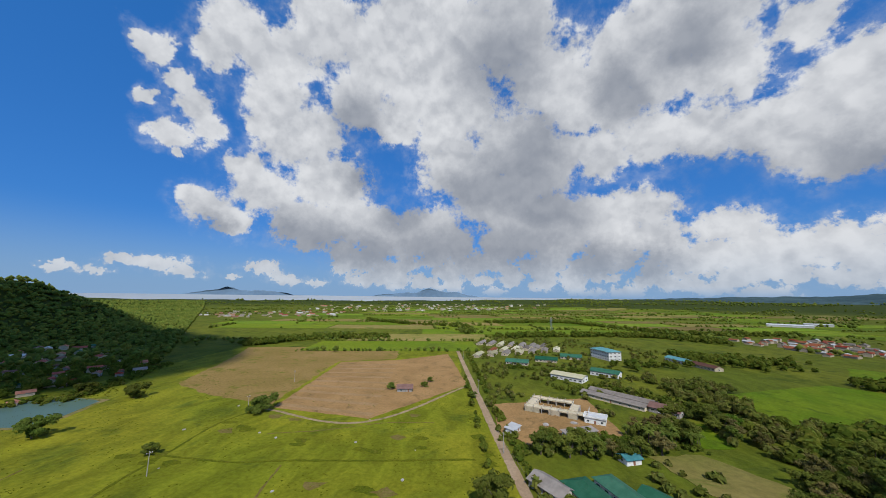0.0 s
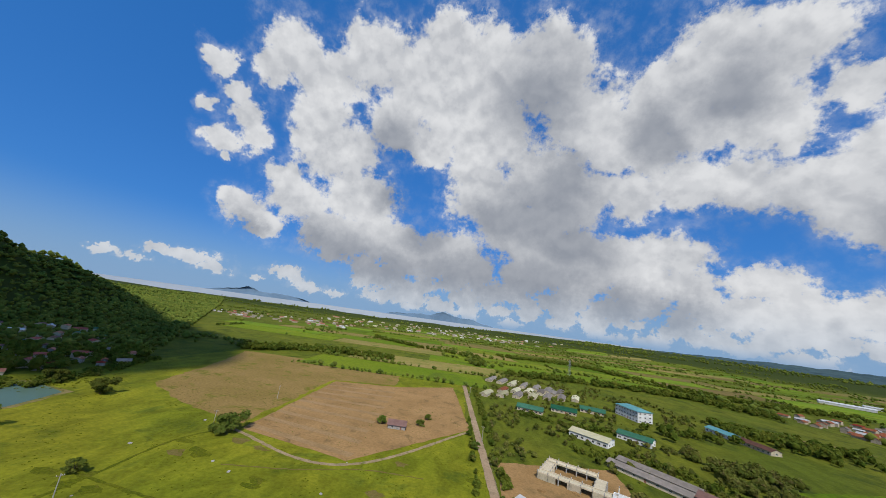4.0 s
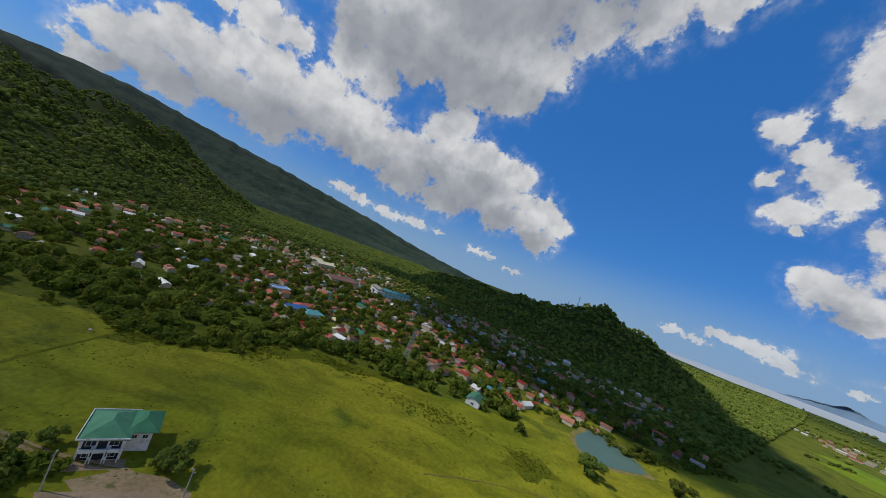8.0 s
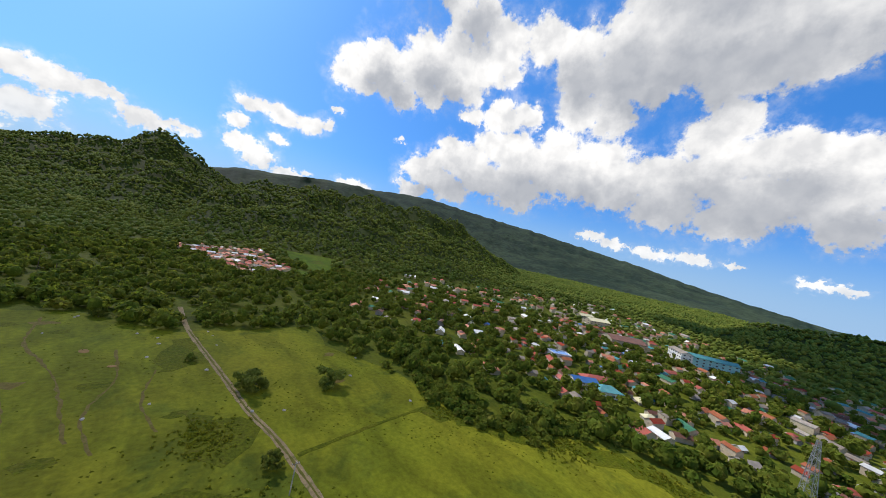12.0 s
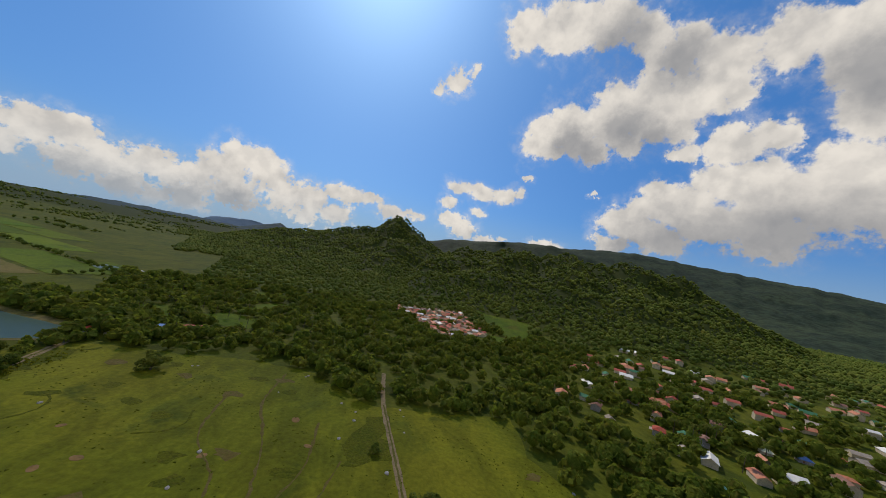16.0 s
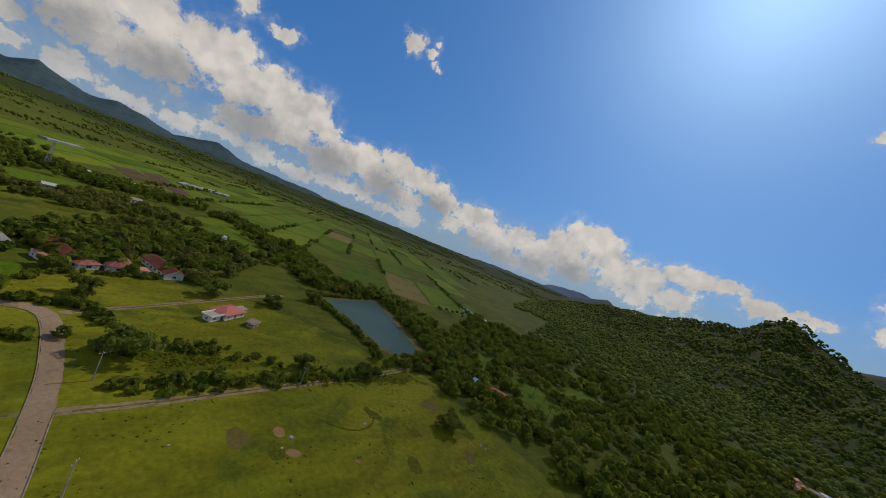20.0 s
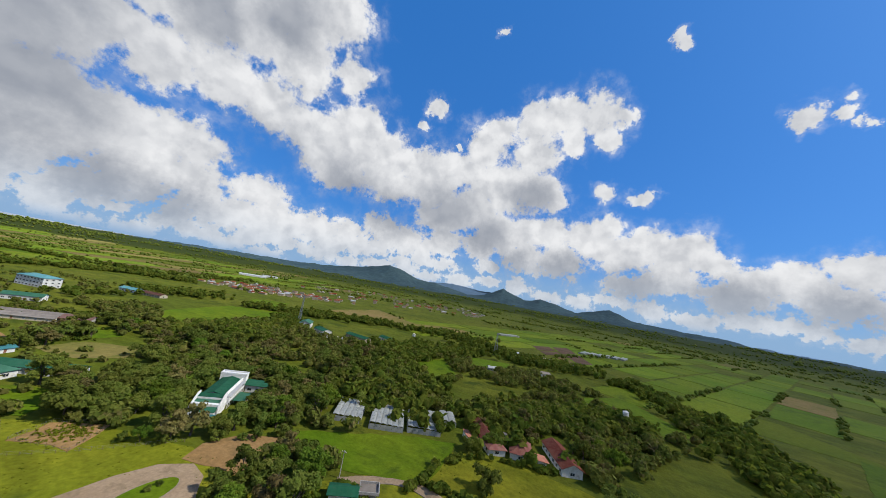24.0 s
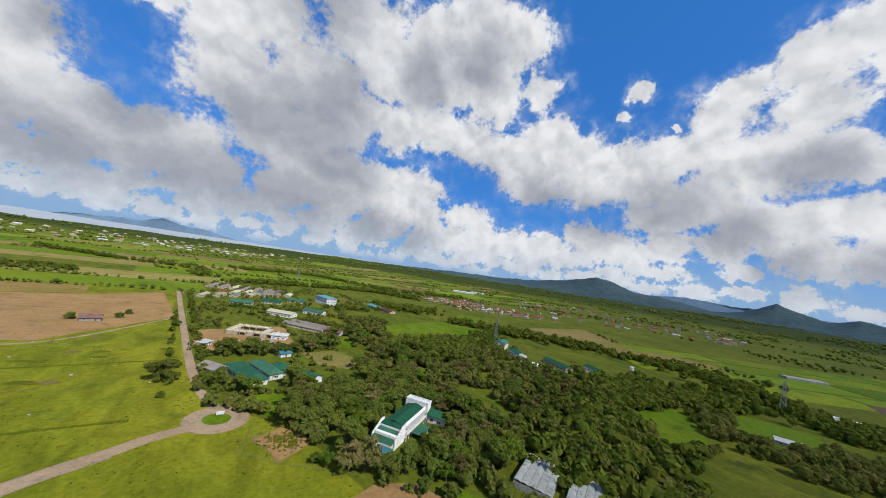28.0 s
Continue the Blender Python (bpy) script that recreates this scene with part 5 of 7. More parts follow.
# ---------------------------------------------------------------- single trees
def make_tree(label, height, radius, seed, leaves=1500, trunk_h=0.3, flat=0.7, mat=None, low=0.5):
    rng = random.Random(seed)
    root = tagged(new("tree"), label, "tree")
    bm = bmesh.new()

    def limb(a, b, ra, rb, bend):
        a, b = Vector(a), Vector(b)
        mid = (a + b) / 2 + Vector((rng.uniform(-bend, bend), rng.uniform(-bend, bend), bend * 0.4))
        rows = []
        for k, (p, r) in enumerate(((a, ra), (mid, (ra + rb) / 2), (b, rb))):
            rows.append([bm.verts.new(p + Vector((math.cos(i / 6 * math.tau), math.sin(i / 6 * math.tau), 0)) * r) for i in range(6)])
        for u, v in zip(rows, rows[1:]):
            for i in range(6):
                bm.faces.new((u[i], u[(i + 1) % 6], v[(i + 1) % 6], v[i]))

    fork = (rng.uniform(-0.3, 0.3), rng.uniform(-0.3, 0.3), height * trunk_h)
    limb((0, 0, -0.4), fork, height * 0.045, height * 0.03, 0.15)
    ends = []
    for k in range(8):
        a = k / 8 * math.tau + rng.uniform(-0.3, 0.3)
        d = radius * rng.uniform(0.35, 0.8)
        e = (d * math.cos(a), d * math.sin(a), height * rng.uniform(low, 0.85))
        limb(fork, e, height * 0.018, height * 0.006, radius * 0.12)
        ends.append(e)
    ends.append((0, 0, height * 0.88))
    part("trunk", bm, M_BARK, root)
    verts, faces = [], []
    heaps = []
    for e in ends:
        for _ in range(4):
            heaps.append((Vector(e) + Vector((rng.gauss(0, radius * 0.2), rng.gauss(0, radius * 0.2), rng.gauss(0, height * 0.06))), radius * rng.uniform(0.2, 0.36)))
    for _ in range(leaves):
        c, r = rng.choice(heaps)
        d = Vector((rng.gauss(0, 1), rng.gauss(0, 1), rng.gauss(0.25, 0.8))).normalized()
        p = c + Vector((d.x, d.y, d.z * flat)) * r * rng.uniform(0.75, 1.08)
        p.z = max(p.z, height * min(trunk_h, low) * 0.45)
        n = (d + Vector((rng.gauss(0, 0.45), rng.gauss(0, 0.45), rng.gauss(0.2, 0.4)))).normalized()
        u = n.orthogonal().normalized()
        u = (Matrix.Rotation(rng.uniform(0, math.tau), 3, n) @ u)
        v = n.cross(u)
        s = rng.uniform(0.28, 0.62) * (radius / 5) ** 0.5
        b = len(verts)
        verts += [p - u * s - v * s * 0.5, p + u * s * 0.2 - v * s * 0.8, p + u * s + v * s * 0.3 + n * s * 0.15, p - u * s * 0.3 + v * s * 0.8]
        faces.append((b, b + 1, b + 2, b + 3))
    # the dense inside of each heap of leaves
    for c, r in heaps:
        b = len(verts)
        for q in OCT_V:
            verts.append(Vector((c.x + q[0] * r * 0.78 * rng.uniform(0.7, 1.1), c.y + q[1] * r * 0.78 * rng.uniform(0.7, 1.1), max(c.z + q[2] * r * 0.7 * flat, height * trunk_h * 0.6))))
        faces += [tuple(b + int(i) for i in f) for f in OCT_F]
    me = mesh_from("crown", verts, faces, mat or M_LEAF)
    crown = new("crown", me)
    crown.parent = root
    return root


M_LEAF_BROWN = material("dry_leaves", (0.140, 0.128, 0.036), (0.185, 0.150, 0.050), 0.3, 2.0, vary=0.6, bump=0.0, translucent=0.2, fine=0.3, local=True)
M_LEAF_BRIGHT = material("bright_leaves", (0.10, 0.165, 0.014), (0.14, 0.195, 0.02), 0.3, 2.0, vary=0.5, bump=0.0, translucent=0.25, fine=0.3, local=True)
HIDE = pose(0, 0, -400)
BROAD = [make_tree("broad dark green rain tree with a spreading crown", 9.5, 8.5, 1, 2200, 0.2, 0.75, low=0.36), make_tree("rounded dark green mango tree standing in grass", 8.5, 6.0, 2, 1900, 0.14, 0.8, low=0.22), make_tree("tall green tree with an uneven crown", 12.5, 5.5, 3, 1500, 0.3, 0.85, low=0.4), make_tree("small green bushy tree in the grass", 4.6, 2.9, 4, 700, 0.12, 0.8, low=0.2), make_tree("tall brownish tree with a thin dry crown", 11.5, 5.0, 5, 900, 0.32, 0.8, M_LEAF_BROWN), make_tree("bright yellow-green tree with a full crown", 10.5, 5.4, 6, 1200, 0.25, 0.85, M_LEAF_BRIGHT)]
used = set()


def plant(kind, x, y, size=1.0, turn=None, group=""):
    rng = random.Random(int(x * 131 + y * 17))
    t = turn if turn is not None else rng.uniform(0, 360)
    m = pose(x, y, float(land(x, y)), 0, 0, t) @ Matrix.Diagonal((size, size, size * rng.uniform(0.9, 1.1), 1))
    if kind not in used:
        used.add(kind)
        BROAD[kind].matrix_basis = m
        ob = BROAD[kind]
    else:
        ob = copy_thing(BROAD[kind], pose(0, 0, 0))
        ob.matrix_basis = m
    if group:
        tagged(ob, group=group)
    return ob


for kind, x, y, s in [(0, -147, 211, 1.0), (1, -256, 222, 1.1), (1, -238, 156, 1.2), (3, -160, 150, 1.2), (1, -148, -131, 1.05), (1, -115, -138, 1.05), (1, 20, -220, 1.0), (3, -111, -87, 1.1), (3, -124, -46, 1.0), (1, -131, -15, 0.85), (0, -88, -49, 0.95), (1, -104, -43, 1.1), (1, -112, -46, 0.8), (0, 79, -102, 1.0), (1, 153, -135, 1.1), (1, 132, -86, 0.9), (3, 90, -86, 0.9), (3, 60, -118, 1.0), (1, 66, -198, 0.9), (1, 72, -167, 0.8), (3, 62, -130, 1.1), (1, 5, 134, 1.2), (1, 29, 126, 0.9), (2, 30, 122, 0.8), (5, 46, 108, 0.75), (2, 40, 112, 0.8), (3, -76, 276, 1.2), (3, -50, 287, 1.0), (3, -48, 305, 0.9), (3, -8, 264, 1.0), (3, -258, 118, 1.2), (1, -300, 225, 1.0), (3, -96, -172, 0.8), (3, -60, -238, 1.0), (1, -212, -154, 1.1), (2, 276, -150, 1.0), (1, 150, -170, 1.0), (3, 84, -216, 1.3), (1, 172, -206, 1.0), (3, 51, 1.5, 0.35), (3, 58, 2.6, 0.4), (3, 61.5, 3.0, 0.35), (3, 19, -6, 0.4), (3, 99, 8, 0.8), (3, 95, 11, 0.65), (3, 103, 12, 0.7), (3, 88, 17, 0.9), (3, 74, 28, 0.8), (3, 66, 38, 0.7), (5, 70, 34, 0.5)]:
    plant(kind, x, y, s, group="trees in the pasture")


def campus_trees():
    rng = random.Random(77)
    spots = []
    zones = [([(50, 118), (92, 108), (150, 60), (128, 30), (96, 44), (62, 72)], 46), ([(66, -16), (68, -40), (96, -36), (104, -10), (84, -13)], 15), ([(74, 24), (110, 16), (158, 22), (168, 60), (130, 98), (78, 72)], 44), ([(110, 10), (150, 10), (160, 40), (120, 42)], 22), ([(120, 110), (190, 100), (230, 170), (160, 190), (110, 150)], 46), ([(185, 40), (260, 50), (300, 110), (230, 110)], 40), ([(150, -65), (215, -60), (225, -140), (180, -150), (205, -100)], 16), ([(16, 176), (24, 182), (90, 186), (92, 176)], 10), ([(80, 200), (150, 200), (150, 250), (128, 240), (90, 220)], 18)]
    for poly, n in zones:
        xs, ys = [p[0] for p in poly], [p[1] for p in poly]
        got = 0
        for _ in range(4000):
            if got >= n:
                break
            x, y = rng.uniform(min(xs), max(xs)), rng.uniform(min(ys), max(ys))
            if inside(poly, x, y) and all((x - a) ** 2 + (y - b) ** 2 > 26 for a, b in spots) and not any(inside(p, x, y) for p, _, _ in LAWNS) and not inside([(86, 22), (112, 30), (128, 38), (152, 42), (150, 60), (134, 66), (123, 78), (78, 46)], x, y):
                spots.append((x, y))
                got += 1
    for x, y in spots:
        plant(rng.choice([0, 1, 2, 2, 2, 4, 4, 5, 1]), x, y, rng.uniform(0.65, 1.05), group="trees round the campus")


campus_trees()


def make_palm(label, height, seed):
    rng = random.Random(seed)
    root = tagged(new("coconut_palm"), label, "palm")
    bm = bmesh.new()
    rows = []
    for k in range(6):
        t = k / 5
        c = Vector((0.5 * t * t, 0.2 * t, height * t))
        rows.append([bm.verts.new(c + Vector((math.cos(i), math.sin(i), 0)) * (0.22 - 0.1 * t)) for i in (0, 1.57, 3.14, 4.71)])
    for u, v in zip(rows, rows[1:]):
        for i in range(4):
            bm.faces.new((u[i], u[(i + 1) % 4], v[(i + 1) % 4], v[i]))
    part("trunk", bm, M_BARK, root)
    bm = bmesh.new()
    top = Vector((0.5, 0.2, height))
    for k in range(18):
        a, lift, ln = k / 18 * math.tau + rng.uniform(-0.2, 0.2), rng.uniform(-0.2, 1.0), rng.uniform(2.6, 3.6)
        d, side = Vector((math.cos(a), math.sin(a), 0)), Vector((-math.sin(a), math.cos(a), 0))
        prev = None
        for j in range(5):
            t = j / 4
            p = top + d * ln * t + Vector((0, 0, ln * (lift * t - 0.9 * t * t)))
            w = 0.55 * math.sin(math.pi * min(0.15 + t * 0.85, 0.98))
            now = (bm.verts.new(p - side * w - Vector((0, 0, w * 0.5))), bm.verts.new(p), bm.verts.new(p + side * w - Vector((0, 0, w * 0.5))))
            if prev:
                bm.faces.new((prev[0], prev[1], now[1], now[0]))
                bm.faces.new((prev[1], prev[2], now[2], now[1]))
            prev = now
    part("fronds", bm, M_LEAF, root)
    return root


FISH_WATER = [(196, -212), (218, -290), (204, -296), (86, -272), (78, -240), (102, -222), (128, -222), (170, -212)]


def palms():
    rng = random.Random(5)
    first = [make_palm("tall coconut palm with drooping fronds", 11, 1), make_palm("short coconut palm with drooping fronds", 7, 2)]
    zones = [([(78, 207), (116, 202), (112, 190), (84, 192)], 26, 1), ([(20, -262), (120, -300), (150, -420), (-20, -430), (-60, -300)], 60, 0), ([(170, -230), (150, -250), (130, -290), (230, -320), (240, -290)], 24, 0), ([(-280, -300), (-260, -150), (-330, -200), (-400, -300)], 26, 0), ([(150, 0), (230, -30), (230, 20)], 10, 0)]
    placed = [False, False]
    for poly, n, short in zones:
        xs, ys = [p[0] for p in poly], [p[1] for p in poly]
        k = 0
        while k < n:
            x, y = rng.uniform(min(xs), max(xs)), rng.uniform(min(ys), max(ys))
            if not inside(poly, x, y) or inside(FISH_WATER, x, y):
                continue
            k += 1
            i = 1 if short else rng.choice((0, 0, 1))
            s = rng.uniform(0.8, 1.2)
            m = pose(x, y, float(land(x, y)), rng.uniform(-4, 4), rng.uniform(-4, 4), rng.uniform(0, 360)) @ Matrix.Diagonal((s, s, s, 1))
            ob = first[i] if not placed[i] else copy_thing(first[i], pose(0, 0, 0))
            placed[i] = True
            ob.matrix_basis = m
            tagged(ob, group="coconut palms")


palms()


# ---------------------------------------------------------------- buildings
def sheet_roof(name, c1, c2, rust=(0.20, 0.11, 0.06), ribs=2.2, rough=0.7):
    """Ribbed metal roofing with dirt and rust."""
    m = bpy.data.materials.new(name)
    m.use_nodes = True
    w = Nodes(m.node_tree)
    pos = w.add("ShaderNodeTexCoord").outputs["Object"]
    col = w.mix(w.step(w.noise(pos, 0.25, 5.0, 0.6), 0.35, 0.65), c1, c2)
    col = w.mix(w.step(w.noise(pos, 0.6, 6.0, 0.7, 0.4), 0.56, 0.72, 0.0, 0.55), col, rust)
    hsv = w.add("ShaderNodeHueSaturation")
    rnd = w.add("ShaderNodeObjectInfo").outputs["Random"]
    w.put(hsv.inputs["Value"], w.math("MULTIPLY_ADD", rnd, 0.7, 0.65))
    w.put(hsv.inputs["Saturation"], w.math("MULTIPLY_ADD", rnd, -0.25, 1.05))
    w.link(col, hsv.inputs["Color"])
    wave = w.add("ShaderNodeTexWave")
    wave.inputs["Scale"].default_value = ribs
    w.link(pos, wave.inputs["Vector"])
    b = w.add("ShaderNodeBump")
    b.inputs["Strength"].default_value, b.inputs["Distance"].default_value = 0.35, 0.05
    w.link(wave.outputs["Fac"], b.inputs["Height"])
    p = w.add("ShaderNodeBsdfPrincipled")
    w.link(hsv.outputs[0], p.inputs["Base Color"])
    p.inputs["Roughness"].default_value = rough
    p.inputs["Specular IOR Level"].default_value = 0.1
    w.link(b.outputs[0], p.inputs["Normal"])
    w.link(p.outputs[0], w.add("ShaderNodeOutputMaterial").inputs[0])
    return m


R_GREEN = sheet_roof("green_roofing", (0.018, 0.105, 0.050), (0.028, 0.130, 0.066), (0.085, 0.105, 0.06))
R_OLD_RED = sheet_roof("faded_red_roofing", (0.17, 0.045, 0.03), (0.22, 0.085, 0.055), (0.27, 0.19, 0.135))
R_RED = sheet_roof("red_roofing", (0.30, 0.040, 0.020), (0.25, 0.052, 0.026), (0.17, 0.07, 0.04))
R_RUST = sheet_roof("rusty_roofing", (0.32, 0.090, 0.040), (0.36, 0.140, 0.065), (0.18, 0.064, 0.03))
R_GREY = sheet_roof("grey_roofing", (0.21, 0.175, 0.14), (0.28, 0.235, 0.19), (0.25, 0.14, 0.09))
R_WHITE = sheet_roof("white_roofing", (0.58, 0.57, 0.54), (0.50, 0.50, 0.48), (0.40, 0.36, 0.30))
R_BLUE = sheet_roof("blue_roofing", (0.05, 0.14, 0.36), (0.07, 0.19, 0.42), (0.16, 0.16, 0.2))
R_TEAL = sheet_roof("teal_roofing", (0.06, 0.22, 0.23), (0.08, 0.27, 0.27), (0.2, 0.25, 0.22))
R_CREAM = sheet_roof("cream_roofing", (0.50, 0.44, 0.24), (0.55, 0.50, 0.30), (0.34, 0.25, 0.14))
R_BROWN = sheet_roof("brown_roofing", (0.14, 0.065, 0.045), (0.18, 0.085, 0.06), (0.09, 0.05, 0.035))
W_WHITE = material("white_plaster", (0.72, 0.71, 0.67), (0.64, 0.63, 0.59), 0.2, 1.5, c3=(0.48, 0.46, 0.41), rough=0.8, bump=0.1, vary=0.15, local=True, fine=0.12)
W_CREAM = material("cream_plaster", (0.55, 0.47, 0.33), (0.48, 0.41, 0.29), 0.2, 1.5, c3=(0.36, 0.31, 0.23), rough=0.8, bump=0.1, vary=0.3, local=True, fine=0.15)
W_GREY = material("bare_blockwork", (0.33, 0.31, 0.28), (0.40, 0.37, 0.33), 0.3, 1.8, c3=(0.24, 0.22, 0.19), rough=0.9, bump=0.3, vary=0.3, local=True, fine=0.25)
W_TEAL = material("pale_teal_plaster", (0.30, 0.55, 0.55), (0.36, 0.60, 0.58), 0.2, 1.5, rough=0.8, bump=0.1, local=True, fine=0.12)
W_BROWN = material("brown_panel", (0.25, 0.11, 0.07), (0.29, 0.14, 0.09), 0.4, 2.0, rough=0.7, bump=0.1, local=True, fine=0.15)
M_PANE = material("window_glass", (0.02, 0.025, 0.03), (0.035, 0.04, 0.045), 0.5, 2.0, rough=0.08, bump=0.0, spec=0.6, fine=0.1, local=True)
M_PLASTIC = material("plastic_film", (0.36, 0.37, 0.34), (0.46, 0.46, 0.42), 0.15, 0.8, c3=(0.22, 0.24, 0.21), rough=0.35, bump=0.15, translucent=0.25, local=True, fine=0.15)
M_STEEL = material("galvanised_steel", (0.35, 0.36, 0.37), (0.42, 0.43, 0.44), 0.5, 4.0, rough=0.5, metal=0.7, bump=0.05, local=True, fine=0.15)
M_RED_STEEL = material("red_white_steel", (0.42, 0.12, 0.09), (0.55, 0.45, 0.42), 0.16, 4.0, rough=0.5, bump=0.05, local=True, fine=0.15)
M_CAGE = material("weathered_timber", (0.16, 0.12, 0.085), (0.21, 0.16, 0.12), 0.6, 5.0, bump=0.4, local=True)


def window_mesh(w, h):
    bm = bmesh.new()
    for r in ((-w / 2, -0.10, 0, w / 2, 0.02, 0.1), (-w / 2, -0.10, h - 0.1, w / 2, 0.02, h), (-w / 2, -0.08, 0.1, -w / 2 + 0.1, 0.02, h - 0.1), (w / 2 - 0.1, -0.08, 0.1, w / 2, 0.02, h - 0.1), (-0.04, -0.06, 0.1, 0.04, 0.02, h - 0.1)):
        box(bm, *r)
    me = bpy.data.meshes.new("window")
    bm.to_mesh(me)
    bm.free()
    me.materials.append(W_WHITE)
    pane = bpy.data.meshes.new("pane")
    b2 = boxes((-w / 2 + 0.1, -0.035, 0.1, w / 2 - 0.1, -0.01, h - 0.1))
    b2.to_mesh(pane)
    b2.free()
    pane.materials.append(M_PANE)
    return me, pane


WINDOWS = {k: window_mesh(*k) for k in ((1.4, 1.2), (2.2, 1.5))}
DOOR = bpy.data.meshes.new("door")
_b = boxes((-0.5, -0.08, 0, 0.5, 0.02, 2.05), (-0.6, -0.05, 0, -0.5, 0.02, 2.15), (0.5, -0.05, 0, 0.6, 0.02, 2.15), (0.3, -0.13, 0.95, 0.42, -0.08, 1.05))
_b.to_mesh(DOOR)
_b.free()
DOOR.materials.append(W_BROWN)


def add_window(parent, x, y, z, turn, kind=(1.4, 1.2), pane=True):
    me, glass = WINDOWS[kind]
    ob = new("window", me)
    ob.parent = parent
    ob.matrix_basis = pose(x, y, z, 0, 0, turn)
    g = new("pane", glass)
    g.parent = ob
    return ob


def roof_mesh(kind, w, d, h, rise, over, thick=0.16):
    """Roof over a box w by d whose walls end at h; the ridge runs along x."""
    bm = bmesh.new()
    x, y = w / 2 + over, d / 2 + over
    drop = rise * over / (d / 2)
    e = h - drop + 0.02
    if kind == "gable":
        pts = [(-x, -y, e), (x, -y, e), (x, 0, h + rise), (-x, 0, h + rise), (x, y, e), (-x, y, e)]
        quads = [(0, 1, 2, 3), (3, 2, 4, 5)]
    elif kind == "hip":
        r = max(w / 2 - d / 2, 0.05)
        pts = [(-x, -y, e), (x, -y, e), (x, y, e), (-x, y, e), (-r, 0, h + rise), (r, 0, h + rise)]
        quads = [(0, 1, 5, 4), (1, 2, 5), (2, 3, 4, 5), (3, 0, 4)]
    elif kind == "shed":
        pts = [(-x, -y, h), (x, -y, h), (x, y, h + rise), (-x, y, h + rise)]
        quads = [(0, 1, 2, 3)]
    else:
        pts = [(-x, -y, h), (x, -y, h), (x, y, h), (-x, y, h)]
        quads = [(0, 1, 2, 3)]
    top = [bm.verts.new(Vector(p) + Vector((0, 0, thick))) for p in pts]
    low = [bm.verts.new(p) for p in pts]
    edges = {}
    for q in quads:
        bm.faces.new([top[i] for i in q])
        bm.faces.new([low[i] for i in reversed(q)])
        for a, b in zip(q, q[1:] + q[:1]):
            edges[(a, b)] = 1
    for a, b in edges:
        if (b, a) not in edges:
            bm.faces.new((top[b], top[a], low[a], low[b]))
    return bm


def wall_mesh(kind, w, d, h, rise):
    bm = bmesh.new()
    x, y = w / 2, d / 2
    if kind == "gable":
        v = [bm.verts.new(p) for p in ((-x, -y, -0.4), (x, -y, -0.4), (x, y, -0.4), (-x, y, -0.4), (-x, -y, h), (x, -y, h), (x, y, h), (-x, y, h), (-x, 0, h + rise), (x, 0, h + rise))]
        for f in ((0, 1, 5, 4), (1, 2, 6, 9, 5), (2, 3, 7, 6), (3, 0, 4, 8, 7), (3, 2, 1, 0)):
            bm.faces.new([v[i] for i in f])
    elif kind == "shed":
        v = [bm.verts.new(p) for p in ((-x, -y, -0.4), (x, -y, -0.4), (x, y, -0.4), (-x, y, -0.4), (-x, -y, h), (x, -y, h), (x, y, h + rise), (-x, y, h + rise))]
        for f in ((0, 1, 5, 4), (1, 2, 6, 5), (2, 3, 7, 6), (3, 0, 4, 7), (3, 2, 1, 0)):
            bm.faces.new([v[i] for i in f])
    else:
        box(bm, -x, -y, -0.4, x, y, h)
    # a plinth a little proud of the wall
    for r in ((-x - 0.08, -y - 0.08, -0.4, x + 0.08, -y + 0.02, 0.35), (-x - 0.08, y - 0.02, -0.4, x + 0.08, y + 0.08, 0.35)):
        box(bm, *r)
    return bm


def building(name, label, category, cx, cy, w, d, turn, h, roof, rise, roof_mat, wall_mat, storeys=1, spacing=3.2, over=0.7, kind=(1.4, 1.2), group="", windows=True, ground=None):
    root = tagged(new(name), label, category, group)
    root.matrix_basis = pose(cx, cy, float(land(cx, cy)) if ground is None else ground, 0, 0, turn)
    part("wall", wall_mesh(roof, w, d, h, rise), wall_mat, root)
    part("roof", roof_mesh(roof, w, d, h, rise, over), roof_mat, root)
    if roof == "flat":
        for r in ((-w / 2 - over, -d / 2 - over, h + 0.16, w / 2 + over, -d / 2 - over + 0.3, h + 1.0), (-w / 2 - over, d / 2 + over - 0.3, h + 0.16, w / 2 + over, d / 2 + over, h + 1.0), (-w / 2 - over, -d / 2 - over + 0.3, h + 0.16, -w / 2 - over + 0.3, d / 2 + over - 0.3, h + 1.0), (w / 2 + over - 0.3, -d / 2 - over + 0.3, h + 0.16, w / 2 + over, d / 2 + over - 0.3, h + 1.0)):
            part("parapet", boxes(r), wall_mat, root)
    if windows:
        step = h / storeys
        for s in range(storeys):
            z = s * step + min(0.95, step * 0.3)
            n = max(1, int((w - 1) / spacing))
            for k in range(n):
                x = (k + 0.5) / n * w - w / 2
                if not (s == 0 and k == n // 2):
                    add_window(root, x, -d / 2, z, 0, kind)
                add_window(root, x, d / 2, z, 180, kind)
            m = max(1, int((d - 1) / spacing / 1.3))
            for k in range(m):
                y = (k + 0.5) / m * d - d / 2
                add_window(root, w / 2, y, z, 90, kind)
                add_window(root, -w / 2, y, z, -90, kind)
        n = max(1, int((w - 1) / spacing))
        dr = new("door", DOOR)
        dr.parent = root
        dr.matrix_basis = pose((n // 2 + 0.5) / n * w - w / 2, -d / 2, 0, 0, 0, 0)
    return root


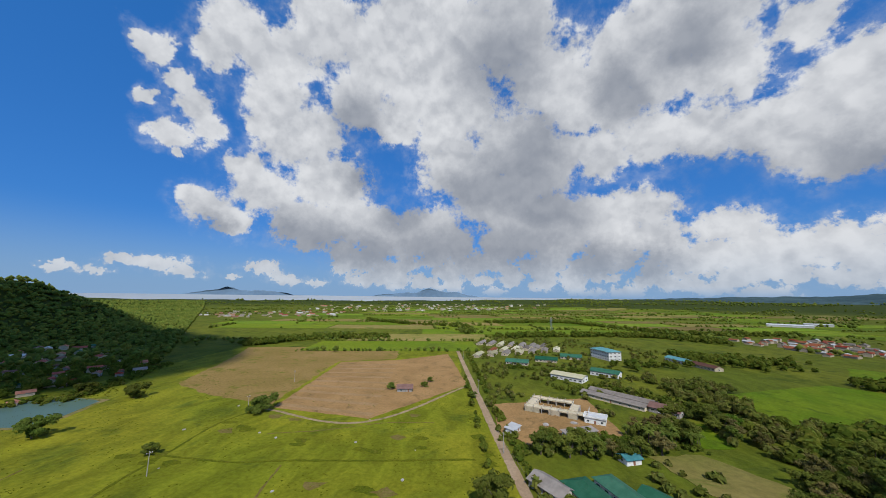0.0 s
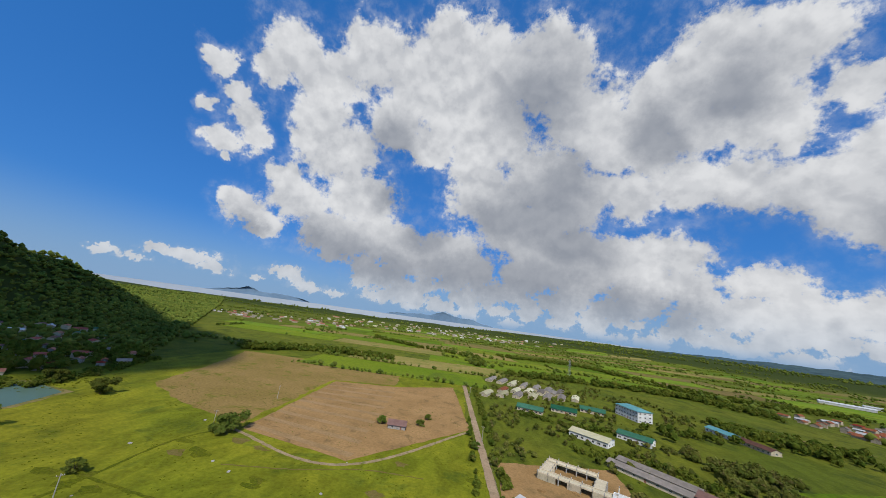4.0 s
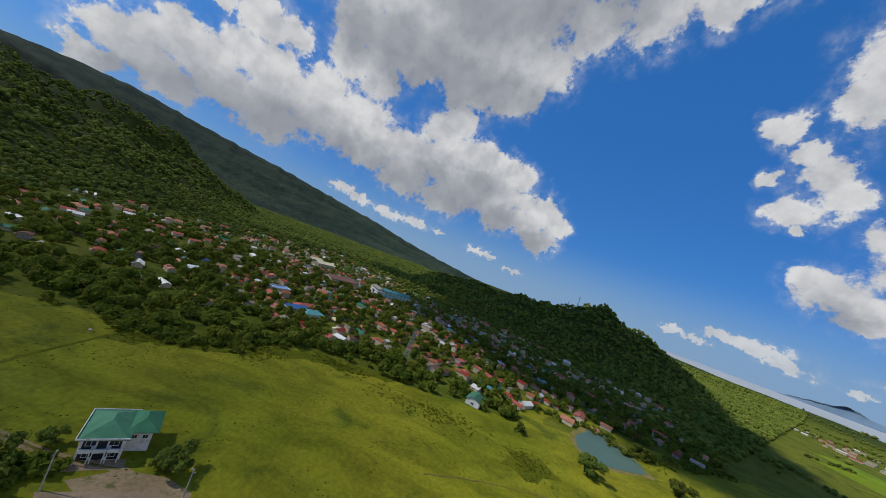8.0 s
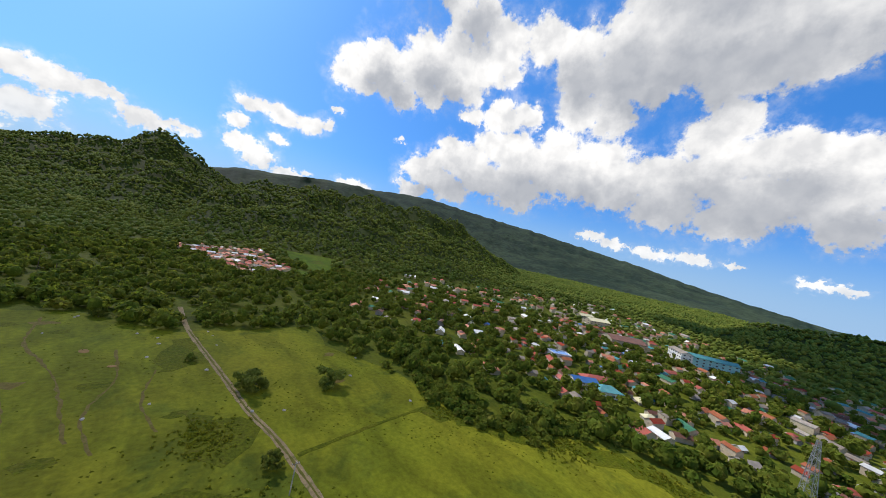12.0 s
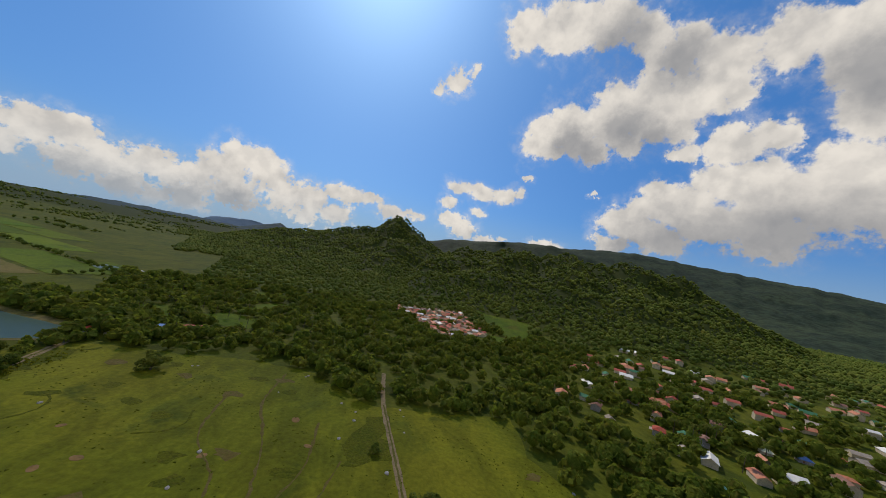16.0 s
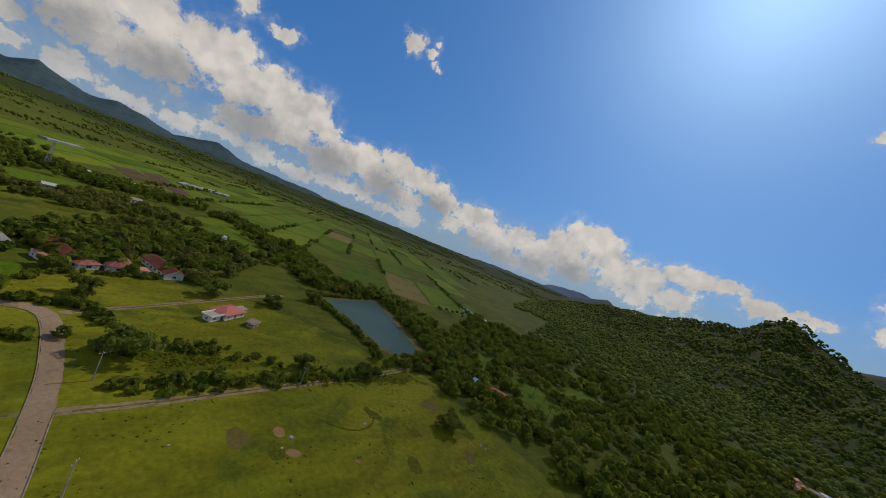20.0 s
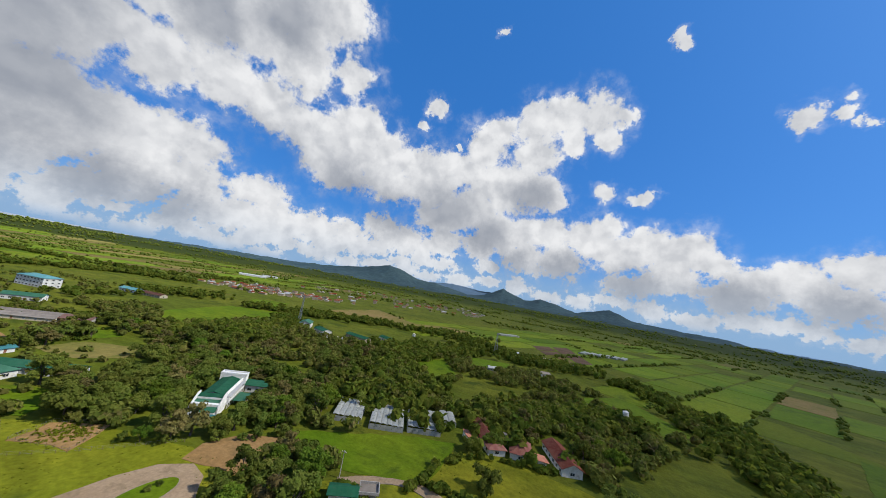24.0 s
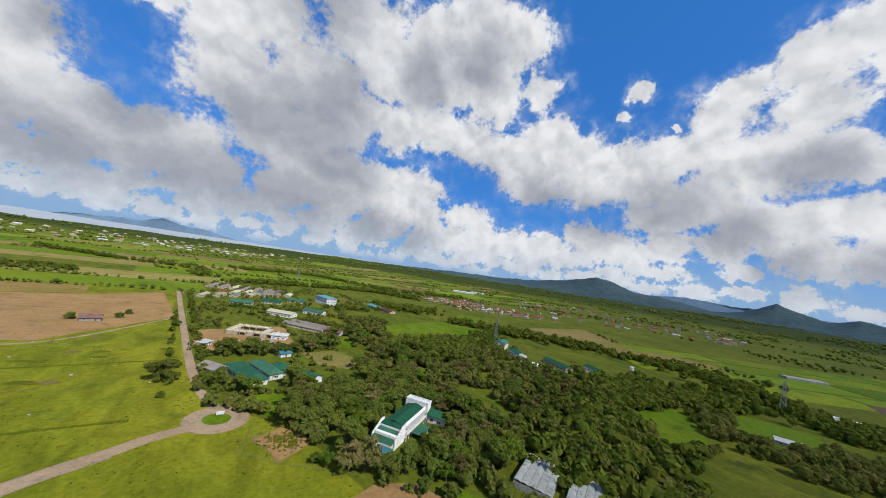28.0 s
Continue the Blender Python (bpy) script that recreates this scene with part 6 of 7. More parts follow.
# the two-storey house by the dirt track
def green_roof_house():
    z = 0.0
    root = building("house", "white two-storey house with green hipped roof and balconies", "house", -130.5, -36.3, 13.0, 9.6, 38, 6.6, "hip", 2.3, R_GREEN, W_WHITE, 2, 3.0, 0.9, (2.2, 1.5), ground=z)
    part("wing_wall", boxes((-7.0, 4.7, -0.4, 3.0, 10.4, 6.6)), W_WHITE, root)
    bm = roof_mesh("hip", 10.0, 6.6, 6.6, 1.9, 0.9)
    bmesh.ops.translate(bm, verts=bm.verts, vec=(-2.0, 7.6, 0.05))
    part("wing_roof", bm, R_GREEN, root)
    for r in ((-7.5, -5.85, 6.45, 7.5, -5.65, 6.85), (-7.5, -5.65, 6.45, -7.3, 5.6, 6.85), (7.3, -5.65, 6.45, 7.5, 5.6, 6.85)):
        part("fascia", boxes(r), W_WHITE, root)
    for y in (-3.1, 0.0, 3.1):
        part("balcony", boxes((6.4, y - 1.4, 3.2, 8.2, y + 1.4, 3.4), (8.05, y - 1.4, 3.4, 8.2, y + 1.4, 4.2), (6.5, y - 1.4, 3.4, 8.05, y - 1.28, 4.2), (6.5, y + 1.28, 3.4, 8.05, y + 1.4, 4.2)), W_WHITE, root)
        part("dark_opening", boxes((6.46, y - 1.0, 3.42, 6.54, y + 1.0, 5.7)), M_PANE, root)
        part("dark_opening", boxes((6.46, y - 1.2, 0.2, 6.54, y + 1.2, 2.7)), M_PANE, root)
        for e in (-1.25, 1.25):
            part("column", boxes((7.85, y + e - 0.13, -0.3, 8.1, y + e + 0.13, 3.2)), W_WHITE, root)
    for y in (6.2, 8.8):
        add_window(root, -7.0, y, 4.0, -90, (1.4, 1.2))
        add_window(root, 3.0, y, 4.0, 90, (1.4, 1.2))
    part("porch_slab", boxes((6.6, -6.5, -0.2, 10.5, 6.5, 0.14)), M_CONCRETE, root)


green_roof_house()


# the hall by the loop road
def hall():
    root = tagged(new("hall"), "white three-storey hall with brown panels and flat roofs", "hall")
    root.matrix_basis = pose(37.3, -33.6, 0, 0, 0, 8)
    part("south_wall", boxes((-10, -8.3, -0.4, 10, -0.6, 11.4)), W_WHITE, root)
    part("north_wall", boxes((-13, -0.6, -0.4, 12.5, 7.6, 10.2)), W_WHITE, root)
    part("flat_roof", boxes((-10.4, -8.7, 11.4, 10.4, -0.3, 11.75)), R_WHITE, root, "dull white flat roof slab")
    part("green_roof", boxes((-12.2, 0.2, 10.2, 11.7, 6.9, 10.45)), R_GREEN, root, "dark green sunken metal roof")
    for r in ((-13.3, 7.0, 10.2, 12.8, 7.9, 11.3), (-13.3, -0.3, 10.2, -12.3, 7.0, 11.3), (11.8, -0.3, 10.2, 12.8, 7.0, 11.3), (-12.3, -0.28, 10.2, 11.8, 0.15, 11.25)):
        part("parapet", boxes(r), W_WHITE, root)
    for x in (-3.4, -0.2):
        part("brown_panel", boxes((x - 0.8, -8.36, 1.2, x + 0.8, -8.2, 10.2)), W_BROWN, root, "red-brown panel strip")
        for z in (2.0, 4.6, 7.2):
            part("panel_pane", boxes((x - 0.45, -8.42, z, x + 0.45, -8.37, z + 1.5)), M_PANE, root)
    for z in (1.2, 4.4, 7.6):
        for x in (2.8, 5.2, 7.6):
            add_window(root, x, -8.3, z, 0, (1.4, 1.2))
        for y in (-6.8, -4.2, -1.8):
            add_window(root, 10, y, z, 90, (1.4, 1.2))
        for x in (-10, -6, -2, 2, 6, 10):
            add_window(root, x, 7.6, z, 180, (1.4, 1.2))
        for y in (1.2, 4.0):
            add_window(root, -13, y, z, -90, (1.4, 1.2))
            add_window(root, 12.5, y, z, 90, (1.4, 1.2))
    for k in range(6):
        part("sign_letter", boxes((-9.2 + k * 0.72, -8.37, 7.8, -8.75 + k * 0.72, -8.3, 8.2)), W_BROWN, root)
    # canopy along the entrance side
    part("canopy", boxes((-12, -12.4, 2.9, 13, -8.35, 3.2)), W_WHITE, root)
    part("canopy_edge", boxes((-12, -12.6, 3.2, 13, -12.3, 3.9)), W_WHITE, root)
    for k in range(7):
        part("column", boxes((-11.6 + k * 4.05, -12.4, -0.3, -11.3 + k * 4.05, -12.1, 2.9)), W_WHITE, root)
    part("terrace", boxes((-13, -13.5, -0.3, 14, -8.4, 0.16)), M_CONCRETE, root)


hall()
disc("kerb_island", 56, 1.5, 4.8, M_LAWN, "oval grass island with a pale kerb", 0.36, 2.25, 0.14)
disc("kerb_island", 35, -3, 3.6, M_LAWN, "small round grass island", 0.36)
disc("kerb_island", 19, -6, 4.8, M_LAWN, "round grass island beside the hall", 0.36)
sheet("hall_forecourt", [(10, 14), (25, 14.6), (41, 17), (56, 17), (67, 15), (74, 7), (72, -2), (64, -11), (52, -18), (30, -20), (12, -14), (10, 4)], M_CONCRETE, "worn concrete forecourt of the hall", "forecourt", 0.22, edge=0.4)
kerb("kerb_oval", [(56 + 10.9 * math.cos(a / 24 * math.tau) * math.cos(0.14) - 4.9 * math.sin(a / 24 * math.tau) * math.sin(0.14), 1.5 + 10.9 * math.cos(a / 24 * math.tau) * math.sin(0.14) + 4.9 * math.sin(a / 24 * math.tau) * math.cos(0.14)) for a in range(25)], -0.2)



# the stepped school building among the campus trees
def school():
    root = tagged(new("school_building"), "white stepped school building with green roofs and end tower", "school")
    root.matrix_basis = pose(114, 55, 0, 0, 0, 38) @ Matrix.Diagonal((0.86, 0.86, 0.86, 1))
    part("main_wall", boxes((-15, -6, -0.4, 14, 6, 7.6)), W_WHITE, root)
    bm = roof_mesh("gable", 29, 11.4, 7.6, 1.5, 0.2)
    bmesh.ops.translate(bm, verts=bm.verts, vec=(-0.5, 0.2, 0))
    part("main_roof", bm, R_GREEN, root)
    part("side_parapet", boxes((-15.2, -6.5, 6.6, 14, -5.9, 8.9)), W_WHITE, root)
    part("gallery_slab", boxes((-15, -8.2, 3.4, 14, -6.02, 3.7)), W_WHITE, root)
    part("gallery_wall", boxes((-15, -8.3, 3.7, 14, -8.1, 4.8)), W_WHITE, root)
    for k in range(9):
        part("column", boxes((-14.9 + k * 3.55, -8.2, -0.3, -14.5 + k * 3.55, -7.9, 3.4)), W_WHITE, root)
        part("column", boxes((-14.9 + k * 3.55, -8.05, 4.8, -14.6 + k * 3.55, -7.8, 6.9)), W_WHITE, root)
        if k < 8:
            for z in (0.9, 4.6):
                add_window(root, -12.9 + k * 3.55, -6.0, z, 0, (2.2, 1.5))
                add_window(root, -12.9 + k * 3.55, 6.0, z, 180, (2.2, 1.5))
    part("gallery_roof", boxes((-15.2, -8.6, 6.9, 14, -6.52, 7.1)), R_WHITE, root)
    # tower at the far end, blocks stepping down at the near end
    part("tower_wall", boxes((14, -8, -0.4, 19.5, 7.4, 10.2)), W_WHITE, root)
    part("tower_roof", boxes((14.4, -7.6, 10.2, 19.1, 7.0, 10.4)), R_WHITE, root)
    for r in ((13.9, -8.1, 10.2, 19.6, -7.6, 11.2), (13.9, 7.0, 10.2, 19.6, 7.5, 11.2), (13.9, -7.6, 10.2, 14.4, 7.0, 11.2), (19.1, -7.6, 10.2, 19.6, 7.0, 11.2)):
        part("parapet", boxes(r), W_WHITE, root)
    for z in (1.0, 4.4, 7.6):
        for y in (-5, -1, 3):
            add_window(root, 19.5, y, z, 90, (1.4, 1.2))
    part("front_wall", boxes((-25, -7, -0.4, -15, 7, 6.0)), W_WHITE, root)
    for k, (x0, z0, x1, z1) in enumerate(((-19.5, 7.6, -15.2, 8.2), (-24, 5.6, -19.7, 6.4), (-29, 3.3, -25.2, 4.6))):
        bm = bmesh.new()
        a = [bm.verts.new(p) for p in ((x0, -6.4, z0), (x1, -6.4, z1), (x1, 6.4, z1), (x0, 6.4, z0))]
        b = [bm.verts.new(v.co + Vector((0, 0, 0.2))) for v in a]
        bm.faces.new(b)
        bm.faces.new(a[::-1])
        for i in range(4):
            bm.faces.new((a[i], a[(i + 1) % 4], b[(i + 1) % 4], b[i]))
        part("stepped_roof", bm, R_GREEN, root)
    for s in (-1, 1):
        bm = bmesh.new()
        prof = ((-26.5, -0.4), (-15, -0.4), (-15, 9.4), (-18.5, 9.4), (-26.5, 5.2))
        a = [bm.verts.new((x, s * 6.5, z)) for x, z in prof]
        b = [bm.verts.new((x, s * 7.1, z)) for x, z in prof]
        bm.faces.new(a)
        bm.faces.new(b[::-1])
        for i in range(5):
            bm.faces.new((a[i], a[(i + 1) % 5], b[(i + 1) % 5], b[i]))
        bmesh.ops.recalc_face_normals(bm, faces=bm.faces)
        part("sloping_side_wall", bm, W_WHITE, root)
    part("step_wall", boxes((-19.6, -6.5, -0.4, -19.2, 6.5, 7.6)), W_WHITE, root)
    part("porch_wall", boxes((-29, -6, -0.4, -25, 6, 3.2)), W_WHITE, root)
    for y in (-4, 0, 4):
        add_window(root, -29, y, 1.0, -90, (2.2, 1.5))
    part("patio_roof", boxes((-10, -15.2, 3.0, 4, -8.7, 3.25)), R_GREEN, root)
    for x in (-9.6, -5, -0.6, 3.6):
        part("patio_post", boxes((x - 0.12, -15, -0.3, x + 0.12, -14.76, 3.0)), W_WHITE, root)
    part("teal_canopy", boxes((-36, -8, 2.7, -30, -1, 2.9)), R_TEAL, root)
    for x, y in ((-35.6, -7.6), (-30.4, -7.6), (-35.6, -1.4), (-30.4, -1.4)):
        part("canopy_post", boxes((x - 0.1, y - 0.1, -0.3, x + 0.1, y + 0.1, 2.7)), M_STEEL, root)


school()

# campus round the loop road
CAMPUS_ROWS = [
    ("school_wing", "low white wing with green roof", 139, 48, 26, 8, -55, 4.2, "gable", 1.6, R_GREEN, W_WHITE, 1),
    ("classroom_block", "long low classroom block with green roof", 43, 134, 34, 11, -68, 3.8, "hip", 2.2, R_GREEN, W_WHITE, 1),
    ("classroom_block", "long low classroom block with green roof", 72, 132, 34, 9, -53, 3.6, "gable", 1.8, R_GREEN, W_WHITE, 1),
    ("classroom_block", "green-roofed classroom block beside a lawn", 54.5, 141, 28, 8.5, -68, 3.8, "hip", 1.9, R_GREEN, W_WHITE, 1),
    ("store_shed", "weathered grey store shed by the road", 27, 146, 16, 9, -50, 3.0, "gable", 2.0, R_GREY, W_GREY, 1),
    ("pump_house", "small green-roofed pump house", 69, 176, 8, 6, 20, 2.8, "gable", 1.2, R_TEAL, W_WHITE, 1),
    ("barn", "green-roofed open barn with cream walls", 40, 400, 25, 13, -12, 3.4, "gable", 2.6, R_GREEN, W_CREAM, 1),
    ("barn", "green-roofed open barn with cream walls", 77, 422, 25, 13, -12, 3.4, "gable", 2.6, R_GREEN, W_CREAM, 1),
    ("barn", "green-roofed open barn with cream walls", 112, 446, 25, 13, -12, 3.4, "gable", 2.6, R_GREEN, W_CREAM, 1),
    ("office_block", "white office block with cream roof", 82, 336, 30, 15, -36, 4.2, "gable", 2.0, R_CREAM, W_WHITE, 1),
    ("office_block", "white office block with green roof", 123, 357, 26, 12, -36, 4.4, "gable", 2.2, R_GREEN, W_WHITE, 1),
    ("long_shed", "long grey-roofed shed with cream walls", 97, 270, 46, 8, -45, 3.0, "gable", 1.6, R_GREY, W_CREAM, 1),
    ("long_shed", "long grey-roofed shed with cream walls", 106, 279, 46, 8, -45, 3.0, "gable", 1.6, R_GREY, W_CREAM, 1),
    ("long_shed", "brown-roofed shed at the end of the row", 124, 250, 18, 11, -45, 3.6, "gable", 2.2, R_BROWN, W_GREY, 1),
    ("laboratory", "white and teal three-storey laboratory", 158, 456, 34, 18, -70, 11.0, "hip", 2.6, R_TEAL, W_WHITE, 3),
    ("farm_office", "white farm office with teal roof", 240, 446, 28, 12, -75, 4.0, "gable", 2.2, R_TEAL, W_WHITE, 1),
    ("farm_store", "brown-roofed farm store behind the trees", 250, 412, 30, 11, -75, 3.6, "gable", 2.0, R_BROWN, W_CREAM, 1),
    ("site_shed", "white site shed beside the building site", 17, 203, 9, 5, 60, 2.8, "shed", 0.6, R_WHITE, W_WHITE, 1),
    ("site_shed", "pale blue-roofed shed beside the building site", 54, 203, 20, 5, 24, 2.8, "shed", 0.6, R_GREY, W_WHITE, 1),
    ("field_hut", "old hut with brown roof beside the ploughed field", -64, 274, 12, 8, 10, 3.0, "gable", 2.2, R_BROWN, W_GREY, 1),
    ("guard_shed", "small green-roofed guard shed by the road", 92.5, -44.5, 9, 5.6, -58, 3.2, "gable", 0.9, R_GREEN, W_WHITE, 1),
    ("guard_shed", "small grey annex shed by the road", 98.5, -51, 5.5, 5, -58, 2.8, "flat", 0.3, R_GREY, W_GREY, 1),
    ("farmhouse", "long farmhouse with rusty red roof", 183, -70, 28, 9, 34, 3.4, "gable", 2.2, R_OLD_RED, W_CREAM, 1),
    ("farmhouse", "farmhouse with red roof", 170, -79, 12, 9, 34, 3.4, "hip", 2.2, R_OLD_RED, W_WHITE, 1),
    ("farmhouse", "red-roofed farmhouse among trees", 177, -92, 17, 10, 10, 3.4, "hip", 2.6, R_OLD_RED, W_WHITE, 1),
    ("farmhouse", "long farmhouse with patched dark red roof and white walls", 184, -112, 28, 10, 24, 3.8, "gable", 2.4, R_OLD_RED, W_WHITE, 1),
    ("bungalow", "white bungalow with red hipped roof in the meadow", 127, -141, 14, 10, -50, 3.2, "hip", 2.0, R_RED, W_WHITE, 1),
    ("bungalow_porch", "white flat-roofed porch of the bungalow", 120, -134, 9, 5, -50, 2.7, "flat", 0.3, R_GREY, W_WHITE, 1),
    ("meadow_shed", "small open shed in the meadow", 116, -152, 6, 4, -40, 2.2, "shed", 0.5, R_GREY, W_GREY, 1),
    ("institute", "white institute building with green roof", 318, 205, 22, 13, 35, 6.5, "gable", 2.4, R_GREEN, W_WHITE, 2),
    ("institute", "white institute building with green roof", 309, 168, 22, 12, 70, 5.0, "gable", 2.2, R_GREEN, W_WHITE, 1),
    ("institute", "long institute block with green roof", 330, 130, 34, 10, 80, 4.0, "gable", 1.8, R_GREEN, W_CREAM, 1),
    ("institute", "institute block with green roof", 364, 110, 20, 10, 70, 4.0, "gable", 1.8, R_GREEN, W_WHITE, 1),
    ("cottage", "red-roofed cottage among trees", 287, 92, 14, 8, 30, 3.0, "gable", 1.8, R_RUST, W_CREAM, 1),
    ("cottage", "cream-roofed cottage among trees", 340, 92, 14, 9, 60, 3.0, "hip", 1.8, R_CREAM, W_CREAM, 1),
    ("cottage", "cream-roofed cottage among trees", 360, 66, 14, 9, 75, 3.0, "hip", 1.8, R_CREAM, W_CREAM, 1),
    ("cottage", "cream-roofed cottage among trees", 398, 68, 14, 9, 20, 3.0, "hip", 1.8, R_CREAM, W_CREAM, 1),
    ("farm_shed", "white farm shed on the plain", 504, -40, 30, 13, -70, 4.0, "gable", 2.0, R_WHITE, W_WHITE, 1),
    ("farm_shed", "white farm shed on the plain", 517, -80, 22, 11, -70, 3.6, "gable", 1.8, R_GREY, W_WHITE, 1),
    ("farm_shed", "pale green farm shed by the trees", 362, -35, 15, 8, -65, 3.0, "gable", 1.4, R_WHITE, W_CREAM, 1),
    ("farm_shed", "pale farm shed by the trees", 404, -82, 16, 9, -60, 3.2, "gable", 1.6, R_GREY, W_WHITE, 1),
    ("farm_shed", "grey farm shed by the trees", 523, -120, 22, 10, -50, 3.2, "gable", 1.6, R_GREY, W_CREAM, 1),
    ("pond_house", "white hut in the southern woods", 212, -469, 16, 9, 20, 3.0, "gable", 1.6, R_WHITE, W_WHITE, 1),
    ("pond_house", "blue-roofed hut by the fish pond", 60, -282, 10, 7, 10, 2.8, "gable", 1.4, R_BLUE, W_CREAM, 1),
    ("pond_house", "red-roofed hut by the fish pond", 42, -290, 12, 7, 25, 2.8, "gable", 1.6, R_RED, W_CREAM, 1),
    ("school", "blue and white four-storey school", -552, -40, 52, 12, -52, 13.0, "gable", 2.6, R_TEAL, W_TEAL, 4),
    ("school", "white four-storey school wing with blue roof", -541, -66, 28, 12, 38, 13.0, "gable", 2.4, R_GREY, W_WHITE, 4),
    ("town_hall", "yellow three-storey building with cream roof", -590, -182, 38, 17, -25, 9.0, "gable", 3.0, R_CREAM, W_CREAM, 3),
    ("town_hall", "cream hall with cream roof", -622, -214, 26, 14, -25, 6.0, "gable", 2.6, R_CREAM, W_CREAM, 2),
    ("gymnasium", "large hall with dark brown roof", -520, -120, 44, 24, -40, 7.5, "gable", 4.0, R_BROWN, W_CREAM, 1),
    ("village_hall", "green-roofed hall at the edge of the village", -278, 88, 16, 10, -20, 4.2, "gable", 2.2, R_GREEN, W_WHITE, 1),
    ("shop_house", "blue-roofed house with white walls", -316, -80, 18, 10, -35, 5.5, "gable", 2.0, R_BLUE, W_WHITE, 2),
    ("shop_house", "turquoise-roofed house in the village", -322, -66, 18, 12, -35, 4.5, "hip", 2.4, R_TEAL, W_WHITE, 1),
    ("shop_house", "red-roofed long house in the village", -334, -78, 22, 10, -35, 4.5, "hip", 2.4, R_RED, W_CREAM, 1),
    ("shop_house", "blue and white shop in the village", -352, -118, 16, 11, -35, 6.5, "flat", 0.5, R_BLUE, W_WHITE, 2),
    ("storehouse", "long white warehouse on the far plain", 890, 1080, 95, 22, -30, 6.0, "gable", 2.6, R_WHITE, W_WHITE, 1),
    ("storehouse", "long white warehouse on the far plain", 1010, 1130, 60, 20, -30, 6.0, "gable", 2.6, R_WHITE, W_WHITE, 1),
]
for name, label, x, y, w, d, turn, h, roof, rise, rm, wm, storeys in CAMPUS_ROWS:
    far = math.hypot(x, y) > 560
    building(name, label, name.replace("_", " "), x, y, w, d, turn, h, roof, rise, rm, wm, storeys, 6.0 if w > 35 else 4.0, 0.8, (2.2, 1.5) if h > 3.3 else (1.4, 1.2), windows=not (far and w > 55))

for name, label, x, y, w, d, turn, h, rm in (("farm_annex", "low annex with patched rusty roof", 172, -66, 9, 6, 34, 2.6, R_RUST), ("farm_annex", "low grey-roofed annex beside the farmhouse", 189, -82, 8, 6, 34, 2.6, R_GREY), ("farm_annex", "small rust-roofed annex beside the farmhouse", 174, -103, 7, 5, 24, 2.4, R_RUST), ("farm_annex", "grey lean-to by the bungalow", 133, -148, 6, 4, -50, 2.3, R_GREY), ("tool_shed", "small grey tool shed among the campus trees", 300, 150, 8, 6, 40, 2.6, R_GREY), ("tool_shed", "white flat store among the campus trees", 296, 130, 12, 7, 40, 3.0, R_WHITE), ("tool_shed", "rust-roofed store behind the institute", 345, 112, 13, 8, 70, 3.0, R_RUST), ("tool_shed", "rust-roofed store behind the institute", 352, 84, 15, 8, 70, 3.0, R_OLD_RED)):
    building(name, label, name.replace("_", " "), x, y, w, d, turn, h, "shed", 0.7, rm, W_WHITE, 1, 4.0, 0.4)

rng = random.Random(8)
for k in range(7):
    for row, (bx, by, ux, uy) in enumerate(((-6, 446, 19, 10.5), (14, 486, 17, 9.5), (-2, 560, 16, -4))):
        x, y = bx + ux * k, by + uy * k
        if row == 1 and k > 4:
            continue
        building("poultry_house", "long low animal house with pale rusty roof", "animal house", x, y, 30 if row < 2 else 40, 8.5, -104 if row < 2 else -104, 2.6, "gable", 1.7, rng.choice((R_GREY, R_CREAM, R_RUST, R_GREY)), W_CREAM, 1, 9.0, 0.5, group="rows of animal houses")


def glasshouse(cx, cy, w, d, turn, bays, label):
    root = tagged(new("greenhouse"), label, "greenhouse", "plastic greenhouses")
    root.matrix_basis = pose(cx, cy, float(land(cx, cy)), 0, 0, turn)
    b = d / bays
    for k in range(bays):
        y0 = -d / 2 + k * b
        bm = bmesh.new()
        prev = None
        for i in range(9):
            a = math.pi * i / 8
            y, z = y0 + b / 2 - math.cos(a) * b / 2, 2.6 + math.sin(a) * b * 0.17 + k * 0.12
            now = (bm.verts.new((-w / 2, y, z)), bm.verts.new((w / 2, y, z)))
            if prev:
                bm.faces.new((prev[0], prev[1], now[1], now[0]))
            prev = now
        part("roof_film", bm, M_PLASTIC, root)
        for s in (-1, 1):
            part("end_wall", boxes((s * w / 2 - 0.06, y0 + 0.1, -0.2, s * w / 2 + 0.06, y0 + b - 0.1, 2.6)), M_PLASTIC, root)
        for j in range(6):
            x = -w / 2 + 0.1 + (w - 0.3) * j / 5
            part("hoop", boxes((x, y0 - 0.05, -0.2, x + 0.1, y0 + 0.05, 2.75)), M_STEEL, root)
    for s in (-1, 1):
        part("side_wall", boxes((-w / 2, s * d / 2 - 0.05, -0.2, w / 2, s * d / 2 + 0.05, 2.3)), M_PLASTIC, root)


glasshouse(151, -1, 25, 15, 28, 5, "dull white plastic greenhouse")
glasshouse(159, -21, 27, 18, 28, 6, "white plastic greenhouse with arched bays")
glasshouse(170, -38, 27, 18, 28, 6, "white plastic greenhouse with arched bays")
glasshouse(185, -47, 15, 9, 28, 2, "small white plastic greenhouse")
for k in range(6):
    glasshouse(760 + k * 11, -135 - k * 16, 46, 11, -15, 2, "long white plastic tunnel on the plain")
glasshouse(780, 30, 60, 14, -35, 2, "long grey plastic tunnel on the plain")


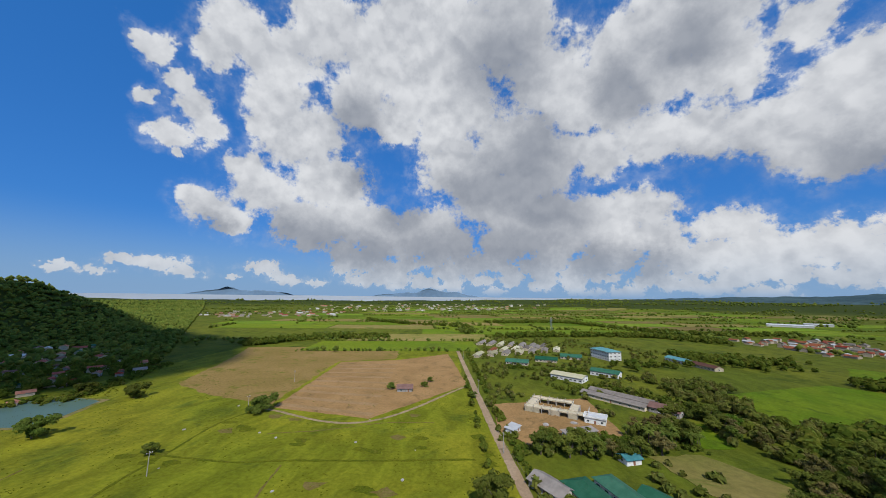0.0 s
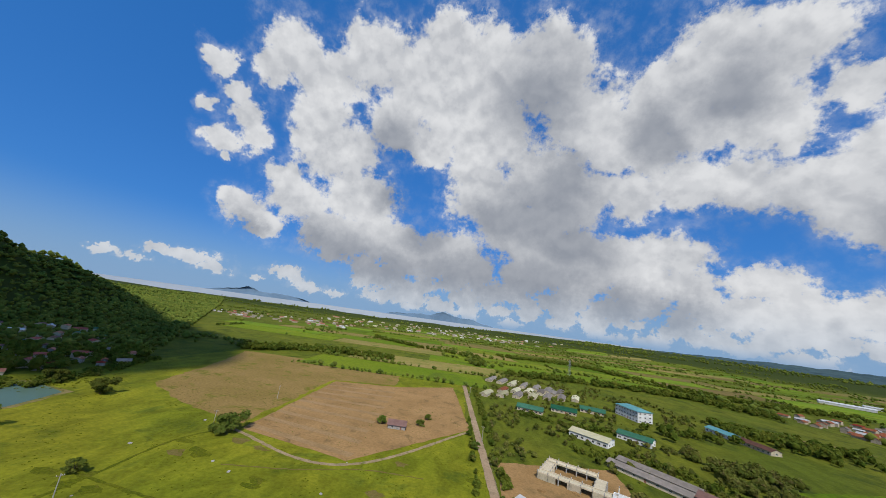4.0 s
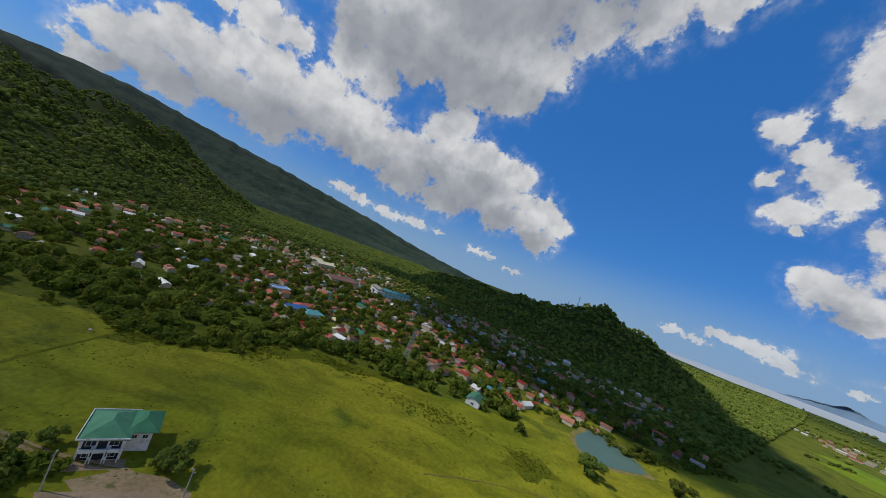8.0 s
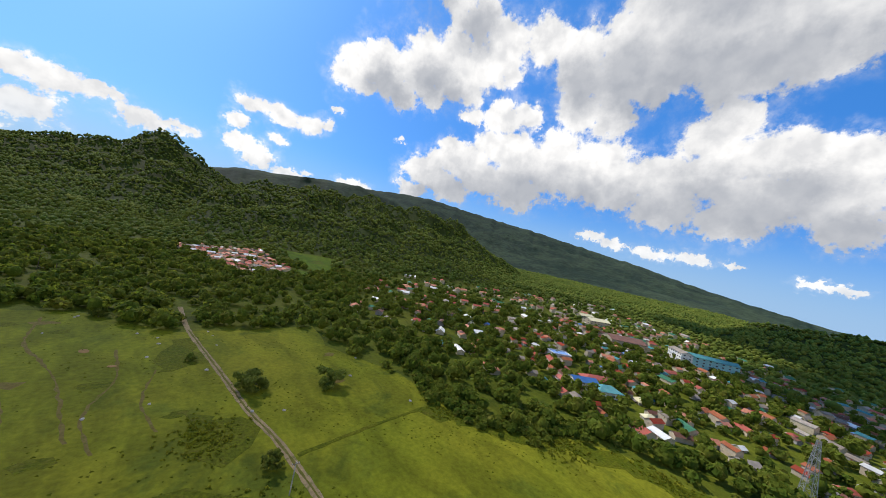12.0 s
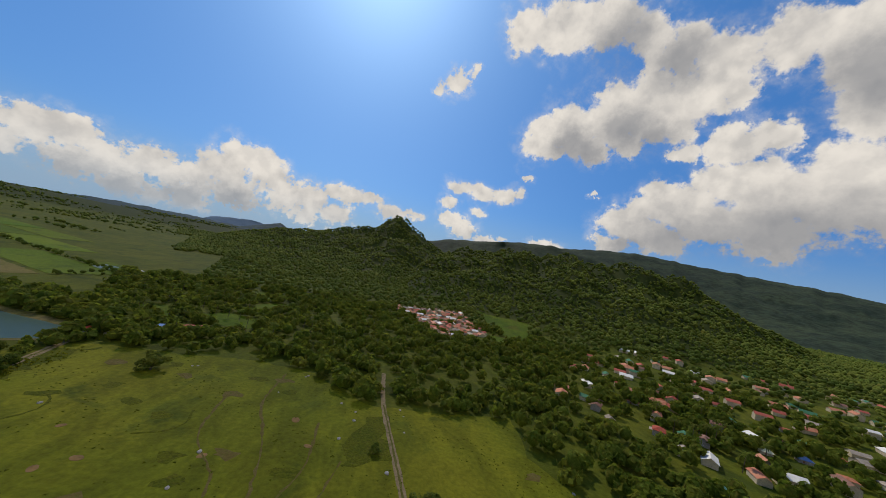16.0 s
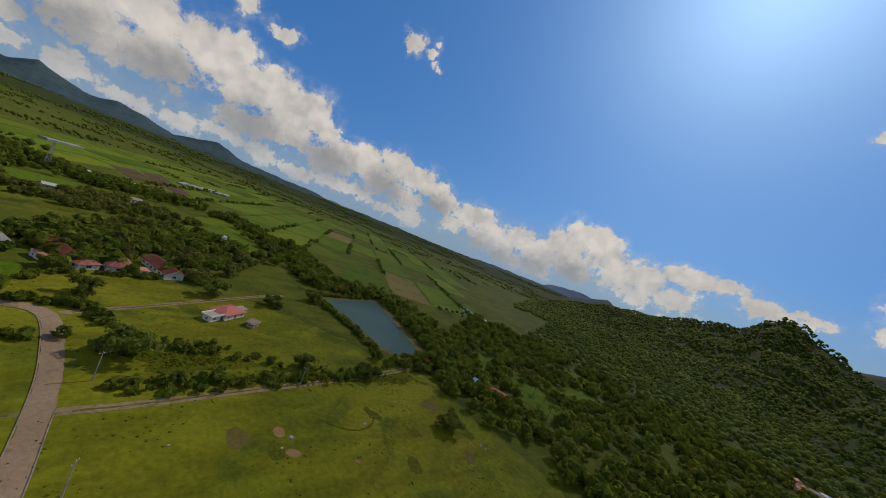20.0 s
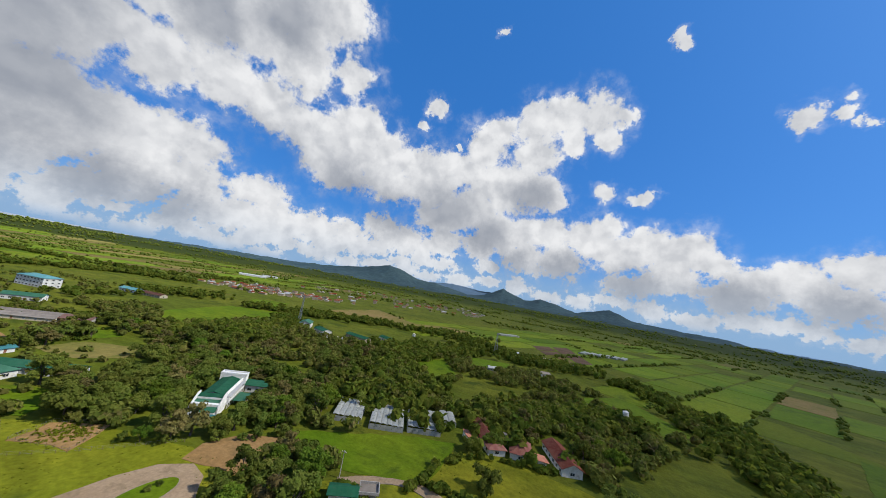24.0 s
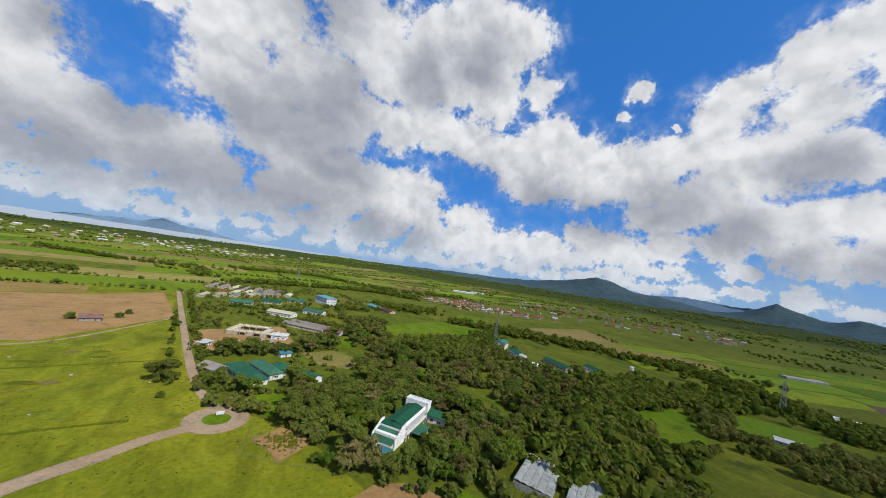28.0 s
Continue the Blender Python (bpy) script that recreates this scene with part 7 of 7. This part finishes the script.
def building_site():
    root = tagged(new("unfinished_building"), "unfinished concrete frame building without roof", "building")
    root.matrix_basis = pose(52, 246, 0, 0, 0, -22)
    for i in range(8):
        for j in range(6):
            if (i in (2, 3, 4) and j in (2, 3)) or (i > 5 and j > 3):
                continue
            part("column", boxes((-20 + i * 5.6, -14 + j * 5.4, -0.3, -19.5 + i * 5.6, -13.5 + j * 5.4, 4.6)), W_GREY, root)
    for j in (0, 1, 4, 5):
        part("beam", boxes((-20.1, -14 + j * 5.4, 3.2, (19.6 if j < 4 else 8.5), -13.5 + j * 5.4, 3.7)), W_CREAM, root)
    for i in (0, 1, 5, 7):
        part("beam", boxes((-20 + i * 5.6, -13.5, 3.21, -19.5 + i * 5.6, (13.4 if i < 6 else 2.6), 3.69)), W_CREAM, root)
    for r in ((-20, -14, 3.0, 19.6, -8.2, 3.2), (-20, 7.4, 3.0, 8.5, 13.4, 3.2), (-20, -8.2, 3.0, -13.9, 7.4, 3.2), (8, -8.2, 3.0, 13.4, 7.4, 3.2)):
        part("floor_slab", boxes(r), W_CREAM, root)
    for r in ((-20, -14, 0, -10, -13.8, 3.0), (-4, -14, 0, 3, -13.8, 3.0), (8, -14, 0, 14, -13.8, 3.0), (2, 13.2, 0, 8, 13.4, 3.0), (-20, 0, 0, -19.8, 12, 3.0), (-20, -13, 0, -19.8, -4, 3.0), (-14.2, -8, 0, -14, 2, 3.0), (8, -8.2, 0, 8.2, 4, 3.0)):
        part("block_wall", boxes(r), W_CREAM, root)
    building("site_block", "small white flat-roofed block on the building site", "block", 70, 226, 12, 8, -22, 3.4, "flat", 0.4, R_WHITE, W_WHITE, 1)
    rng = random.Random(44)
    for k in range(5):
        bm = bmesh.new()
        bmesh.ops.create_icosphere(bm, subdivisions=3, radius=1.0)
        for v in bm.verts:
            lump = 1 + 0.16 * math.sin(v.co.x * 7 + k) * math.cos(v.co.y * 6 - k) + rng.uniform(-0.09, 0.09)
            v.co = Vector((v.co.x * 2.4, v.co.y * 1.8, max(v.co.z, -0.3) * 0.85)) * lump
        ob = part("rubble_heap", bm, M_SOIL if k % 2 else W_GREY)
        ob.matrix_basis = pose(20 + k * 9, 212 + (k * 37 % 23), 0.1, 0, 0, k * 40)
        tagged(ob, "heap of rubble and earth on the building site", "rubble", "rubble heaps")


building_site()


# ---------------------------------------------------------------- village houses
def house_template(w, d, h, roof, rise, rm, wm, label, category="house", name="village_house"):
    root = tagged(new(name), label, category)
    part("wall", wall_mesh(roof, w, d, h, rise), wm, root)
    part("roof", roof_mesh(roof, w, d, h, rise, 0.6), rm, root)
    n = new("door", DOOR)
    n.parent = root
    n.matrix_basis = pose(-w * 0.15, -d / 2, 0)
    for x, y, t in ((w * 0.25, -d / 2, 0), (w / 2, 0, 90)):
        o = new("window", WINDOWS[(1.4, 1.2)][0])
        o.parent = root
        o.matrix_basis = pose(x, y, min(1.0, h * 0.35), 0, 0, t)
    part("lean_to", roof_mesh("shed", w * 0.7, 2.4, h * 0.62, 0.5, 0.1), R_GREY if roof != "flat" else R_RUST, root).matrix_basis = pose(0, d / 2 + 1.2, 0, 0, 0, 180)
    return root


TEMPLATES = []
rng = random.Random(31)
for rm, word, times in ((R_RUST, "rusty brown", 8), (R_RED, "red", 7), (R_GREY, "grey", 3), (R_GREEN, "green", 1), (R_BLUE, "blue", 1), (R_WHITE, "white", 1), (R_TEAL, "turquoise", 1), (R_BROWN, "dark brown", 2), (R_CREAM, "cream", 1)):
    for k in range(times):
        roof = rng.choice(("gable", "hip", "gable"))
        wm, wn = rng.choice(((W_CREAM, "cream"), (W_GREY, "grey block"), (W_GREY, "grey block")))
        w, d = rng.uniform(8, 13), rng.uniform(6.5, 9)
        TEMPLATES.append((house_template(w, d, rng.choice((2.4, 2.8, 3.0, 4.6)), roof, rng.uniform(1.3, 2.4), rm, wm, f"{wn} walled village house with {word} metal roof"), word))
taken = []
first_use = set()


def settle(poly, n, seed, apart, group, prefer=None, turn0=20.0, scale=(0.52, 0.84)):
    rng = random.Random(seed)
    xs, ys = [p[0] for p in poly], [p[1] for p in poly]
    got = 0
    for _ in range(n * 60):
        if got >= n:
            break
        x, y = rng.uniform(min(xs), max(xs)), rng.uniform(min(ys), max(ys))
        if not inside(poly, x, y) or any((x - a) ** 2 + (y - b) ** 2 < apart * apart for a, b in taken):
            continue
        taken.append((x, y))
        got += 1
        pool = [t for t, word in TEMPLATES if prefer is None or word in prefer]
        t = rng.choice(pool)
        s = rng.uniform(*scale)
        m = pose(x, y, float(land(x, y)), 0, 0, turn0 + rng.choice((0, 90, 180, 270)) + rng.gauss(0, 9)) @ Matrix.Diagonal((s, s, s, 1))
        if t.name in first_use:
            ob = copy_thing(t, pose(0, 0, 0))
        else:
            ob = t
            first_use.add(t.name)
        ob.matrix_basis = m
        tagged(ob, group=group)


taken += [(-552, -40), (-541, -66), (-566, -24), (-538, -56), (-590, -182), (-622, -214), (-520, -120), (-278, 88), (-316, -80), (-322, -66), (-334, -78), (-352, -118), (-610, -40), (-580, -70)]
DENSE = [(-278, -95), (-280, -30), (-330, 25), (-300, 85), (-330, 180), (-480, 190), (-620, 60), (-640, -60), (-560, -230), (-400, -190), (-320, -160)]
settle(DENSE, 185, 1, 10.0, "houses of the village", None, -35)
settle(RED_VILLAGE, 60, 3, 9.0, "red-roofed houses below the hill", ("rusty brown", "red", "grey", "dark brown"), 10)
settle([(-230, -260), (-270, -110), (-330, -160), (-420, -230), (-400, -330)], 22, 2, 16.0, "houses of the village", None, -35)
settle([(-300, 90), (-315, 188), (-340, 290), (-470, 300), (-480, 190)], 28, 9, 15.0, "houses of the village", None, -35)


for x, y, turn, colour in ((84, -250, 20, "blue"), (77, -256, 35, "red"), (69, -260, 15, "red"), (66, -272, 40, "grey")):
    settle([(x - 3, y - 3), (x + 3, y - 3), (x + 3, y + 3), (x - 3, y + 3)], 1, int(x), 5.0, "houses by the fish pond", (colour,), turn, (0.7, 0.85))


def far_houses(name, label, poly, n, seed, apart, size, roofs, walls=W_CREAM, turn0=0.6):
    """Houses too far away to be told apart, each with walls and a gabled roof, in one mesh."""
    rng = random.Random(seed)
    xs, ys = [p[0] for p in poly], [p[1] for p in poly]
    verts, faces, index = [], [], []
    got = 0
    for _ in range(n * 40):
        if got >= n:
            break
        x, y = rng.uniform(min(xs), max(xs)), rng.uniform(min(ys), max(ys))
        if not inside(poly, x, y) or any((x - a) ** 2 + (y - b) ** 2 < apart * apart for a, b in taken):
            continue
        taken.append((x, y))
        got += 1
        s = rng.uniform(*size)
        w, d, h, rise = s * rng.uniform(4.5, 6.5), s * rng.uniform(3.2, 4.4), rng.choice((2.8, 3.0, 5.0)), s * rng.uniform(1.2, 2.0)
        m = pose(x, y, float(land(x, y)), 0, 0, math.degrees(turn0) + rng.choice((0, 90)) + rng.gauss(0, 8))
        b = len(verts)
        o = 0.5
        for p in ((-w, -d, -1), (w, -d, -1), (w, d, -1), (-w, d, -1), (-w, -d, h), (w, -d, h), (w, d, h), (-w, d, h), (-w, 0, h + rise), (w, 0, h + rise), (-w - o, -d - o, h - 0.2), (w + o, -d - o, h - 0.2), (w + o, 0, h + rise + 0.12), (-w - o, 0, h + rise + 0.12), (w + o, d + o, h - 0.2), (-w - o, d + o, h - 0.2)):
            verts.append(m @ Vector(p))
        r = 1 + rng.randrange(len(roofs))
        for f, k in (((0, 1, 5, 4), 0), ((1, 2, 6, 9, 5), 0), ((2, 3, 7, 6), 0), ((3, 0, 4, 8, 7), 0), ((10, 11, 12, 13), r), ((13, 12, 14, 15), r)):
            faces.append([b + i for i in f])
            index.append(k)
    ob = new(name, mesh_from(name, verts, faces, [walls, *roofs], index=index))
    tagged(ob, label, "houses", kind="stuff")


far_houses("village_back_rows", "village houses with rusty and coloured roofs among trees", VILLAGE, 340, 2, 11.5, (0.8, 1.15), (R_RUST, R_RED, R_GREY, R_BROWN, R_RUST, R_RED, R_WHITE, R_GREEN), turn0=-0.6)
far_houses("village_middle_rows", "tightly packed village houses with red and rusty roofs", DENSE, 240, 12, 7.6, (0.55, 0.85), (R_RUST, R_RED, R_RED, R_BROWN, R_RUST, R_GREY, R_WHITE, R_TEAL), turn0=-0.6)
far_houses("red_village_back_rows", "tightly packed rusty-roofed houses below the hill", RED_VILLAGE, 110, 13, 8.0, (0.6, 0.9), (R_RUST, R_RED, R_GREY, R_WHITE, R_RUST, R_BROWN), turn0=0.2)
far_houses("far_town", "red-roofed houses of the far town", [(450, 690), (600, 725), (690, 600), (720, 430), (620, 470), (480, 530)], 90, 4, 15, (0.9, 1.3), (R_RED, R_RUST, R_GREY, R_RUST, R_WHITE))
far_houses("lakeside_buildings", "white sheds and houses near the lake", [(-900, 1500), (-300, 1650), (300, 2100), (500, 2500), (-600, 2400), (-1100, 2000)], 120, 5, 36, (1.2, 2.4), (R_GREY, R_CREAM, R_WHITE, R_GREY, R_RUST), W_CREAM)
far_houses("hamlet", "houses beyond the wooded hill", [(-1000, 900), (-500, 1200), (-650, 1500), (-1100, 1300)], 60, 6, 24, (1.0, 1.7), (R_WHITE, R_GREY, R_RED, R_RUST))
far_houses("plain_farms", "scattered farmhouses on the plain", [(700, 500), (1300, 200), (1700, 400), (1400, 1000), (900, 900)], 110, 7, 24, (1.0, 1.6), (R_GREY, R_RED, R_RUST, R_WHITE))


# ---------------------------------------------------------------- poles and towers
def make_pole():
    root = tagged(new("power_pole"), "grey concrete power pole with crossarm", "power pole", "power poles")
    bm = bmesh.new()
    bmesh.ops.create_cone(bm, segments=8, radius1=0.2, radius2=0.12, depth=10.4, cap_ends=True, matrix=Matrix.Translation((0, 0, 4.8)))
    part("shaft", bm, W_GREY, root)
    part("crossarm", boxes((-1.1, -0.08, 9.2, 1.1, 0.08, 9.36)), M_CAGE, root)
    for x in (-0.95, -0.35, 0.95):
        bm = bmesh.new()
        bmesh.ops.create_cone(bm, segments=6, radius1=0.09, radius2=0.05, depth=0.3, cap_ends=True, matrix=Matrix.Translation((x, 0, 9.5)))
        part("insulator", bm, W_WHITE, root)
    return root


pole = make_pole()
spots = [(-113, -75), (-113, -32), (-124, -4), (101, -36), (63, -97), (17, -98), (-55, -75), (-156, 211), (-142, 133), (-167, 283), (10, 176), (-4, 280), (-24, 420), (56, -160)]
for k, (x, y) in enumerate(spots):
    m = pose(x, y, 0, 0, 0, k * 31)
    if k == 0:
        pole.matrix_basis = m
    else:
        copy_thing(pole, m)


def lattice(name, label, x, y, h, base, top, mat, arms=()):
    root = tagged(new(name), label, "tower")
    root.matrix_basis = pose(x, y, float(land(x, y)), 0, 0, 20)
    levels = max(4, int(h / 3.5))

    def bar(bm, a, b, t):
        a, b = Vector(a), Vector(b)
        d = (b - a).normalized()
        u = d.orthogonal().normalized() * t
        v = d.cross(u).normalized() * t
        r0, r1 = [bm.verts.new(a + s) for s in (u, v, -u, -v)], [bm.verts.new(b + s) for s in (u, v, -u, -v)]
        for i in range(4):
            bm.faces.new((r0[i], r0[(i + 1) % 4], r1[(i + 1) % 4], r1[i]))

    corners = [(-1, -1), (1, -1), (1, 1), (-1, 1)]
    wide = [base + (top - base) * k / levels for k in range(levels + 1)]
    for i in range(4):
        bm = bmesh.new()
        bar(bm, (corners[i][0] * base, corners[i][1] * base, -0.3), (corners[i][0] * top, corners[i][1] * top, h), 0.16)
        part("leg", bm, mat, root)
        c, n = corners[i], corners[(i + 1) % 4]
        bm = bmesh.new()
        for k in range(levels):
            z0, z1 = h * k / levels, h * (k + 1) / levels
            bar(bm, (c[0] * wide[k], c[1] * wide[k], z0), (n[0] * wide[k + 1], n[1] * wide[k + 1], z1), 0.07)
            bar(bm, (n[0] * wide[k], n[1] * wide[k], z0), (c[0] * wide[k + 1], c[1] * wide[k + 1], z1), 0.07)
            bar(bm, (c[0] * wide[k], c[1] * wide[k], z0), (n[0] * wide[k], n[1] * wide[k], z0), 0.07)
            if name == "radio_tower":
                part("brace", bm, mat, root)
                bm = bmesh.new()
        if name != "radio_tower":
            part("bracing", bm, mat, root)
    for z, reach in arms:
        bm = bmesh.new()
        bar(bm, (-reach, 0, z), (reach, 0, z), 0.14)
        bar(bm, (-reach, 0, z), (0, 0, z + 1.4), 0.08)
        bar(bm, (reach, 0, z), (0, 0, z + 1.4), 0.08)
        part("arm", bm, mat, root)
    return root


lattice("radio_tower", "grey steel lattice tower at the village edge", -302, 28, 30, 2.6, 0.5, M_STEEL, ((22, 4), (26, 3)))
lattice("radio_mast", "red and white lattice mast on the wooded hill", -1057, 421, 40, 1.6, 0.5, M_RED_STEEL)
lattice("radio_mast", "red and white lattice mast on the wooded hill", -1075, 400, 34, 1.6, 0.5, M_RED_STEEL)
lattice("radio_mast", "grey steel lattice mast by the institute", 322, 222, 38, 1.6, 0.4, M_STEEL)
lattice("power_pylon", "steel power pylon beside the plain", 470, -10, 30, 2.4, 0.6, M_STEEL, ((20, 5), (24, 5), (28, 4)))
lattice("power_pylon", "steel power pylon on the plain", 160, 800, 32, 2.4, 0.6, M_STEEL, ((20, 5), (24, 5), (28, 4)))


def water_tower(x, y):
    root = tagged(new("water_tower"), "white water tank on a tall concrete stand", "water tower")
    root.matrix_basis = pose(x, y, float(land(x, y)))
    bm = bmesh.new()
    bmesh.ops.create_cone(bm, segments=16, radius1=2.0, radius2=2.0, depth=3.0, cap_ends=True, matrix=Matrix.Translation((0, 0, 12.0)))
    part("tank", bm, W_WHITE, root)
    bm = bmesh.new()
    bmesh.ops.create_cone(bm, segments=16, radius1=2.15, radius2=0.2, depth=0.9, cap_ends=True, matrix=Matrix.Translation((0, 0, 13.95)))
    part("lid", bm, W_WHITE, root)
    for a in (-1.3, 1.3):
        for b in (-1.3, 1.3):
            part("leg", boxes((a - 0.2, b - 0.2, -0.3, a + 0.2, b + 0.2, 10.5)), W_GREY, root)
    part("platform", boxes((-2.2, -2.2, 10.3, 2.2, 2.2, 10.52)), W_GREY, root)


water_tower(276, -152)
water_tower(388, 84)

# sign on the roundabout island
sign = tagged(new("sign"), "white sign block on the roundabout island", "sign")
sign.matrix_basis = pose(33, 85, 0.3, 0, 0, 8)
part("panel", boxes((-1.6, -0.18, 0.5, 1.6, 0.18, 1.9)), W_WHITE, sign)
for x in (-1.3, 1.3):
    part("post", boxes((x - 0.1, -0.1, -0.3, x + 0.1, 0.1, 0.5)), W_GREY, sign)


def animal_stand_ins():
    """Pale lumps that stand in for the animals dotted about the pasture."""
    rng = random.Random(90)
    me = None
    for k in range(46):
        while True:
            x, y = rng.uniform(-200, 40), rng.uniform(-240, -100) if k % 3 else rng.uniform(90, 220)
            if inside(PASTURE, x, y):
                break
        if me is None:
            bm = bmesh.new()
            bmesh.ops.create_icosphere(bm, subdivisions=2, radius=0.5)
            for v in bm.verts:
                v.co *= rng.uniform(0.8, 1.15)
                v.co.z = max(v.co.z, -0.2) * 0.7
            # stone-shaped lump, added where a pale animal would stand
            ob = part("stone", bm, W_GREY)
            me = ob.data
        else:
            ob = new("stone", me)
        s = rng.uniform(0.7, 1.5)
        ob.matrix_basis = pose(x, y, 0.12 * s, 0, 0, rng.uniform(0, 360)) @ Matrix.Diagonal((s * 1.3, s, s, 1))
        tagged(ob, "pale lump in the pasture grass in place of an animal", "stone", "stones in the pasture")


animal_stand_ins()



# the cumulus whose shade lies on the western hill and the back of the village
M_CLOUD = material("cloud_white", (0.80, 0.81, 0.83), (0.90, 0.90, 0.90), 0.004, 0.03, rough=1.0, bump=0.0, spec=0.0, translucent=0.5, fine=0.0)


def cumulus():
    rng = np.random.RandomState(15)
    drift = 2000 / math.tan(radians(SUN_EL))
    cx, cy = drift * math.sin(radians(SUN_AZ)), drift * math.cos(radians(SUN_AZ))
    bm = bmesh.new()
    for x, y, r, n in ((-960, 260, 300, 26), (-740, 250, 180, 14), (-1010, 10, 170, 12), (-580, 330, 120, 9), (-700, 60, 90, 7), (-520, 215, 130, 10), (-430, 270, 110, 8), (-610, 130, 120, 9), (-425, 175, 70, 5), (-800, 430, 150, 11), (-560, 60, 80, 6)):
        for _ in range(n):
            a, d = rng.uniform(0, math.tau), math.sqrt(rng.uniform(0, 1)) * r * 0.85
            s = rng.uniform(55, 105)
            bmesh.ops.create_icosphere(bm, subdivisions=3, radius=s, matrix=Matrix.Translation((x + cx + d * math.cos(a), y + cy + d * math.sin(a), 2000 + 90 + rng.uniform(-15, 90) * (1 - d / r))))
    co = np.array([v.co for v in bm.verts])
    n = waves(co[:, 0] + co[:, 2] * 0.7, co[:, 1] - co[:, 2] * 0.5, 6, 60.0, 4)
    for v, k in zip(bm.verts, n):
        v.co += v.normal * k * 16
    ob = part("backdrop_cloud", bm, M_CLOUD, smooth=True)
    tagged(ob, "white heaped cumulus cloud drifting high over the hills", "cloud", kind="structure")


cumulus()


# wire fence round the garden plot and along the campus lawn
def fence(pts, label):
    root = tagged(new("fence"), label, "fence", "fences of the campus")
    post = None
    line = []
    for (ax, ay), (bx, by) in zip(pts, pts[1:]):
        n = max(1, int(math.hypot(bx - ax, by - ay) / 2.6))
        line += [(ax + (bx - ax) * k / n, ay + (by - ay) * k / n) for k in range(n)]
    line.append(pts[-1])
    for x, y in line:
        if post is None:
            ob = part("post", boxes((-0.05, -0.05, -0.3, 0.05, 0.05, 1.4)), M_CAGE, root)
            post = ob.data
        else:
            ob = new("post", post)
            ob.parent = root
        ob.matrix_basis = pose(x, y, 0)
    for z in (0.5, 0.95, 1.4):
        bm = bmesh.new()
        for (ax, ay), (bx, by) in zip(line, line[1:]):
            q = [bm.verts.new(p) for p in ((ax, ay, z), (bx, by, z), (bx, by, z + 0.03), (ax, ay, z + 0.03))]
            bm.faces.new(q)
        part("rail", bm, M_STEEL, root)


fence([(47, 77), (43, 60), (40, 51), (53, 41), (70, 30), (80, 24)], "thin wire fence with grey posts along the lawn")
fence([(45, 61), (57.6, 68), (70.4, 54.2), (53.8, 42), (45, 61)], "low wire fence round the garden plot")
fence([(30, 112), (22, 140), (10, 190), (2, 250)], "wire fence with grey posts beside the farm road")
